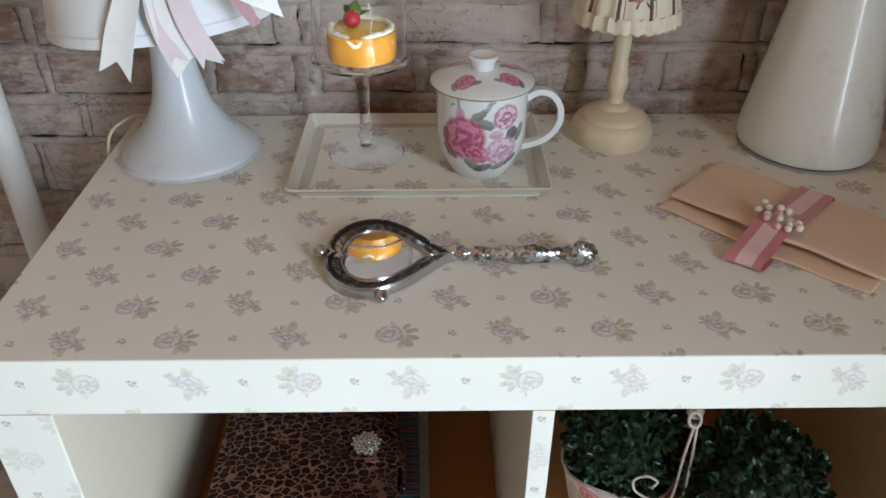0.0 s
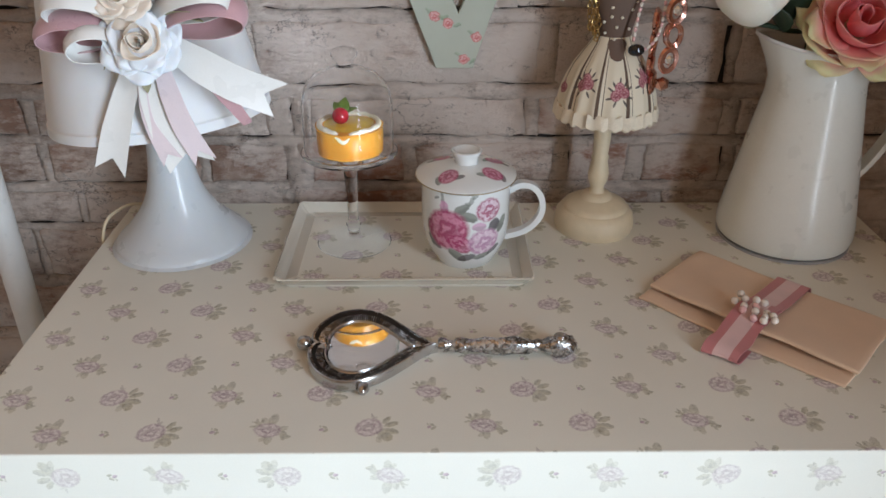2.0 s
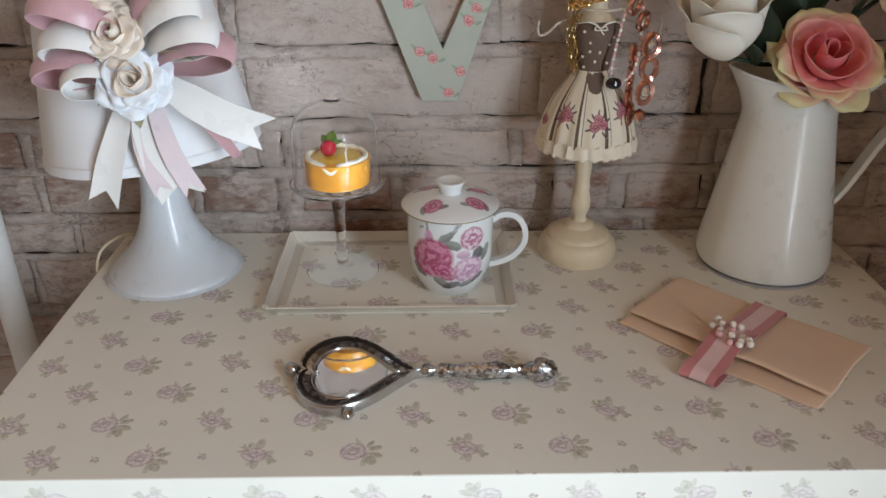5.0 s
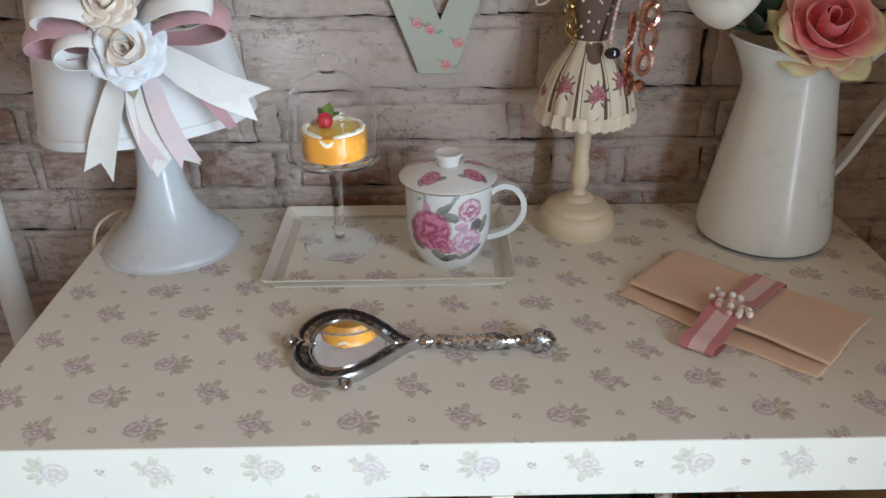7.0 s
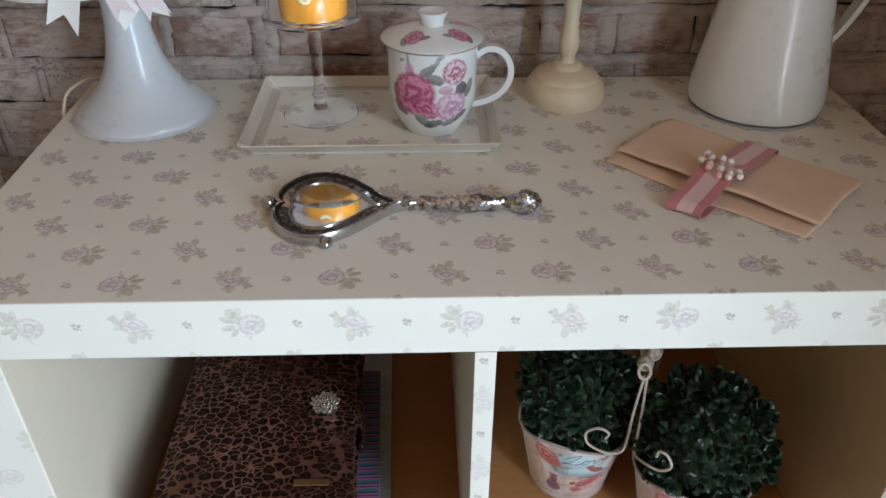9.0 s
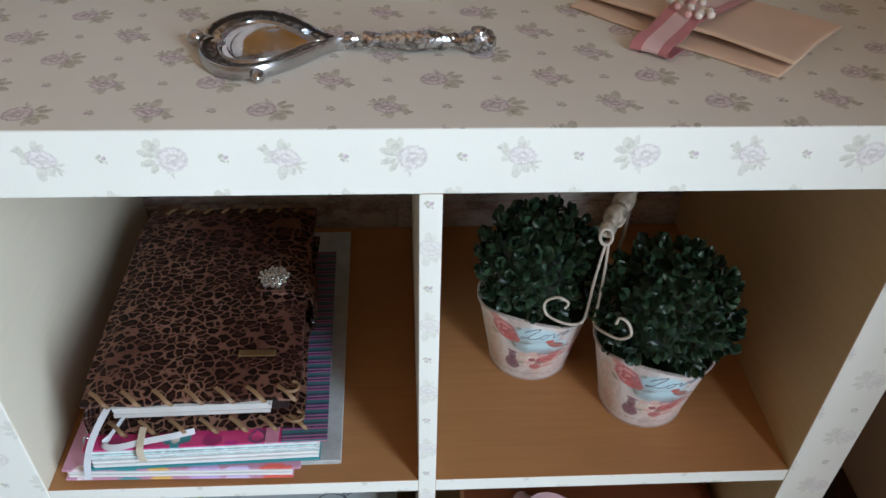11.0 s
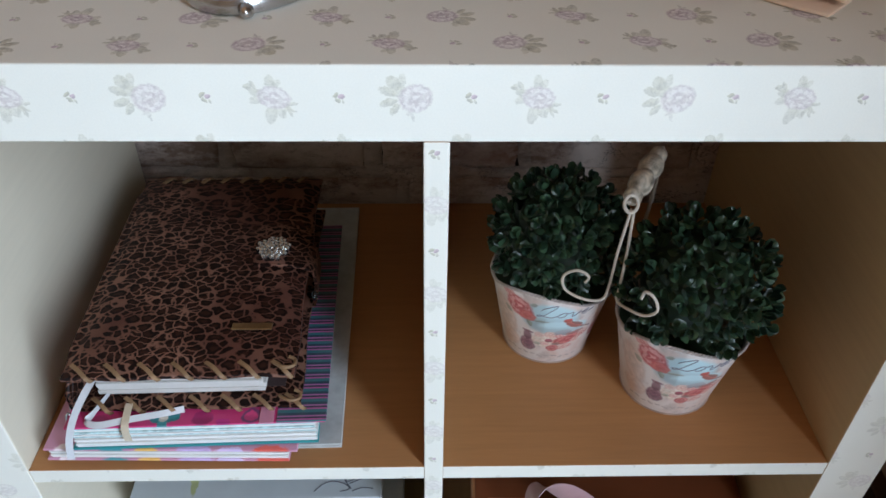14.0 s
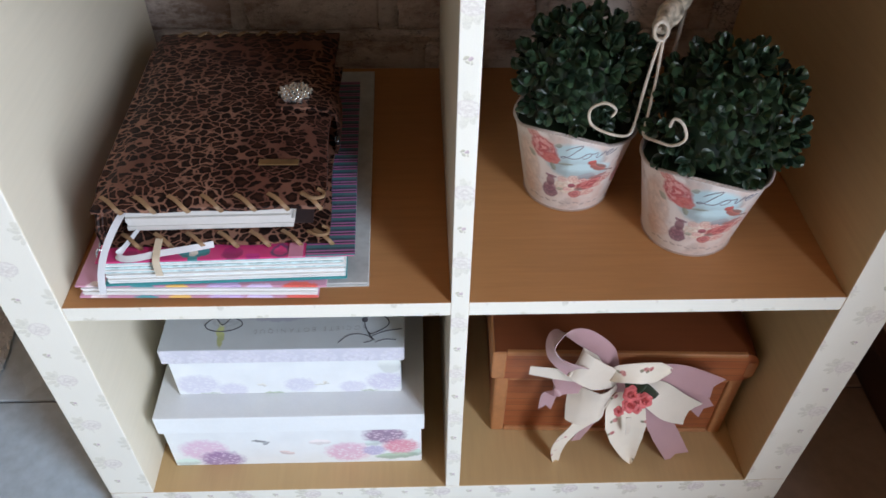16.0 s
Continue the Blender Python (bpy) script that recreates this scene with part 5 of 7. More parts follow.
bm, _ = heart_ring([(0.64, 0.002), (0.965, 0.0006), (0.995, 0.0016), (1.004, 0.0045), (1.0, 0.0082), (0.982, 0.0100), (0.958, 0.0104), (0.90, 0.0084), (0.80, 0.0066), (0.72, 0.0058), (0.700, 0.0074), (0.685, 0.0078), (0.668, 0.0070), (0.64, 0.0052)], True)
frame_ob = part("frame", bm, SILVER_BRIGHT, mirror, "polished silver outer frame")
bm, _ = heart_ring([(0.968, 0.0100), (0.962, 0.0107), (0.93, 0.0104), (0.87, 0.0092), (0.80, 0.0080), (0.72, 0.0070), (0.708, 0.0055)])
part("band", bm, SILVER_DARK, frame_ob, "dark oxidised ribbed band")
part("beading", tube(heart(0.690, 0.0078, 72), 0.0008, 6, True, 1), SILVER_BRIGHT, frame_ob)
bm = bmesh.new()
bm.faces.new([bm.verts.new(p) for p in heart(0.655, 0.0064)])
r = bmesh.ops.extrude_face_region(bm, geom=bm.faces[:])
bmesh.ops.translate(bm, vec=(0, 0, -0.003), verts=[v for v in r["geom"] if isinstance(v, bmesh.types.BMVert)])
part("mirror_glass", bm, MIRROR, mirror, "clear mirror glass", smooth=False, at=pose(0.001, 0, 0, 1.5, 0, 0))
bm = bmesh.new()
outer, crest, lower, inner_ = heart(0.958, 0.0107, 190), heart(0.925, 0.0105, 190), heart(0.850, 0.0089, 190), heart(0.730, 0.0072, 190)
for i in range(190):
    tube([outer[i], crest[i]], 0.00035, 5, False, 1, bm)
    tube([lower[i], inner_[i]], 0.00032, 5, False, 1, bm)
part("gadrooning", bm, SILVER, frame_ob, "ribbed silver edge", kind="stuff")
part("tip_ball", ball((-0.0475, 0.003, 0.0075), 0.0062, sub=3), SILVER_BRIGHT, mirror)
part("point", lathe([(0, -0.008), (0.004, -0.004), (0.005, 0.0), (0.003, 0.004), (0, 0.007)], 16), SILVER_BRIGHT, mirror, at=pose(0.004, -0.0505, 0.005, 90, 0, 0))
handle_profile = [(0, 0.0), (0.0050, 0.001), (0.0058, 0.006), (0.0042, 0.009), (0.0040, 0.013), (0.0056, 0.015), (0.0058, 0.020), (0.0045, 0.023), (0.0048, 0.028), (0.0062, 0.038), (0.0070, 0.052), (0.0072, 0.062), (0.0060, 0.072), (0.0046, 0.076), (0.0052, 0.080), (0.0044, 0.083), (0.0068, 0.088), (0.0085, 0.094), (0.0088, 0.100), (0.0070, 0.107), (0.003, 0.1105), (0, 0.111)]
part("handle", lathe(handle_profile, 32, lambda a, r, z: (r * (1 + 0.15 * math.sin(3 * a + z * 300) * (1 + 0.4 * math.sin(z * 900))), z)), SILVER, mirror, "chased silver handle", at=pose(0.0585, 0.000, 0.0085, 0, 90, 0))
part("handle_rosette", lathe([(0, 0.004), (0.003, 0.0038), (0.0045, 0.002), (0.0058, 0.0025), (0.0062, 0.0)], 24), SILVER_BRIGHT, mirror, at=pose(0.1560, 0.000, 0.0150))

# ---- napkin with ribbon and pearls ----
NA = math.degrees(math.atan2(-0.126, 0.126))
napkin = thing("folded_napkin", "folded peach linen napkin on the papered top", "napkin", (0.512, 0.189, TOP), turn=(0, 0, NA))
NL = math.hypot(0.126, 0.126)


def cloth(x0, x1, y0, y1, z, bow_, seed, thick=0.0022, lift=0.0):
    rnd2 = random.Random(seed)
    nx, ny = 28, 18
    bm = bmesh.new()
    g = []
    ph = rnd2.random() * 5
    for i in range(nx + 1):
        col = []
        for j in range(ny + 1):
            u, v = i / nx, j / ny
            h = z + bow_ * math.sin(math.pi * u) * (1 - v) ** 2 + lift * (1 - v) ** 3 + 0.0007 * math.sin(9 * u + ph) * math.sin(7 * v + ph) * (1 - abs(2 * v - 1) ** 4)
            col.append(bm.verts.new((x0 + (x1 - x0) * u + 0.001 * math.sin(6 * v + ph), y0 + (y1 - y0) * v + (0.0012 + 0.0012 * (1 - v) ** 4) * math.sin(7 * u + ph) + 0.0009 * (1 - v) ** 6 * math.sin(19 * u + ph), h)))
        g.append(col)
    for i in range(nx):
        for j in range(ny):
            bm.faces.new((g[i][j], g[i + 1][j], g[i + 1][j + 1], g[i][j + 1]))
    return bm


def fabric(name, bm, parent, t):
    ob = solid(part(name, bm, LINEN, parent), t)
    bev = ob.modifiers.new("soft_edge", "BEVEL")
    bev.width, bev.segments, bev.limit_method = t * 0.45, 2, "ANGLE"
    return ob


fabric("lower_fold", cloth(0.0, NL, 0.0, 0.108, 0.0016, 0.0004, 1), napkin, 0.0026)
fabric("upper_fold", cloth(0.001, NL + 0.003, 0.014, 0.109, 0.0066, 0.0042, 3, lift=0.0012), napkin, 0.0034)
ring = thing("napkin_ribbon", "pink striped ribbon tied round napkin with a pearl cluster", "ribbon", (0.512, 0.189, TOP), turn=(0, 0, NA))
ribbon_at = Matrix.Translation((0.094, 0, 0))
part("band", ribbon([(0, 0.1115, 0.002), (0, 0.1095, 0.0105), (0, 0.095, 0.0115), (0, 0.060, 0.0135), (0, 0.030, 0.0180), (0, 0.016, 0.0165)], 0.029, (1, 0, 0), 0.0008, 8), NAPKIN_RIBBON, ring, at=ribbon_at @ pose(0.0, 0, 0))
part("tail", ribbon([(0, 0.048, 0.0165), (0, 0.026, 0.0195), (0, 0.004, 0.0150), (0.001, -0.012, 0.0120), (-0.001, -0.024, 0.0100), (-0.001, -0.031, 0.0050), (0, -0.024, 0.0012), (0, -0.004, 0.0012)], 0.029, (1, 0.10, 0), 0.0008, 8), NAPKIN_RIBBON, ring, "looped ribbon tail", at=ribbon_at @ pose(0.000, 0, 0, 0, 0, 2))
cluster = [(-0.018, 0.036), (-0.013, 0.043), (-0.018, 0.046), (-0.010, 0.034), (-0.003, 0.038), (-0.006, 0.046), (-0.001, 0.050), (-0.008, 0.026), (0.000, 0.029), (0.006, 0.036), (0.008, 0.028), (0.012, 0.032), (0.002, 0.022), (0.009, 0.022), (0.015, 0.027)]
for i, (x, y) in enumerate(cluster):
    part("pearl", ball((0.096 + x * 1.15, y - 0.008, 0.0205 + 0.0012 * (i % 3)), 0.0032, sub=3), PEARL_PINK if i in (7, 4, 12) else PEARL, ring)

# ---- silk roses in the jug ----
def petal_tint(name, tip, heart_col, edge, scale):
    """Petal colour that runs from the flower's middle to its rim."""
    m, nt, b = begin(name, 0.6)
    c = coords(nt)
    d = math_(nt, "ADD", vec_(nt, "LENGTH", c), math_(nt, "MULTIPLY", math_(nt, "SUBTRACT", noise_(nt, c, 70, 3), 0.5), 0.012))
    col = mix_(nt, ramp_(nt, d, scale * 0.45, scale * 0.95), heart_col, tip)
    col = mix_(nt, ramp_(nt, d, scale * 0.95, scale * 1.25), col, edge)
    vein = noise_(nt, vec_(nt, "MULTIPLY", c, (1, 1, 0.2)), 600, 2)
    link(nt, mix_(nt, ramp_(nt, vein, 0.3, 0.7, 0.0, 0.10), col, (0.75, 0.6, 0.5)), b.inputs["Base Color"])
    b.inputs["Subsurface Weight"].default_value = 0.15
    b.inputs["Subsurface Radius"].default_value = (0.006, 0.003, 0.002)
    bump(nt, b, vein, 0.15, 0.0005)
    return m


def silk_rose(label, at, facing, r, mat, seed, stem_to):
    """An open rose: petals wound round the heart, wider and lower towards the outside, over a ring of open ones."""
    rose = thing("silk_rose", label, "flower", at, "silk roses in jug")
    m = Vector(facing).to_track_quat("Z", "Y").to_matrix().to_4x4()
    rnd3 = random.Random(seed)
    for i, (a0, span, size, tall, flare) in enumerate(((0, 180, 0.15, 1.00, 0.0), (70, 120, 0.25, 1.00, 0.03), (210, 120, 0.33, 0.98, 0.05), (320, 95, 0.43, 0.95, 0.08), (90, 92, 0.50, 0.92, 0.10), (200, 88, 0.57, 0.88, 0.13),
                                                       (300, 78, 0.66, 0.80, 0.18), (40, 78, 0.70, 0.76, 0.20), (150, 78, 0.74, 0.70, 0.24), (250, 74, 0.82, 0.60, 0.30), (0, 72, 0.84, 0.54, 0.32), (120, 72, 0.86, 0.48, 0.34))):
        bm = wrapped(m, r, 0.86 * r, a0 + seed * 17 + rnd3.uniform(-8, 8), span, size, tall, flare, i, 0.30 * r)
        solid(part("petal", bm, mat, rose), 0.0006)
    for ring_i, (k, lean, ln, wd, off, zoff) in enumerate(((5, 52, 0.92, 1.10, 0.34, -0.22), (5, 74, 1.02, 1.16, 0.30, -0.30))):
        for i in range(k):
            bm = bmesh.new()
            q = m @ pose(0, 0, zoff * r, 0, 0, 360 / k * i + ring_i * 41 + rnd3.uniform(-10, 10)) @ pose(0, -off * r, 0, lean + rnd3.uniform(-6, 6), 0, rnd3.uniform(-6, 6))
            petal(bm, q, r * ln * rnd3.uniform(0.90, 1.05), r * wd, 0.16 * r, 0.20 * r, 9, 9, 0.05 * r, seed + i * 3 + ring_i)
            solid(part("petal", bm, mat, rose), 0.0006)
    foot = m @ Vector((0, 0, -0.35 * r))
    end = Vector(stem_to) - Vector(at)
    mouth = Vector((0.6815, 0.3125, 0.984)) - Vector(at)
    part("stem", tube([foot, foot * 0.55 + mouth * 0.45 + Vector((0, 0, 0.006)), mouth, mouth * 0.4 + end * 0.6, end], 0.0022, 8), LEAF_DARK, rose, "green stem")
    part("calyx", lathe([(0, -0.45 * r), (0.12 * r, -0.40 * r), (0.20 * r, -0.28 * r), (0.26 * r, -0.12 * r), (0.2 * r, 0)], 20), LEAF_DRY, rose, at=m)
    return rose


IN_JUG = (0.6925, 0.3135, TOP + 0.03)
PINK_PETAL = petal_tint("pink_silk_petal", (0.94, 0.42, 0.39), (0.92, 0.20, 0.23), (0.82, 0.76, 0.42), 0.0375)
WHITE_PETAL = petal_tint("white_silk_petal", (0.88, 0.85, 0.76), (0.88, 0.84, 0.72), (0.86, 0.83, 0.68), 0.05)
PEACH_PETAL = petal_tint("peach_silk_petal", (0.80, 0.50, 0.38), (0.78, 0.30, 0.22), (0.80, 0.62, 0.45), 0.03)
silk_rose("open pink silk rose with yellow-green outer petals in the jug", (0.6985, 0.282, 1.010), (-0.08, -0.70, 0.66), 0.041, PINK_PETAL, 5, IN_JUG)


def full_bud(label, at, facing, r, h, mat, stem_to):
    """A full, half-open rose seen from its side: petals wrapped round one another, the outer ones turned over at the lip."""
    rose = thing("silk_rose", label, "flower", at, "silk roses in jug")
    m = Vector(facing).to_track_quat("Z", "Y").to_matrix().to_4x4()
    for i, (a0, span, size, tall, flare) in enumerate(((0, 180, 0.40, 1.00, 0.0), (60, 120, 0.62, 1.02, 0.02), (200, 120, 0.68, 1.00, 0.04), (320, 95, 0.80, 0.98, 0.08), (110, 90, 0.86, 0.96, 0.12),
                                                       (225, 85, 0.93, 0.93, 0.16), (290, 70, 1.00, 0.86, 0.22), (170, 72, 1.03, 0.84, 0.40), (30, 75, 1.02, 0.88, 0.30), (255, 62, 1.08, 0.70, 0.26))):
        bm = wrapped(m, r, h, a0, span, size, tall, flare, i, 0.25 * h)
        solid(part("petal", bm, mat, rose), 0.0007)
    foot = m @ Vector((0, 0, -0.25 * h))
    end, mouth = Vector(stem_to) - Vector(at), Vector((0.6815, 0.3125, 0.984)) - Vector(at)
    part("stem", tube([foot, foot * 0.5 + mouth * 0.5 + Vector((0, 0, 0.004)), mouth, mouth * 0.4 + end * 0.6, end], 0.0022, 8), LEAF_DARK, rose, "green stem")
    part("calyx", lathe([(0, -0.30 * h), (0.16 * r, -0.29 * h), (0.30 * r, -0.24 * h), (0.40 * r, -0.16 * h), (0.3 * r, -0.14 * h)], 20), LEAF_DRY, rose, at=m)
    return rose


full_bud("half-open creamy white silk rose leaning over the jug's spout", (0.606, 0.290, 1.027), (-0.16, -0.24, 0.95), 0.030, 0.076, WHITE_PETAL, IN_JUG)
silk_rose("open peach pink silk rose high in the jug", (0.776, 0.318, 1.075), (0.15, -0.7, 0.65), 0.034, PEACH_PETAL, 23, IN_JUG)
leaves = thing("rose_foliage", "dark green silk rose leaves standing in the jug", "leaves", (0.6925, 0.3135, 1.0))
for i, (p, f, ln, w) in enumerate((((-0.045, -0.004, 0.005), (-0.10, -0.25, 0.9), 0.055, 0.034), ((-0.020, 0.010, 0.025), (-0.2, -0.2, 0.9), 0.060, 0.040), ((0.005, 0.012, 0.035), (0.05, -0.15, 0.95), 0.065, 0.044), ((0.040, 0.010, 0.030), (0.3, -0.2, 0.9), 0.060, 0.040),
                                  ((-0.052, -0.018, 0.000), (-0.35, -0.2, 0.6), 0.038, 0.024), ((0.050, -0.010, 0.000), (0.6, -0.4, 0.25), 0.045, 0.030), ((0.03, 0.02, 0.05), (0.2, 0.1, 0.95), 0.06, 0.042)  )):
    m = Matrix.Translation(p) @ Vector(f).to_track_quat("Z", "Y").to_matrix().to_4x4()
    solid(part("leaf", leaf_bm(m, ln, w, 0.15), LEAF_DARK, leaves), 0.0006)
part("stem_bunch", tube([(0.0, 0.0, -0.17), (-0.01, 0.002, -0.05), (-0.02, 0.004, 0.02)], 0.006, 8), LEAF_DARK, leaves)

# ---- letter on the wall ----
VGREEN = (0.47, 0.50, 0.415)
vm = []
for x, z in ((-0.030, 0.099), (0.038, 0.094), (0.030, 0.082), (-0.019, 0.052), (-0.006, 0.045), (0.022, 0.031), (0.010, 0.009), (-0.045, 0.13), (-0.03, 0.155), (0.045, 0.13), (0.058, 0.165)):
    vm += [(x + 0.009, z - 0.002, 0.0045, 0.0022, 30, (0.20, 0.28, 0.18), 0.6), (x - 0.006, z + 0.005, 0.0040, 0.0020, -30, (0.24, 0.32, 0.2), 0.5), (x, z, 0.0056, 0.0052, 0, (0.62, 0.10, 0.11), 0.9, (0.80, 0.46, 0.44))]
letter = thing("letter_v", "sage green rose-print wooden letter V fixed to the brick wall", "letter", (0.3530, 0.3845, 0.943))
bm = bmesh.new()
VT = 0.20
pts = [(-0.018, 0), (0.019, 0), (0.019 + 0.33 * VT, VT), (0.019 + 0.33 * VT - 0.017, VT), (0.004, 0.054), (-0.018 - 0.385 * VT + 0.037, VT), (-0.018 - 0.385 * VT, VT)]
face = bm.faces.new([bm.verts.new((x, 0.0, z)) for x, z in pts])
ex = bmesh.ops.extrude_face_region(bm, geom=[face])
bmesh.ops.translate(bm, vec=(0, 0.009, 0), verts=[v for v in ex["geom"] if isinstance(v, bmesh.types.BMVert)])
bmesh.ops.bevel(bm, geom=bm.edges[:], offset=0.0006, segments=1, affect="EDGES")
part("letter_body", bm, flat_print("sage_rose_print", VGREEN, vm, 0, 2, 0.6), letter, smooth=False)

# ---- by the unit's side ----
pipe = thing("white_pipe", "white painted upright pipe standing by the brick wall", "pipe", (-0.136, 0.362, FLOOR))
part("tube", lathe([(0, 0.0), (0.0150, 0.0), (0.0150, 1.15), (0.0140, 1.152), (0, 1.152)], 28), WHITE_PAINT, pipe)
part("collar", lathe([(0.0152, 0.0), (0.024, 0.0), (0.024, 0.008), (0.0152, 0.012)], 28), WHITE_PAINT, pipe)
rug = thing("shaggy_rug", "pale grey flecked shaggy rug with rounded edge on tiles", "rug", (-0.62, 0.205, FLOOR))
part("backing", lathe([(0, 0), (0.393, 0), (0.398, 0.004), (0.39, 0.008), (0, 0.009)], 64, lambda a, r, z: (r if math.sin(a) * r < 0.18 else 0.18 / math.sin(a), z)), plain("grey_rug_backing", (0.55, 0.60, 0.63), 0.9, vary=0.2), rug)
rv, rf = [], []
rr = random.Random(4)
for i in range(15000):
    a, d = rr.random() * 2 * math.pi, 0.398 * math.sqrt(rr.random())
    if math.cos(a) * d < 0.02 and rr.random() < 0.75:
        continue
    x, y = d * math.cos(a), d * math.sin(a)
    b2, h, w = rr.random() * 2 * math.pi, rr.uniform(0.009, 0.015), rr.uniform(0.0008, 0.0017)
    if y > 0.175:
        continue
    lx, ly = rr.uniform(-0.007, 0.007), rr.uniform(-0.007, 0.007)
    k = len(rv)
    ux, uy = w * math.cos(b2), w * math.sin(b2)
    rv += [(x - ux, y - uy, 0.006), (x + ux, y + uy, 0.006), (x + ux * 0.6 + lx, y + uy * 0.6 + ly, h), (x - ux * 0.6 + lx, y - uy * 0.6 + ly, h)]
    rf.append((k, k + 1, k + 2, k + 3))
me = bpy.data.meshes.new("shag_surface")
me.from_pydata(rv, [], rf)


def island_material(name, lo, hi, rough=0.8):
    m, nt, b = begin(name, rough)
    geo = nt.nodes.new("ShaderNodeNewGeometry")
    link(nt, mix_(nt, geo.outputs["Random Per Island"], lo, hi), b.inputs["Base Color"])
    return m


me.materials.append(island_material("grey_pile", (0.42, 0.48, 0.53), (0.86, 0.88, 0.90)))
pile = new("shag_surface", me)
pile.parent = rug
tagged(pile, "flecked grey and white pile", kind="stuff")

# ---- upper left cube: stack of books ----
def loc(p, o):
    return Vector(p) - Vector(o)


board_ = thing("grey_card_folder", "flat grey blotched card folder under the notebooks", "folder", (0.19, 0.195, SH1))
part("cover", box(-0.112, 0.1215, -0.176, 0.173, 0.0, 0.0022, 0.0006, 1), CARD_GREY, board_, at=pose(0, 0, 0, 0, 0, 1.0), smooth=False)
part("cover", box(-0.112, 0.1215, -0.176, 0.173, 0.0034, 0.0056, 0.0006, 1), CARD_GREY, board_, at=pose(0, 0, 0, 0, 0, 1.0), smooth=False)
part("sheet", box(-0.109, 0.119, -0.173, 0.171, 0.0021, 0.0035), PAGE, board_, at=pose(0, 0, 0, 0, 0, 1.0), smooth=False)
PINKC, TEAL = (0.62, 0.05, 0.19), (0.02, 0.26, 0.28)
CLOSED = [(-0.09, -0.125, 0.008, 0.006, 20, (0.8, 0.7, 0.72), 0.9), (-0.05, -0.128, 0.012, 0.006, 0, TEAL, 0.9), (-0.02, -0.127, 0.010, 0.006, 0, (0.75, 0.45, 0.1), 0.9), (0.02, -0.126, 0.016, 0.006, 0, (0.55, 0.40, 0.66), 0.9), (0.05, -0.127, 0.014, 0.005, 0, (0.62, 0.50, 0.72), 0.9), (0.085, -0.126, 0.016, 0.007, 0, (0.70, 0.10, 0.06), 0.9)]
NB_MARKS = [(-0.080, -0.122, 0.010, 0.007, 0, (0.30, 0.03, 0.10), 0.8), (-0.020, -0.120, 0.0075, 0.0042, 20, TEAL, 0.95), (-0.034, -0.120, 0.0075, 0.0042, -20, TEAL, 0.95), (-0.027, -0.127, 0.0042, 0.0065, 0, TEAL, 0.95), (-0.027, -0.114, 0.0042, 0.006, 0, TEAL, 0.95), (-0.027, -0.120, 0.0036, 0.0034, 0, (0.75, 0.7, 0.6), 0.95),
            (0.005, -0.121, 0.009, 0.008, 0, (0.30, 0.02, 0.12), 0.8), (0.045, -0.120, 0.0085, 0.0085, 0, (0.12, 0.06, 0.14), 0.9), (0.045, -0.120, 0.0055, 0.0055, 0, PINKC, 0.95), (0.022, -0.126, 0.006, 0.004, 0, (0.45, 0.02, 0.2), 0.8)]


def notebook(name, label, at, w, d, h, cover, turn, leafed=True):
    book = thing(name, label, "notebook", at, "stack of books", (0, 0, turn))
    part("back_cover", box(-w / 2, w / 2 - 0.008, -d / 2, d / 2, 0, 0.0022, 0.0007, 1), cover[1], book, smooth=False)
    part("front_cover", box(-w / 2, w / 2, -d / 2, d / 2, h - 0.0022, h, 0.0007, 1), cover[0], book, smooth=False)
    n = int(h / 0.0021)
    t = (h - 0.0044) / n
    for i in range(n):
        o = 0.0012 * math.sin(i * 2.3)
        part("page_block", box(-w / 2 + 0.004, w / 2 - 0.009 + o * 0.5, -d / 2 + 0.002 + o, d / 2 - 0.003, 0.0022 + i * t, 0.0022 + (i + 1) * t - 0.00035), cover[2] if leafed and i % 3 == 1 else PAGE, book, smooth=False)
    return book


NB_MARKS = [(x, y - 0.0045, *rest) for x, y, *rest in NB_MARKS]
PINK_COVER = flat_print("pink_floral_cover", PINKC, NB_MARKS, 0, 1, 0.35)
LOW_COVER = flat_print("pale_floral_cover", (0.62, 0.30, 0.42), CLOSED, 0, 1, 0.35)
TEAL_COVER = plain("teal_cover", TEAL, 0.4)
PAGE_TINTED = plain("tinted_page_edges", (0.52, 0.70, 0.71), 0.7, vary=0.45, grain=260, patches=120)
notebook("diary", "pale pink floral diary with white pages near the bottom", (0.175, 0.130, SH1 + 0.0056), 0.214, 0.250, 0.0155, (LOW_COVER, LOW_COVER, PAGE), -1.0)
nb = notebook("pink_notebook", "pink flowered notebook with teal striped side band in the stack", (0.195, 0.140, SH1 + 0.0213), 0.213, 0.264, 0.0295, (PINK_COVER, TEAL_COVER, PAGE_TINTED), 1.6)
part("striped_band", box(0.066, 0.1072, -0.1322, 0.1322, 0.0286, 0.0302, 0.0005, 1), STRIPED, nb, "teal and pink striped cover band", smooth=False)
part("pink_tab", box(0.052, 0.064, -0.1335, -0.116, 0.0300, 0.0309, 0.0003, 1), plain("pink_tab_paper", (0.62, 0.25, 0.36), 0.5), nb, smooth=False)
for i in range(5):
    part("spiral_ring", tube([(-0.106 + 0.004 * math.cos(a), -0.118 + 0.010 * i, 0.015 + 0.0165 * math.sin(a)) for a in (2 * math.pi * k / 8 for k in range(8))], 0.0009, 6, True, 3), SILVER_BRIGHT, nb)

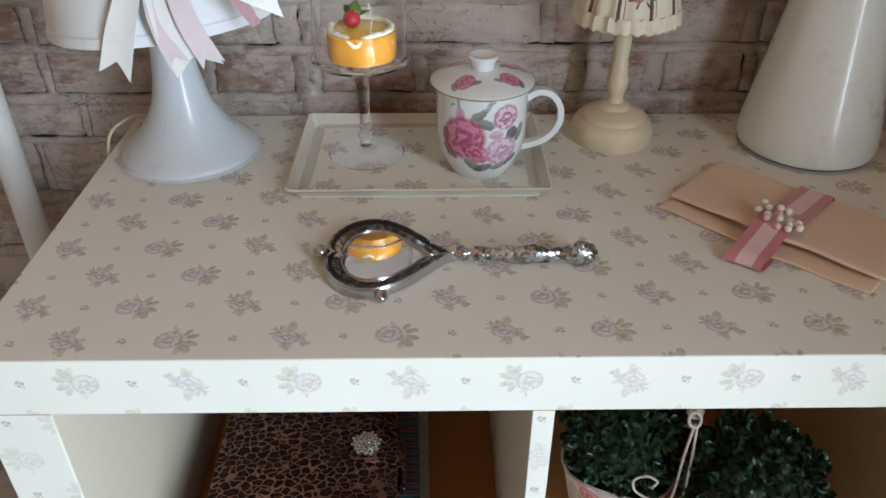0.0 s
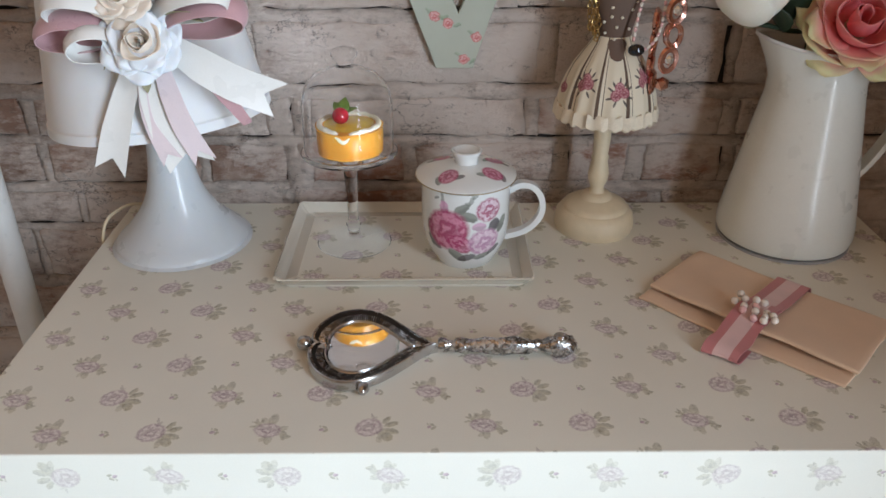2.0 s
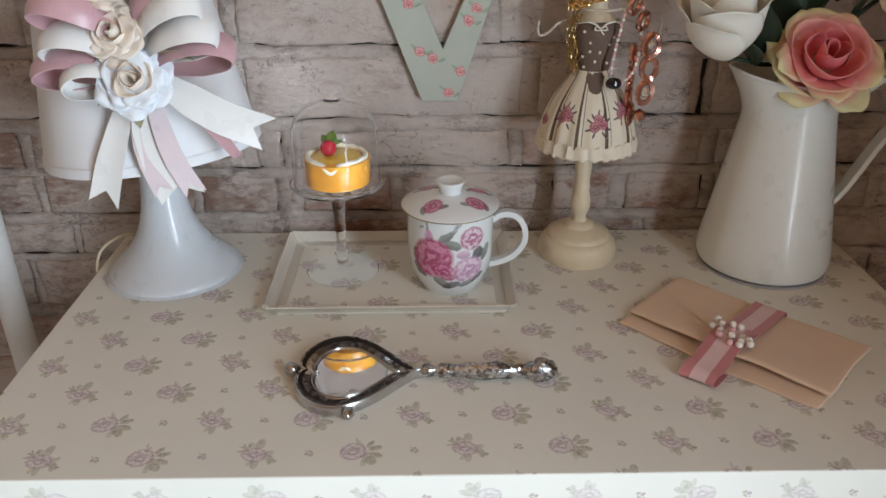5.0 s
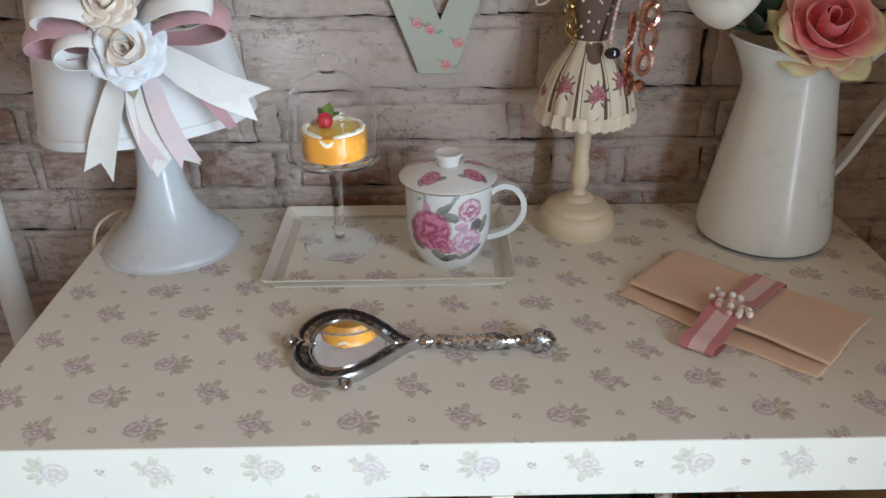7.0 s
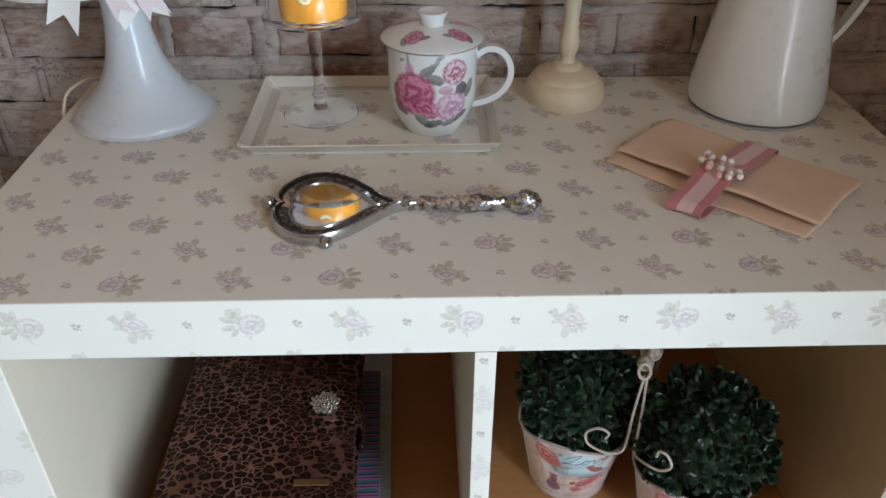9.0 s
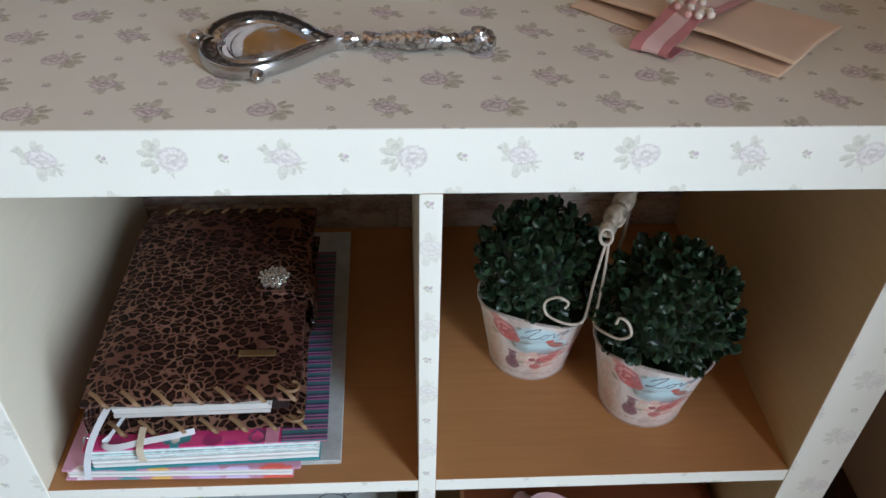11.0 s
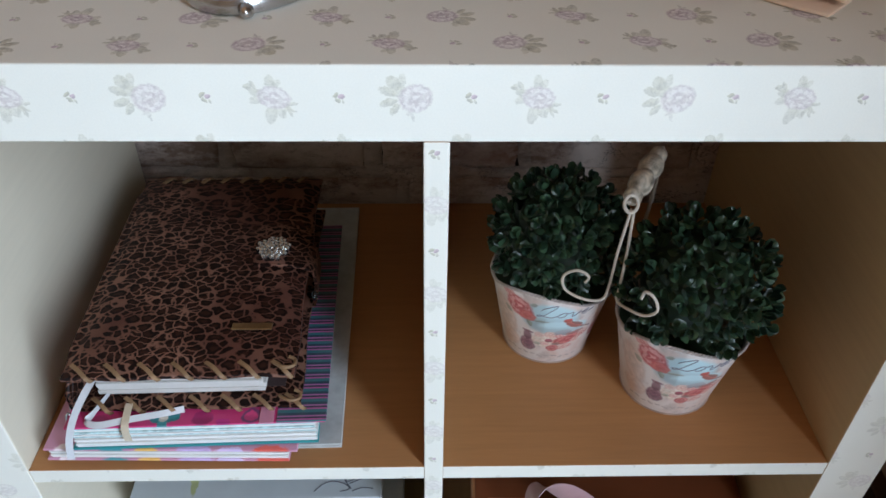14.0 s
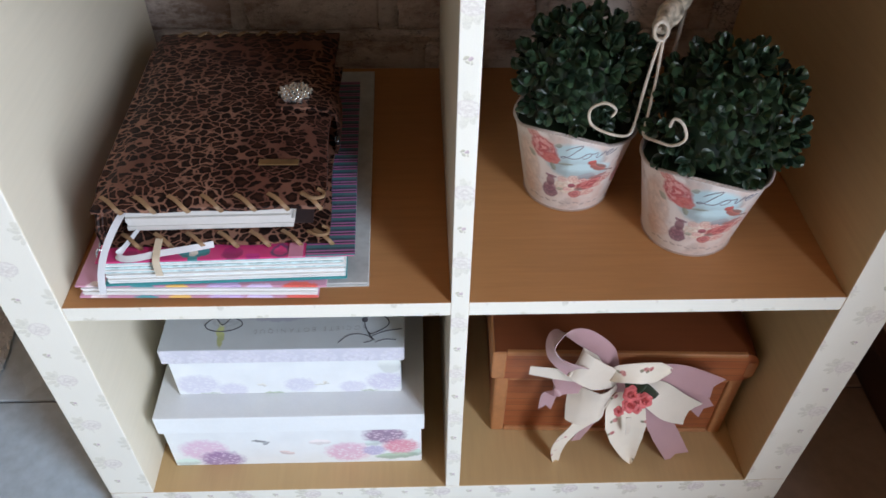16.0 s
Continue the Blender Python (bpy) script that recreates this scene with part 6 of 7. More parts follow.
# the leopard print planner on top
PL = (0.197, 0.161, SH1 + 0.0515)
planner = thing("leopard_planner", "leopard print leather planner with tan whipstitched edges and jewelled clasp", "planner", PL, "stack of books", (0, 0, 1.2))


def padded(x0, x1, y0, y1, z0, z1, puff):
    bm = bmesh.new()
    nx, ny = 14, 18
    top, bot = {}, {}
    for i in range(nx + 1):
        for j in range(ny + 1):
            u, v = i / nx, j / ny
            edge = min(u, 1 - u, v, 1 - v)
            f = min(1, edge / 0.10) ** 0.5
            cr = 1.0
            x, y = x0 + (x1 - x0) * u, y0 + (y1 - y0) * v
            x += 0.0012 * math.sin(v * 14) * (u in (0, 1))
            y += 0.0010 * math.sin(u * 17) * (v in (0, 1))
            zt = z0 + (z1 - z0) * (0.45 + 0.55 * f) + puff * math.sin(math.pi * u) * math.sin(math.pi * v)
            top[i, j] = bm.verts.new((x, y, zt))
            bot[i, j] = bm.verts.new((x, y, z0 + (1 - f) * 0.0006))
    for i in range(nx):
        for j in range(ny):
            bm.faces.new((top[i, j], top[i + 1, j], top[i + 1, j + 1], top[i, j + 1]))
            bm.faces.new((bot[i, j], bot[i, j + 1], bot[i + 1, j + 1], bot[i + 1, j]))
    rim = [(i, 0) for i in range(nx)] + [(nx, j) for j in range(ny)] + [(i, ny) for i in range(nx, 0, -1)] + [(0, j) for j in range(ny, 0, -1)]
    for a, b in zip(rim, rim[1:] + rim[:1]):
        bm.faces.new((top[a], bot[a], bot[b], top[b]))
    return bm


part("back_cover", padded(-0.099, 0.083, -0.138, 0.136, 0.0, 0.0090, 0.0), LEOPARD, planner)
part("front_cover", padded(-0.102, 0.083, -0.140, 0.137, 0.0400, 0.0500, 0.0035), LEOPARD, planner)
part("spine", padded(-0.105, -0.096, -0.138, 0.136, 0.003, 0.046, 0.0), LEOPARD, planner)
for i in range(6):
    part("page_block", box(-0.084 + 0.001 * math.sin(i), 0.054 + 0.0015 * math.sin(i * 1.9), -0.1270 + 0.0012 * math.sin(i * 2.6), 0.128, 0.0095 + i * 0.0048, 0.0141 + i * 0.0048, 0.0003, 1), PAGE_GREY, planner, smooth=False)
part("divider_sheet", box(-0.080, 0.070, -0.122, 0.128, 0.0090, 0.0096), plain("dark_divider", (0.05, 0.03, 0.03), 0.5), planner, smooth=False)
for z, k in ((0.0445, 0), (0.0045, 1)):
    for i in range(7):
        x = -0.088 + i * 0.0265 + 0.006 * k
        part("lacing", ribbon([(x - 0.006, -0.1310, z + 0.0062 * (z > 0.02) + 0.0052 * (z < 0.02)), (x + 0.001, -0.1365, z + 0.0058 * (z > 0.02) + 0.005 * (z < 0.02)), (x + 0.008, -0.1425, z + 0.0020), (x + 0.010, -0.140, z - 0.0045)], 0.0034, (1, 0.35, 0), 0.0012, 5), TAN_LACING, planner)
for i in range(8):
    part("lacing", ribbon([(-0.080 + i * 0.020, 0.124, 0.0495), (-0.074 + i * 0.020, 0.134, 0.0485), (-0.072 + i * 0.020, 0.139, 0.043)], 0.004, (1, -0.3, 0), 0.0012, 5), TAN_LACING, planner)
for z in (0.047, 0.006):
    part("corner_loop", tube([(0.066, -0.1330, z + 0.004), (0.075, -0.1385, z + 0.0042), (0.0825, -0.1360, z + 0.003), (0.0830, -0.1290, z + 0.002), (0.078, -0.1270, z + 0.004)], 0.0015, 6), TAN_LACING, planner)
clasp = part("clasp_strap", ribbon([(0.034, 0.0, 0.0542), (0.054, 0.0, 0.0545), (0.073, -0.0005, 0.0530), (0.0860, -0.001, 0.0470), (0.0890, -0.001, 0.0350), (0.0880, -0.001, 0.0150), (0.084, -0.001, 0.0030)], 0.036, (0, 1, 0), 0.0030, 8), LEOPARD, planner, "leopard print closing strap")
bm = bmesh.new()
rb = random.Random(2)
for i in range(46):
    a, d = i * 2.39996, 0.0152 * math.sqrt(i / 46)
    ball((0.050 + d * math.cos(a), 0.004 + d * math.sin(a), 0.0575 + 0.0022 * (1 - d / 0.0155)), rb.uniform(0.0019, 0.0026), bm, sub=1)
part("jewel_setting", lathe([(0, 0.0), (0.0125, 0.0), (0.0130, 0.0012), (0.010, 0.0026), (0, 0.003)], 20), SILVER_BRIGHT, clasp, at=pose(0.050, 0.004, 0.0552))
part("jewel_cluster", bm, CRYSTAL, clasp, "round cluster of clear rhinestones", smooth=False, kind="stuff")
part("name_plate", box(0.030, 0.0635, -0.0975, -0.0900, 0.0530, 0.0545, 0.0006, 2), plain("brushed_brass", (0.50, 0.36, 0.19), 0.35, 0.9, vary=0.2), planner, "blank brass plate", smooth=False, at=pose(0, 0, 0.0, 0, 0, -1.5))
part("snap", ball((0.0880, -0.028, 0.026), 0.005, scale=(0.6, 1, 1)), BLACK_BEAD, planner)
RIB = plain("white_bookmark_ribbon", (0.56, 0.56, 0.57), 0.5)
part("bookmark", ribbon([(-0.070, -0.106, 0.0375), (-0.082, -0.134, 0.0330), (-0.096, -0.150, 0.0120), (-0.104, -0.158, -0.010), (-0.108, -0.160, -0.032)], 0.0056, (1, 0.2, 0.1), 0.0006, 8), RIB, planner, "white ribbon bookmark")
part("bookmark", ribbon([(-0.070, -0.112, 0.0110), (-0.084, -0.142, 0.0060), (-0.089, -0.150, 0.0030), (-0.078, -0.1535, 0.0025), (-0.055, -0.150, 0.0045), (-0.030, -0.1455, 0.0050), (-0.012, -0.140, 0.0040)], 0.0055, (0.3, 0.6, 0.6), 0.0006, 8), RIB, planner, "white ribbon bookmark")
part("elastic", ribbon([(-0.056, -0.1375, 0.0095), (-0.0565, -0.1470, 0.0070), (-0.057, -0.1565, 0.0010), (-0.0572, -0.1572, -0.0140)], 0.006, (1, 0, 0), 0.0008, 6), plain("pale_elastic", (0.55, 0.46, 0.34), 0.6), planner, "pale tan elastic loop")

# ---- upper right cube: planters ----
duo = thing("double_planter", "pair of rose printed tin pots joined by a wire handle", "planter", (0.564, 0.131, SH1))
PA, PB = Vector((0.5105, 0.161, SH1)), Vector((0.6185, 0.0960, SH1))
DO = Vector((0.564, 0.131, SH1))
POT_PROFILE = [(0, 0.0012), (0.0385, 0.0012), (0.0390, 0.0), (0.0415, 0.0), (0.0422, 0.002), (0.0585, 0.0885), (0.0598, 0.0895), (0.0592, 0.0905), (0.0578, 0.0895), (0.0410, 0.003), (0, 0.003)]


def rim_dip(a, r, z):
    """The rim sinks at the sides and rises in front and behind."""
    c = math.cos(2 * a + 0.08)
    rise = (0.0135 * -c if c < 0 else -0.006 * c) * (z > 0.05)
    return r + rise * 0.184, z + rise


ROPE_TIN = plain("tin_rope_rim", (0.50, 0.42, 0.38), 0.45, vary=0.3, grain=300)
FOOT_TIN = plain("worn_tin_foot", (0.44, 0.31, 0.25), 0.45, vary=0.25, grain=200)
for c, yaw in ((PA, -21), (PB, -21.5)):
    pot = part("pot", lathe(POT_PROFILE, 64, rim_dip), POT, duo, "tapered tin pot with faded rose print", at=Matrix.Translation(c - DO) @ pose(0, 0, 0, 0, 0, yaw))
    for strand in range(2):
        rope = []
        for i in range(440):
            a = 2 * math.pi * i / 440
            rr_, zz = rim_dip(a, 0.0592, 0.0905)
            w = 55 * a + math.pi * strand
            rr_ += 0.0008 * math.cos(w)
            rope.append((rr_ * math.cos(a), rr_ * math.sin(a), zz + 0.0008 * math.sin(w)))
        part("rope_rim", tube(rope, 0.0009, 5, True, 1), ROPE_TIN, pot, "twisted rim")
    part("foot_ring", tube([(0.0420 * math.cos(a), 0.0420 * math.sin(a), 0.0012) for a in (2 * math.pi * i / 48 for i in range(48))], 0.0012, 6, True, 1), FOOT_TIN, pot)
    part("soil", lathe([(0, 0.078), (0.055, 0.078), (0.055, 0.074)], 24), LEAF_DARK, pot)
    pen = smooth_path([(x, y, 0) for x, y in ((-0.02, 0.62), (0.06, 0.80), (0.30, 1.02), (0.46, 1.08), (0.47, 0.92), (0.36, 0.60), (0.22, 0.20), (0.05, 0.02), (-0.08, 0.10), (0.06, 0.16), (0.30, 0.05), (0.55, 0.02), (0.72, 0.16), (0.86, 0.40), (0.97, 0.42), (0.84, 0.38), (0.74, 0.18), (0.84, 0.02), (1.0, 0.08), (1.06, 0.30), (0.97, 0.42), (1.12, 0.36), (1.24, 0.42),
                                              (1.31, 0.34), (1.32, 0.10), (1.39, 0.02), (1.52, 0.22), (1.58, 0.42), (1.64, 0.34), (1.72, 0.18), (1.86, 0.24), (1.94, 0.36), (1.86, 0.44), (1.75, 0.32), (1.73, 0.12), (1.85, 0.02), (2.02, 0.14), (2.18, 0.32))], 4)
    line = []
    for p in pen:
        u, h = (p.x + 0.25 * p.y) * 0.0212 + 0.0005, p.y * 0.0165 + 0.0745 + p.x * 0.0016
        rad = 0.0422 + 0.0163 * h / 0.0885 + 0.0002
        line.append((rad * math.sin(u / 0.052), -rad * math.cos(u / 0.052), h))
    part("script", tube(line, 0.00036, 5, False, 1), plain("grey_script", (0.26, 0.25, 0.29), 0.5), pot, "thin grey script reading Love")
# handle: wire down the front, wooden grip across, wire down the back
part("handle_wire", tube([p - DO for p in (Vector((0.5555, 0.106, 0.6120)), Vector((0.5490, 0.098, 0.5750)), Vector((0.5450, 0.091, 0.5425)), Vector((0.5400, 0.087, 0.5300)), Vector((0.5240, 0.083, 0.5335)), Vector((0.5080, 0.0905, 0.5380)), Vector((0.5050, 0.092, 0.5520)), Vector((0.5150, 0.089, 0.5610)), Vector((0.5250, 0.087, 0.5560)), Vector((0.5230, 0.088, 0.5480)))], 0.0013, 8), WIRE, duo, "cream wire scroll")
part("handle_wire", tube([p - DO for p in (Vector((0.5575, 0.105, 0.6120)), Vector((0.5560, 0.096, 0.5750)), Vector((0.5525, 0.086, 0.5460)), Vector((0.5500, 0.078, 0.5364)), Vector((0.5567, 0.060, 0.5425)), Vector((0.5660, 0.050, 0.5460)), Vector((0.5728, 0.0450, 0.5560)), Vector((0.5685, 0.046, 0.5690)), Vector((0.5617, 0.050, 0.5720)), Vector((0.5604, 0.052, 0.5630)))], 0.0013, 8), WIRE, duo, "cream wire scroll")
g0, g1 = Vector((0.5555, 0.113, 0.616)) - DO, Vector((0.5965, 0.183, 0.618)) - DO
axis = (g1 - g0)
part("grip", lathe([(0, 0.0), (0.0055, 0.0), (0.0075, 0.003), (0.0078, 0.008), (0.0055, 0.011), (0.0060, 0.014), (0.0098, 0.021), (0.0105, 0.028), (0.0088, 0.036), (0.0072, 0.040), (0.0088, 0.044), (0.0105, 0.052), (0.0098, 0.060), (0.0062, 0.066), (0.0078, 0.070), (0.0075, 0.077), (0.0050, 0.081), (0, 0.0815)], 28),
     plain("worn_cream_wood", (0.46, 0.39, 0.30), 0.5, vary=0.75, grain=160, patches=170), duo, "turned distressed cream wooden grip", at=Matrix.Translation(g0) @ axis.to_track_quat("Z", "Y").to_matrix().to_4x4())
part("handle_wire", tube([g0 - axis * 0.05, g0 + axis * 0.02, g0 + axis * 0.5, g1 + axis * 0.06, g1 + axis * 0.10 + Vector((0, 0, -0.012)), g1 + axis * 0.10 + Vector((0, 0, -0.06)), g1 + axis * 0.05 + Vector((-0.002, 0, -0.10)), g1 + Vector((0.004, -0.004, -0.112))], 0.0018, 8), WIRE, duo, "cream wire handle")
part("wire_loop", tube([g0 + Vector((0.0055 * math.cos(a) - 0.001, -0.007 + 0.003 * math.sin(a), 0.001 + 0.0065 * math.sin(a))) for a in (2 * math.pi * i / 10 for i in range(10))], 0.0016, 8, True), WIRE, duo)


# ---- boxwood balls ----
def boxwood(centre, rad, seed, label):
    ballt = thing("boxwood_ball", label, "plant", (centre.x, centre.y, SH1 + 0.079), "boxwood balls")
    r = random.Random(seed)
    lv, lf = [], []
    mid = Vector((0, 0, 0.046))
    clumps = []
    for i in range(125):
        z = 1 - 2 * (i + 0.5) / 125
        if z < -0.30:
            continue
        a = i * 2.39996
        s = math.sqrt(1 - z * z)
        clumps.append(Vector((s * math.cos(a), s * math.sin(a), z)) + Vector([r.uniform(-0.1, 0.1) for _ in range(3)]))
    for d in clumps:
        d = d.normalized()
        base = mid + Vector((d.x * 0.93, d.y * 0.93, d.z * 0.95)) * rad * r.uniform(0.80, 0.90)
        side = d.cross(Vector((0.3, 0.2, 0.9))).normalized()
        up = side.cross(d)
        for k in range(12):
            a = k * 2.39996 + r.random()
            lay = k // 4
            tilt_ = (0.30, 0.75, 1.15)[min(2, lay)]
            out = (d * math.cos(tilt_) + (side * math.cos(a) + up * math.sin(a)) * math.sin(tilt_)).normalized()
            p = base + d * (0.010 - 0.004 * lay) + out * 0.002
            w = out.cross(d).normalized() if out.cross(d).length > 0.05 else side
            nrm = out.cross(w).normalized()
            ln, hw = r.uniform(0.0088, 0.0128), r.uniform(0.0036, 0.0052)
            i0 = len(lv)
            for f, g, q in ((0.0, 0.0, 0.0), (0.22, -0.50, 0.06), (0.48, -0.95, 0.14), (0.76, -0.92, 0.14), (0.95, -0.48, 0.06), (1.0, 0.0, -0.02), (0.95, 0.48, 0.06), (0.76, 0.92, 0.14), (0.48, 0.95, 0.14), (0.22, 0.50, 0.06), (0.58, 0.0, -0.08)):
                lv.append(p + out * (ln * f) + w * (hw * g) + nrm * (ln * q))
            lf += [(i0 + q, i0 + (q + 1) % 10, i0 + 10) for q in range(10)]
    me = bpy.data.meshes.new("foliage")
    me.from_pydata(lv, [], lf)
    me.materials.append(BOXLEAF)
    for p in me.polygons:
        p.use_smooth = True
    ob = new("foliage", me)
    ob.parent = ballt
    tagged(ob, "small round glossy dark green leaves", kind="stuff")
    part("core", ball(mid, rad * 0.80, scale=(0.92, 0.92, 0.94), sub=3), LEAF_DARK, ballt, "dark inner ball")
    part("stalk", lathe([(0, -0.004), (0.006, -0.004), (0.006, 0.02), (0, 0.02)], 10), LEAF_DARK, ballt)
    return ballt


def box_leaf():
    m, nt, b = begin("boxwood_leaf", 0.33)
    geo = nt.nodes.new("ShaderNodeNewGeometry")
    c = coords(nt)
    col = mix_(nt, geo.outputs["Random Per Island"], (0.003, 0.010, 0.005), (0.044, 0.088, 0.040))
    col = mix_(nt, ramp_(nt, noise_(nt, c, 30, 2), 0.45, 0.7, 0, 0.6), col, (0.024, 0.055, 0.036))
    link(nt, col, b.inputs["Base Color"])
    return m


BOXLEAF = box_leaf()
boxwood(PA, 0.0580, 3, "round artificial boxwood ball in the rear tin pot")
boxwood(PB + Vector((0.002, -0.002, 0)), 0.0635, 11, "round artificial boxwood ball in the front tin pot")

# ---- lower left cube: two keepsake boxes ----


def hydrangea(x, z, r, c1, c2):
    return [(x, z, r * 1.25, r * 0.92, 0, c1, 0.85, c2, 1)]


LOWER = hydrangea(-0.106, 0.034, 0.024, (0.76, 0.52, 0.68), (0.84, 0.72, 0.80)) + hydrangea(-0.089, 0.012, 0.022, (0.30, 0.16, 0.36), (0.66, 0.52, 0.68)) + [(-0.130, 0.008, 0.016, 0.008, 0, (0.55, 0.74, 0.68), 0.7)]
LOWER += hydrangea(0.060, 0.024, 0.023, (0.76, 0.46, 0.60), (0.84, 0.72, 0.80)) + hydrangea(0.090, 0.026, 0.012, (0.46, 0.44, 0.66), (0.66, 0.64, 0.80)) + hydrangea(0.103, 0.058, 0.021, (0.24, 0.12, 0.24), (0.62, 0.46, 0.58))
LOWER += [(0.116, 0.014, 0.026, 0.007, 5, (0.30, 0.46, 0.32), 0.75), (0.138, 0.020, 0.010, 0.007, 0, (0.42, 0.60, 0.52), 0.7), (0.088, 0.042, 0.010, 0.006, 0, (0.55, 0.68, 0.66), 0.6)] + hydrangea(0.121, 0.034, 0.018, (0.76, 0.24, 0.34), (0.82, 0.52, 0.58))
LOWER += [(-0.041, 0.050, 0.0085, 0.0024, -10, (0.16, 0.17, 0.18), 0.85), (-0.033, 0.046, 0.0055, 0.0030, 35, (0.28, 0.30, 0.32), 0.8), (-0.012, 0.025, 0.0095, 0.0042, -20, (0.66, 0.50, 0.48), 0.7), (0.028, 0.046, 0.013, 0.006, 0, (0.82, 0.74, 0.73), 0.6)]
PALE, PALE2 = (0.66, 0.66, 0.77), (0.76, 0.77, 0.84)
UPPER = hydrangea(-0.100, 0.018, 0.021, PALE, PALE2) + hydrangea(-0.063, 0.008, 0.014, PALE, PALE2) + hydrangea(0.012, 0.015, 0.015, PALE, PALE2) + hydrangea(0.070, 0.010, 0.013, PALE, PALE2) + hydrangea(0.107, 0.019, 0.019, (0.63, 0.61, 0.74), PALE2)
UPPER += [(-0.018, 0.0015, 0.011, 0.0018, -4, (0.36, 0.46, 0.30), 0.8), (-0.090, 0.002, 0.012, 0.0016, 0, (0.42, 0.48, 0.40), 0.6), (0.088, 0.003, 0.010, 0.0016, 0, (0.40, 0.46, 0.36), 0.7), (0.036, 0.016, 0.009, 0.0016, 8, (0.62, 0.62, 0.54), 0.7), (-0.030, 0.016, 0.006, 0.0022, -15, (0.68, 0.66, 0.58), 0.6), (0.040, 0.019, 0.003, 0.0022, 40, (0.66, 0.63, 0.54), 0.6),
          (0.113, 0.050, 0.014, 0.016, 0, (0.70, 0.74, 0.68), 0.5)]
LIDS = [(-0.122 + i * 0.0405, 0.068, 0.0190, 0.0150, 0, (0.78, 0.78, 0.84), 0.7, (0.70, 0.69, 0.78)) for i in range(7)]
TOPM = [(-0.066, 0.017, 0.0042, 0.018, 6, (0.46, 0.50, 0.16), 0.8), (-0.064, 0.036, 0.016, 0.009, 0, (0.36, 0.39, 0.43), 0.5, (0.55, 0.57, 0.62)), (-0.006, 0.042, 0.034, 0.009, 0, (0.42, 0.40, 0.56), 0.55)]


def keepsake(name, label, at, w, d, h, lid_h, lap, body_mat, lid_mat, top_mat):
    k = thing(name, label, "box", at, "keepsake boxes")
    part("body", box(-w / 2, w / 2, 0, d, 0, h - 0.004, 0.0012), body_mat, k, smooth=False)
    bm = box(-w / 2 - lap, w / 2 + lap, -lap, d + lap, h - lid_h, h, 0.0012)
    bm.normal_update()
    for f in bm.faces:
        f.material_index = 1 if f.normal.z > 0.9 else 0
    part("lid", bm, [lid_mat, top_mat], k, "lift-off lid", smooth=False)
    return k


CARD_WHITE = (0.84, 0.88, 0.885)
keepsake("keepsake_box", "larger white card box printed with pink and purple hydrangeas", (0.2145, 0.034, BT), 0.290, 0.300, 0.104, 0.030, 0.0035, flat_print("hydrangea_print", CARD_WHITE, LOWER, 0, 2), plain("white_card", CARD_WHITE, 0.55, vary=0.03), plain("pale_grey_card", (0.66, 0.685, 0.70), 0.5, vary=0.04))
small_box = keepsake("keepsake_box", "smaller lilac hydrangea card box standing on the larger box", (0.2140, 0.062, BT + 0.104), 0.248, 0.220, 0.084, 0.022, 0.0045, flat_print("lilac_hydrangea_print", CARD_WHITE, UPPER, 0, 2), flat_print("lilac_lid_print", (0.64, 0.64, 0.72), LIDS, 0, 2), flat_print("lid_top_print", (0.50, 0.545, 0.58), TOPM, 0, 1))
# pen flourishes and lettering on the lid's top, reading towards the back
INK = plain("dark_grey_ink", (0.08, 0.08, 0.10), 0.6)
LIDZ = 0.084
for pts in ([(0.085, 0.041), (0.093, 0.047), (0.101, 0.048), (0.110, 0.042), (0.112, 0.034), (0.104, 0.026), (0.093, 0.021), (0.088, 0.028), (0.086, 0.038)], [(0.059, 0.009), (0.068, 0.018), (0.078, 0.021), (0.090, 0.018), (0.095, 0.012), (0.086, 0.009)], [(0.095, 0.018), (0.108, 0.024), (0.126, 0.027)], [(0.098, 0.009), (0.108, 0.013), (0.120, 0.012)], [(0.090, 0.022), (0.097, 0.012)],
            [(-0.085, 0.036), (-0.078, 0.044), (-0.064, 0.047), (-0.050, 0.043), (-0.045, 0.036), (-0.054, 0.029), (-0.068, 0.027), (-0.080, 0.030), (-0.085, 0.036)], [(-0.074, 0.046), (-0.066, 0.036), (-0.058, 0.046)]):
    part("pen_line", tube([(x, y - 0.006, LIDZ + 0.0003) for x, y in pts], 0.0006, 5), INK, small_box, "dark pen flourish")
part("ink_blot", ball((0.086, 0.0345, LIDZ), 0.0034, scale=(1, 1.1, 0.15)), INK, small_box)
cv = bpy.data.curves.new("lettering", "FONT")
cv.body, cv.size, cv.extrude, cv.align_x, cv.space_character, cv.offset = "SOCIETE BOTANIQUE", 0.0084, 0.0001, "CENTER", 1.55, -0.0002
tmp = new("lettering_tmp", cv)
tme = bpy.data.meshes.new_from_object(tmp)
bpy.data.objects.remove(tmp)
tme.materials.append(plain("grey_lettering", (0.33, 0.34, 0.36), 0.6))
ob = new("lettering", tme)
ob.parent, ob.matrix_basis = small_box, pose(0.028, 0.0245, LIDZ + 0.0004, 0, 0, 182)
tagged(ob, "small grey capitals printed upside down")

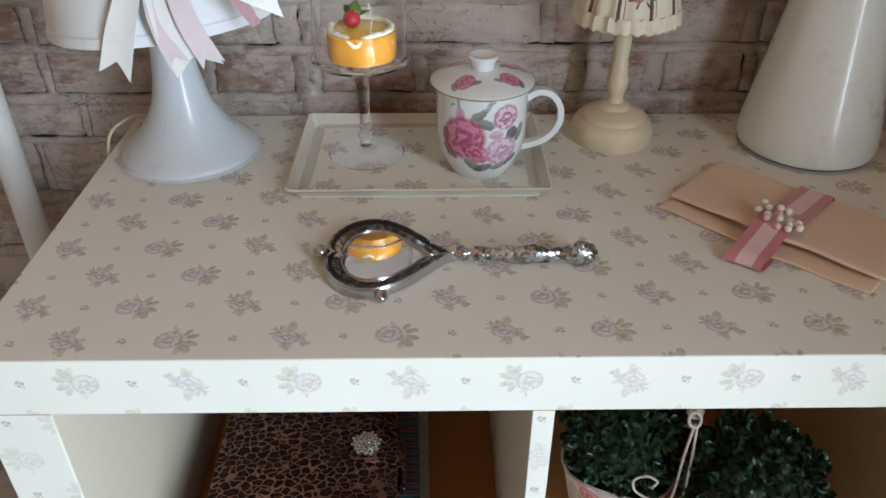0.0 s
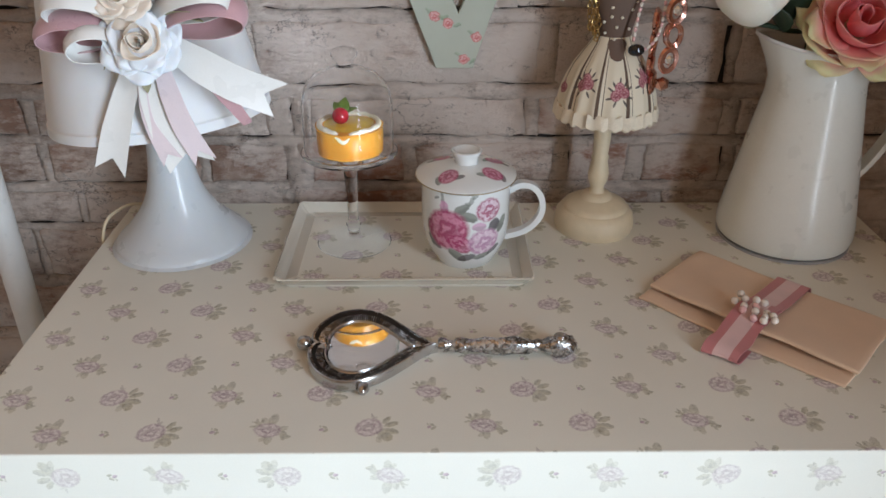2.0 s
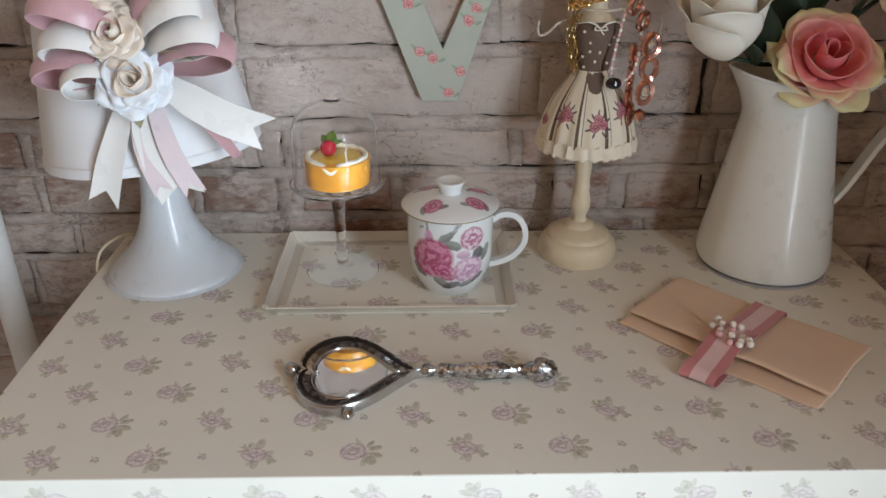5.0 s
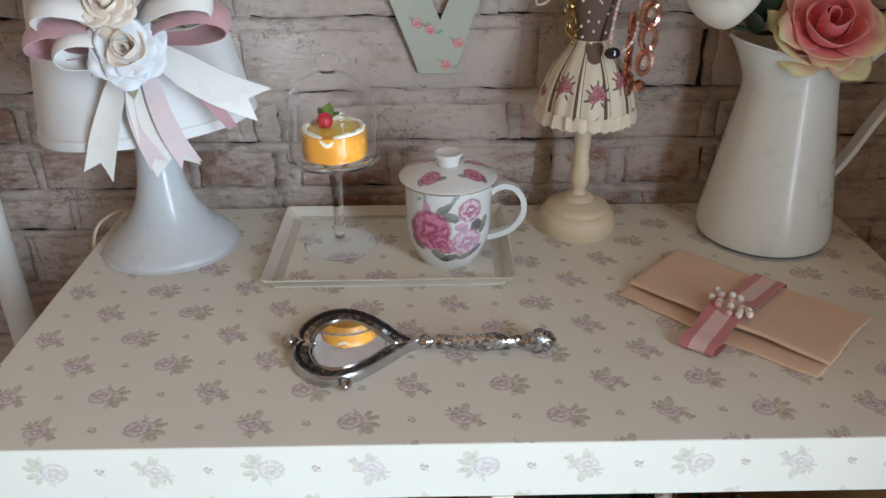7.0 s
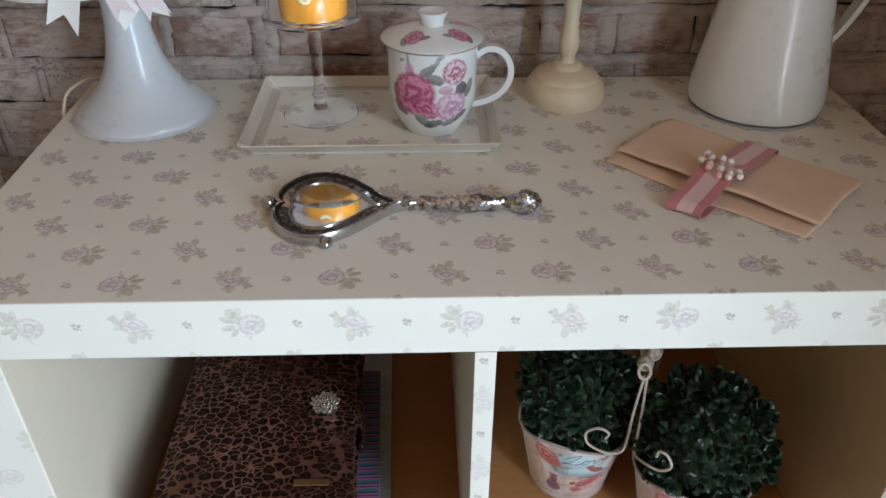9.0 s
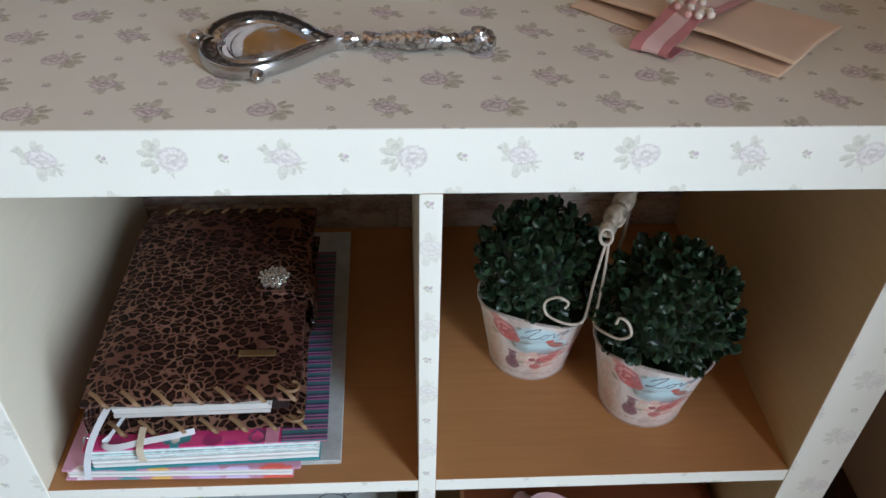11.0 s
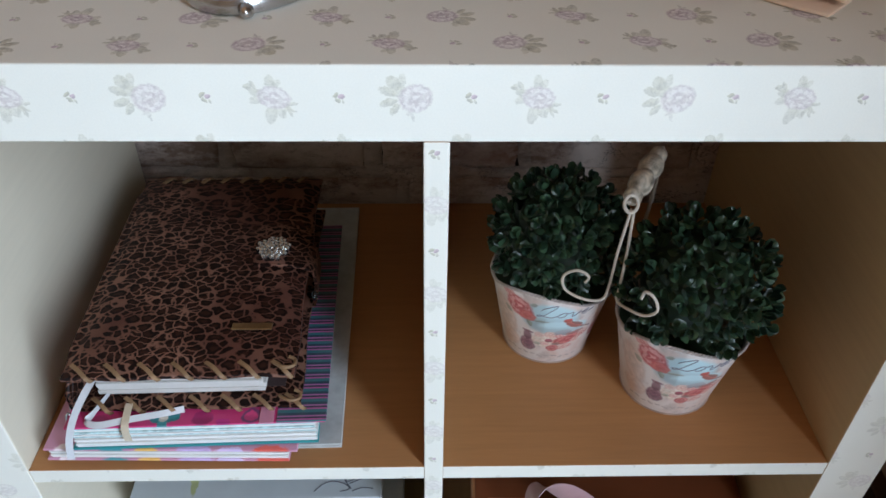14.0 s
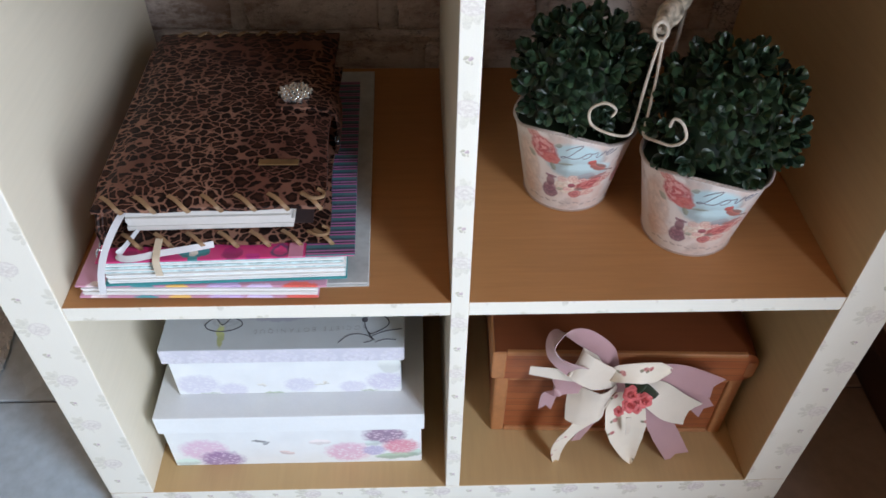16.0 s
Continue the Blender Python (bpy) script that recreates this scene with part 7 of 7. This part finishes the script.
# ---- lower right cube: bamboo chest with a bow ----
def bamboo():
    m, nt, b = begin("bamboo_slats", 0.42)
    c = coords(nt)
    x, y, z = axes(nt, c)
    grain = noise_(nt, vec_(nt, "MULTIPLY", c, (9, 40, 70)), 2.0, 4, 0.55)
    slat = math_(nt, "FRACT", math_(nt, "MULTIPLY", z, 1 / 0.0125))
    gap = math_(nt, "MULTIPLY", math_(nt, "LESS_THAN", slat, 0.07), 0.7)
    col = mix_(nt, ramp_(nt, grain, 0.3, 0.7), (0.27, 0.068, 0.021), (0.37, 0.108, 0.034))
    link(nt, mix_(nt, gap, col, (0.10, 0.04, 0.02)), b.inputs["Base Color"])
    bump(nt, b, grain, 0.2, 0.0006)
    return m


BAMBOO = bamboo()
BAMBOO_TOP = birch("dark_bamboo_top", (0.19, 0.052, 0.018), 0, 0.7)
CO = (0.581, 0.0675, BT)
chest = thing("bamboo_chest", "reddish bamboo chest with rounded lid, standing in lower cube", "chest", CO, turn=(0, 0, -2.0))
part("body", box(-0.135, 0.145, 0.006, 0.240, 0.0, 0.114, 0.003), BAMBOO, chest, smooth=False)
for x0, x1 in ((-0.137, -0.121), (0.131, 0.147)):
    part("corner_post", box(x0, x1, 0.002, 0.030, 0.0, 0.114, 0.003), BAMBOO_EDGE, chest, smooth=False)
for z0, z1 in ((0.0, 0.007), (0.104, 0.1135)):
    part("rail", box(-0.121, 0.131, 0.002, 0.014, z0, z1, 0.002), BAMBOO_EDGE, chest, smooth=False)
bm = box(-0.141, 0.151, -0.003, 0.250, 0.115, 0.1635, 0.0)
bm.edges.ensure_lookup_table()
for right, off in ((True, 0.017), (False, 0.003)):
    ends = [e for e in bm.edges if abs(e.verts[0].co.y - e.verts[1].co.y) > 0.1 and (e.verts[0].co.x > 0) == right]
    bmesh.ops.bevel(bm, geom=ends, offset=off, segments=6, profile=0.5, affect="EDGES")
bm.normal_update()
for f in bm.faces:
    f.material_index = 1 if f.normal.z > 0.5 else 0
lid_ob = part("lid", bm, [BAMBOO, BAMBOO_TOP], chest, "rounded bamboo lid")
part("lid_end", box(-0.1425, -0.127, -0.0045, 0.2515, 0.1165, 0.1625, 0.002), BAMBOO_EDGE, lid_ob, smooth=False)
part("lid_end", box(0.139, 0.1525, -0.0050, 0.2515, 0.121, 0.149, 0.005), BAMBOO_EDGE, lid_ob)
part("lid_strip", box(-0.127, 0.136, -0.0045, 0.0005, 0.1575, 0.1640, 0.0012), BAMBOO_EDGE, lid_ob, smooth=False)



def rosebud_ribbon():
    """Cream ribbon with small scattered rosebuds and a few olive leaves."""
    m, nt, b = begin("rose_print_ribbon", 0.5)
    c = coords(nt)
    flat_c = vec_(nt, "MULTIPLY", c, (1, 0.3, 1))
    bud = ramp_(nt, math_(nt, "ADD", voronoi_(nt, flat_c, 62), math_(nt, "MULTIPLY", noise_(nt, c, 500, 2), 0.12)), 0.27, 0.21)
    leaf = ramp_(nt, math_(nt, "ADD", voronoi_(nt, vec_(nt, "ADD", flat_c, (0.0042, 0, 0.0016)), 62), math_(nt, "MULTIPLY", noise_(nt, c, 500, 2), 0.12)), 0.22, 0.17)
    col = mix_(nt, ramp_(nt, noise_(nt, c, 40, 2), 0.3, 0.7), (0.76, 0.68, 0.56), (0.82, 0.74, 0.62))
    col = mix_(nt, leaf, col, (0.24, 0.20, 0.12))
    link(nt, mix_(nt, bud, col, mix_(nt, ramp_(nt, noise_(nt, c, 420, 2), 0.4, 0.6), (0.38, 0.09, 0.09), (0.60, 0.28, 0.24))), b.inputs["Base Color"])
    bump(nt, b, noise_(nt, c, 900, 2), 0.1, 0.0003)
    return m


PRINTED = rosebud_ribbon()
BOW = (0.578, 0.052, 0.226)
cbow = thing("ribbon_bow", "mauve and ivory ribbon bow with coral roses on bamboo chest", "bow", BOW)


def B(*pts):
    return [Vector((x, y, z)) for x, y, z in pts]


SATIN_CREAM = plain("cream_satin_ribbon", (0.70, 0.62, 0.52), 0.34, vary=0.06, grain=900, relief=0.08)
SATIN_MAUVE = plain("mauve_satin_ribbon", (0.46, 0.27, 0.28), 0.32, vary=0.08, grain=900, sheen=0.2)
bow_part(cbow, B((-0.010, -0.008, 0.014), (-0.026, -0.008, 0.056), (-0.052, -0.010, 0.086), (-0.074, -0.012, 0.098), (-0.087, -0.018, 0.088), (-0.080, -0.024, 0.068), (-0.058, -0.026, 0.050), (-0.032, -0.018, 0.030), (-0.008, -0.010, 0.010)), [0.014, 0.024, 0.024, 0.024, 0.026, 0.028, 0.026, 0.018, 0.010], ((0.8, 0.25, 0.45), (0.6, 0.0, 0.6), (0.1, -0.9, 0.4), (0.6, -0.2, 0.7), (0.6, 0.1, 0.8)), SATIN_MAUVE, "loop", cup=0.002, label="mauve satin loop")
bow_part(cbow, B((-0.006, -0.012, 0.012), (-0.028, -0.026, 0.036), (-0.047, -0.028, 0.052), (-0.057, -0.022, 0.057), (-0.054, -0.016, 0.052), (-0.030, -0.012, 0.034), (-0.008, -0.008, 0.010)), [0.016, 0.033, 0.036, 0.036, 0.034, 0.028, 0.016], (0.35, 0.20, 0.9), SATIN_CREAM, "loop", label="ivory satin loop")
bow_part(cbow, B((-0.010, -0.006, 0.006), (-0.045, -0.014, 0.022), (-0.075, -0.014, 0.030), (-0.103, -0.010, 0.032)), [0.010, 0.014, 0.016, 0.012], (0.1, 0.10, 0.98), SATIN_CREAM)
bow_part(cbow, B((-0.010, -0.006, 0.002), (-0.045, -0.013, 0.006), (-0.074, -0.012, 0.000), (-0.080, -0.012, -0.034)), [0.012, 0.020, 0.021, 0.014], ((0.2, 0.2, 0.95), (0.4, 0.2, 0.8), (0.9, 0.0, 0.3)), SATIN_MAUVE, notch=0.008)
bow_part(cbow, B((-0.006, -0.010, -0.002), (-0.024, -0.024, -0.010), (-0.042, -0.024, -0.016), (-0.058, -0.016, -0.020)), [0.024, 0.042, 0.046, 0.040], (0.45, 0.25, 0.85), SATIN_CREAM, cup=0.003)
bow_part(cbow, B((-0.012, -0.012, -0.012), (-0.036, -0.024, -0.044), (-0.054, -0.026, -0.075), (-0.060, -0.024, -0.105), (-0.058, -0.022, -0.136)), [0.014, 0.025, 0.022, 0.016, 0.006], (0.85, 0.2, 0.4), PRINTED, notch=0.004, cup=0.002)
bow_part(cbow, B((-0.008, -0.004, -0.010), (-0.020, -0.010, -0.055), (-0.036, -0.010, -0.108)), [0.012, 0.015, 0.013], (0.9, 0.2, 0.4), SATIN_MAUVE)
bow_part(cbow, B((0.006, -0.012, -0.010), (0.010, -0.026, -0.045), (0.018, -0.030, -0.088), (0.031, -0.028, -0.134)), [0.020, 0.044, 0.046, 0.036, 0.020, 0.001], (0.97, 0.0, 0.2), PRINTED, cup=0.004)
bow_part(cbow, B((0.014, -0.008, 0.000), (0.042, -0.020, -0.040), (0.064, -0.022, -0.082), (0.088, -0.020, -0.130)), [0.014, 0.028, 0.031, 0.029], (0.85, 0.2, 0.45), SATIN_MAUVE, notch=0.010)
bow_part(cbow, B((0.012, -0.010, 0.008), (0.036, -0.022, 0.000), (0.060, -0.024, -0.022), (0.086, -0.018, -0.044)), [0.016, 0.038, 0.040, 0.034], (0.45, 0.25, 0.8), SATIN_CREAM, notch=0.006, cup=0.003)
bow_part(cbow, B((0.012, -0.006, 0.014), (0.050, -0.012, 0.024), (0.080, -0.012, 0.010), (0.106, -0.010, -0.006)), [0.014, 0.026, 0.030, 0.028], (0.3, 0.25, 0.9), SATIN_MAUVE, notch=0.008)
bow_part(cbow, B((0.014, -0.005, 0.008), (0.054, -0.010, 0.004), (0.084, -0.010, -0.022), (0.106, -0.008, -0.052)), [0.012, 0.022, 0.026, 0.022], (0.45, 0.25, 0.8), SATIN_MAUVE, notch=0.008)
bow_part(cbow, B((-0.020, -0.018, 0.028), (-0.010, -0.026, 0.044), (0.010, -0.030, 0.050), (0.028, -0.026, 0.046), (0.046, -0.018, 0.038)), [0.008, 0.020, 0.026, 0.024, 0.004], (0.1, 0.35, 0.92), PRINTED, "loop", cup=0.003, label="rose printed cream loop")
bow_part(cbow, B((0.008, -0.034, -0.024), (0.010, -0.036, -0.042), (0.012, -0.034, -0.058)), [0.006, 0.005, 0.004], (1, 0.1, 0.1), SATIN_CREAM)
part("knot", ball((0, -0.006, 0), 0.012, scale=(1.2, 0.8, 1)), SATIN_MAUVE, cbow)
for p, f, ln in (((0.000, -0.028, 0.016), (0.55, 0.25, 0.75), 0.036), ((0.010, -0.028, 0.014), (0.85, 0.15, -0.15), 0.030)):
    m = Matrix.Translation(p) @ Vector(f).to_track_quat("Z", "Y").to_matrix().to_4x4()
    solid(part("leaf", leaf_bm(m, ln, ln * 0.75), LEAF_DARK, cbow, "dark green fabric leaf"), 0.0006)
for i, (x, z, r) in enumerate(((0.003, 0.020, 0.0092), (0.018, 0.011, 0.0090), (0.005, 0.000, 0.0096), (-0.006, -0.009, 0.0060), (0.014, -0.008, 0.0060))):
    fabric_rose(cbow, (x, -0.034 - 0.002 * (i % 2), z), r, (0.1 * (i - 2), -0.9, 0.6), CORAL, CORAL, 30 + i, "coral_rosebud")

# ---- bricks and floor tiles ----
ROWS = [(1.140, 1.215, (-0.10, 0.10, 0.30, 0.53, 0.75, 0.97)), (1.064, 1.140, (-0.20, 0.02, 0.24, 0.47, 0.70, 0.93)),
        (0.986, 1.064, (-0.265, -0.058, 0.141, 0.405, 0.66, 0.87)), (0.908, 0.986, (-0.27, -0.056, 0.143, 0.448, 0.640, 0.86)),
        (0.857, 0.908, (-0.30, -0.092, 0.145, 0.192, 0.436, 0.646, 0.84)), (0.802, 0.857, (-0.31, -0.088, 0.083, 0.178, 0.194, 0.305, 0.470, 0.552, 0.655, 0.843)),
        (0.754, 0.802, (-0.29, -0.06, 0.17, 0.36, 0.58, 0.79, 0.90)), (0.680, 0.754, (-0.32, -0.119, 0.10, 0.33, 0.55, 0.76, 0.85)),
        (0.604, 0.680, (-0.24, -0.03, 0.19, 0.41, 0.62, 0.84)), (0.525, 0.604, (-0.34, -0.12, 0.08, 0.31, 0.53, 0.74, 0.96)),
        (0.446, 0.525, (-0.27, -0.06, 0.15, 0.327, 0.51, 0.717, 0.93)), (0.370, 0.446, (-0.32, -0.11, 0.11, 0.36, 0.56, 0.78, 1.0)),
        (0.294, 0.370, (-0.25, -0.04, 0.18, 0.40, 0.62, 0.84)), (0.218, 0.294, (-0.33, -0.12, 0.10, 0.32, 0.54, 0.76, 0.97)),
        (0.142, 0.218, (-0.25, -0.03, 0.19, 0.41, 0.63, 0.85)), (0.066, 0.142, (-0.33, -0.11, 0.11, 0.33, 0.55, 0.77, 0.98))]
rnd = random.Random(7)


def brick_mesh(w, h, seed):
    """A worn brick face: uneven outline, rounded edges, lumpy front."""
    r = random.Random(seed)
    k = max(4, int(w / 0.018))
    xs = [0, 0.0035] + [w * i / k for i in range(1, k)] + [w - 0.0035, w]
    zs = [0, 0.003, h * 0.35, h * 0.68, h - 0.003, h]
    nx, nz = len(xs) - 1, len(zs) - 1
    g = {}
    verts, faces = [], []
    lean = r.uniform(-0.0012, 0.0012)
    for i, x in enumerate(xs):
        for j, z in enumerate(zs):
            edge = i in (0, nx) or j in (0, nz)
            near = i in (1, nx - 1) or j in (1, nz - 1)
            jit = 0.0022 if edge else 0.0006 if near else 0.004
            y = (-0.0052 - r.random() * 0.001 if edge else -0.0062 - r.random() * 0.0026) + lean * (2 * z / h - 1)
            g[i, j] = len(verts)
            verts.append((x + r.uniform(-jit, jit), y, z + r.uniform(-jit, jit) * (0.6 if near else 1)))
    for i in range(nx):
        for j in range(nz):
            faces.append((g[i, j], g[i + 1, j], g[i + 1, j + 1], g[i, j + 1]))
    rim = [(i, 0) for i in range(nx + 1)] + [(nx, j) for j in range(1, nz + 1)] + [(i, nz) for i in range(nx - 1, -1, -1)] + [(0, j) for j in range(nz - 1, 0, -1)]
    back = {}
    for k in rim:
        v = verts[g[k]]
        back[k] = len(verts)
        verts.append((v[0], 0.004, v[2]))
    for a, b in zip(rim, rim[1:] + rim[:1]):
        faces.append((g[b], g[a], back[a], back[b]))
    me = bpy.data.meshes.new("brick")
    me.from_pydata(verts, [], faces)
    me.materials.append(BRICK)
    for p in me.polygons[:nx * nz]:
        p.use_smooth = True
    return me


def sway(x, s):
    return math.sin(x * 37 + s) + 0.7 * math.sin(x * 83 + s * 2.3) + 0.5 * math.sin(x * 191 + s * 3.1)


mv, mf = [], []


def bed(pts, along_x):
    """A raised strip of mortar: (a, lo, hi) along its run, lumpy in front."""
    ends = None
    for k, (a, lo, hi) in enumerate(pts):
        i = len(mv)
        d = -0.0060 + 0.0005 * sway(a, lo * 50)
        for c, y in ((lo, 0.002), (lo, d + 0.0004), ((lo + hi) / 2, d), (hi, d + 0.0004), (hi, 0.002)):
            mv.append((a, WALL + y, c) if along_x else (c, WALL + y, a))
        if k:
            mf.extend((i - 5 + q, i + q, i + q + 1, i - 4 + q) for q in range(4))


for k, (z0, z1, xs) in enumerate(ROWS):
    bed_h = rnd.uniform(0.013, 0.018) if z1 - z0 > 0.06 else rnd.uniform(0.009, 0.012)
    run = [-0.40 + 0.004 * i for i in range(351)]
    bed([(x, z0 - 0.0030, z0 + bed_h - 0.0008 + 0.0008 * sway(x * 1.7, k * 5.1) - max(0.0, 0.0006 + 0.0013 * sway(x * 0.45, k * 1.7))) for x in run], True)
    for x0, x1 in zip(xs, xs[1:] + (xs[-1] + 0.21,)):
        if x1 - x0 < 0.03:
            bed([(z, x0 - 0.006, x1 + 0.006) for z in (z0 + (z1 - z0) * q / 12 for q in range(13))], False)
            continue
        gap = rnd.uniform(0.004, 0.012)
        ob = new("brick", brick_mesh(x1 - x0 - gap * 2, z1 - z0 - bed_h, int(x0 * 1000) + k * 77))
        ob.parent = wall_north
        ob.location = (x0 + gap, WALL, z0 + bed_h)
        # lower rows get less wash, for browner bricks and for the shade there
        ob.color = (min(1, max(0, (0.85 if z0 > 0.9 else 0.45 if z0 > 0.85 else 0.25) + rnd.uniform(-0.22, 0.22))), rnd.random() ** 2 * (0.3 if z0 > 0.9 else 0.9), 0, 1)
        s = x0 * 91 + k
        bed([(z, x0 - gap - 0.0010 + 0.0011 * sway(z * 1.6, s), x0 + gap + 0.0008 - 0.0012 * sway(z * 1.7, s + 2)) for z in (z0 + bed_h + (z1 - z0 - bed_h) * q / 12 for q in range(13))], False)
me = bpy.data.meshes.new("mortar")
me.from_pydata(mv, [], mf)
me.materials.append(MORTAR)
for p in me.polygons:
    p.use_smooth = True
mortar = new("mortar", me)
mortar.parent = wall_north
tagged(mortar, "pale smeared mortar", kind="stuff")


# the rest of the wall, out of sight: brickwork in one mesh
bv, bf = [], []
row_z = [(z0, z1) for z0, z1, _ in ROWS] + [(1.215 + 0.076 * i, 1.291 + 0.076 * i) for i in range(16)]
for k, (z0, z1) in enumerate(row_z):
    x = RX0 + 0.02 - 0.11 * (k % 2)
    while x < 0.99:
        w = rnd.uniform(0.19, 0.23)
        left, right = max(x, RX0), min(x + w, 0.998)
        if k < len(ROWS):
            right = min(right, min(ROWS[k][2]) - 0.004)
        if right - left > 0.03:
            src = brick_mesh(right - left - 0.012, z1 - z0 - 0.009, int(x * 977) + k)
            off = len(bv)
            bv += [(v.co.x + left + 0.006, v.co.y + WALL, v.co.z + z0 + 0.006) for v in src.vertices]
            bf += [tuple(i + off for i in p.vertices) for p in src.polygons]
            bpy.data.meshes.remove(src)
        x += w
me = bpy.data.meshes.new("brickwork")
me.from_pydata(bv, [], bf)
me.materials.append(BRICK)
ob = new("brickwork", me)
ob.parent = wall_north
tagged(ob, "whitewashed bricks", kind="stuff")


def tile_mesh(w, d, mat=TILE):
    me = bpy.data.meshes.new("tile")
    tb = box(-w / 2, w / 2, -d / 2, d / 2, -0.01, 0, 0.0015, 1)
    tb.to_mesh(me), tb.free()
    me.materials.append(mat)
    return me


TS = 0.45
cut_d = WALL - 0.004 - 0.1695
full, cut = tile_mesh(TS - 0.003, TS - 0.003), tile_mesh(TS - 0.003, cut_d)
full_dim, cut_dim = tile_mesh(TS - 0.003, TS - 0.003, TILE_DIM), tile_mesh(TS - 0.003, cut_d, TILE_DIM)
for i in range(6):
    x = RX1 - TS / 2 - i * TS
    for j in range(7):
        last = j == 6
        # right-hand column takes the brown copy that stands for dimmer, warmer light
        brown = i == 0
        ob = new("tile", (cut_dim if brown else cut) if last else full_dim if brown else full)
        y = (0.1695 + WALL - 0.004) / 2 if last else 0.168 - TS / 2 - (5 - j) * TS
        ob.parent, ob.location = floor, (x, y, FLOOR)
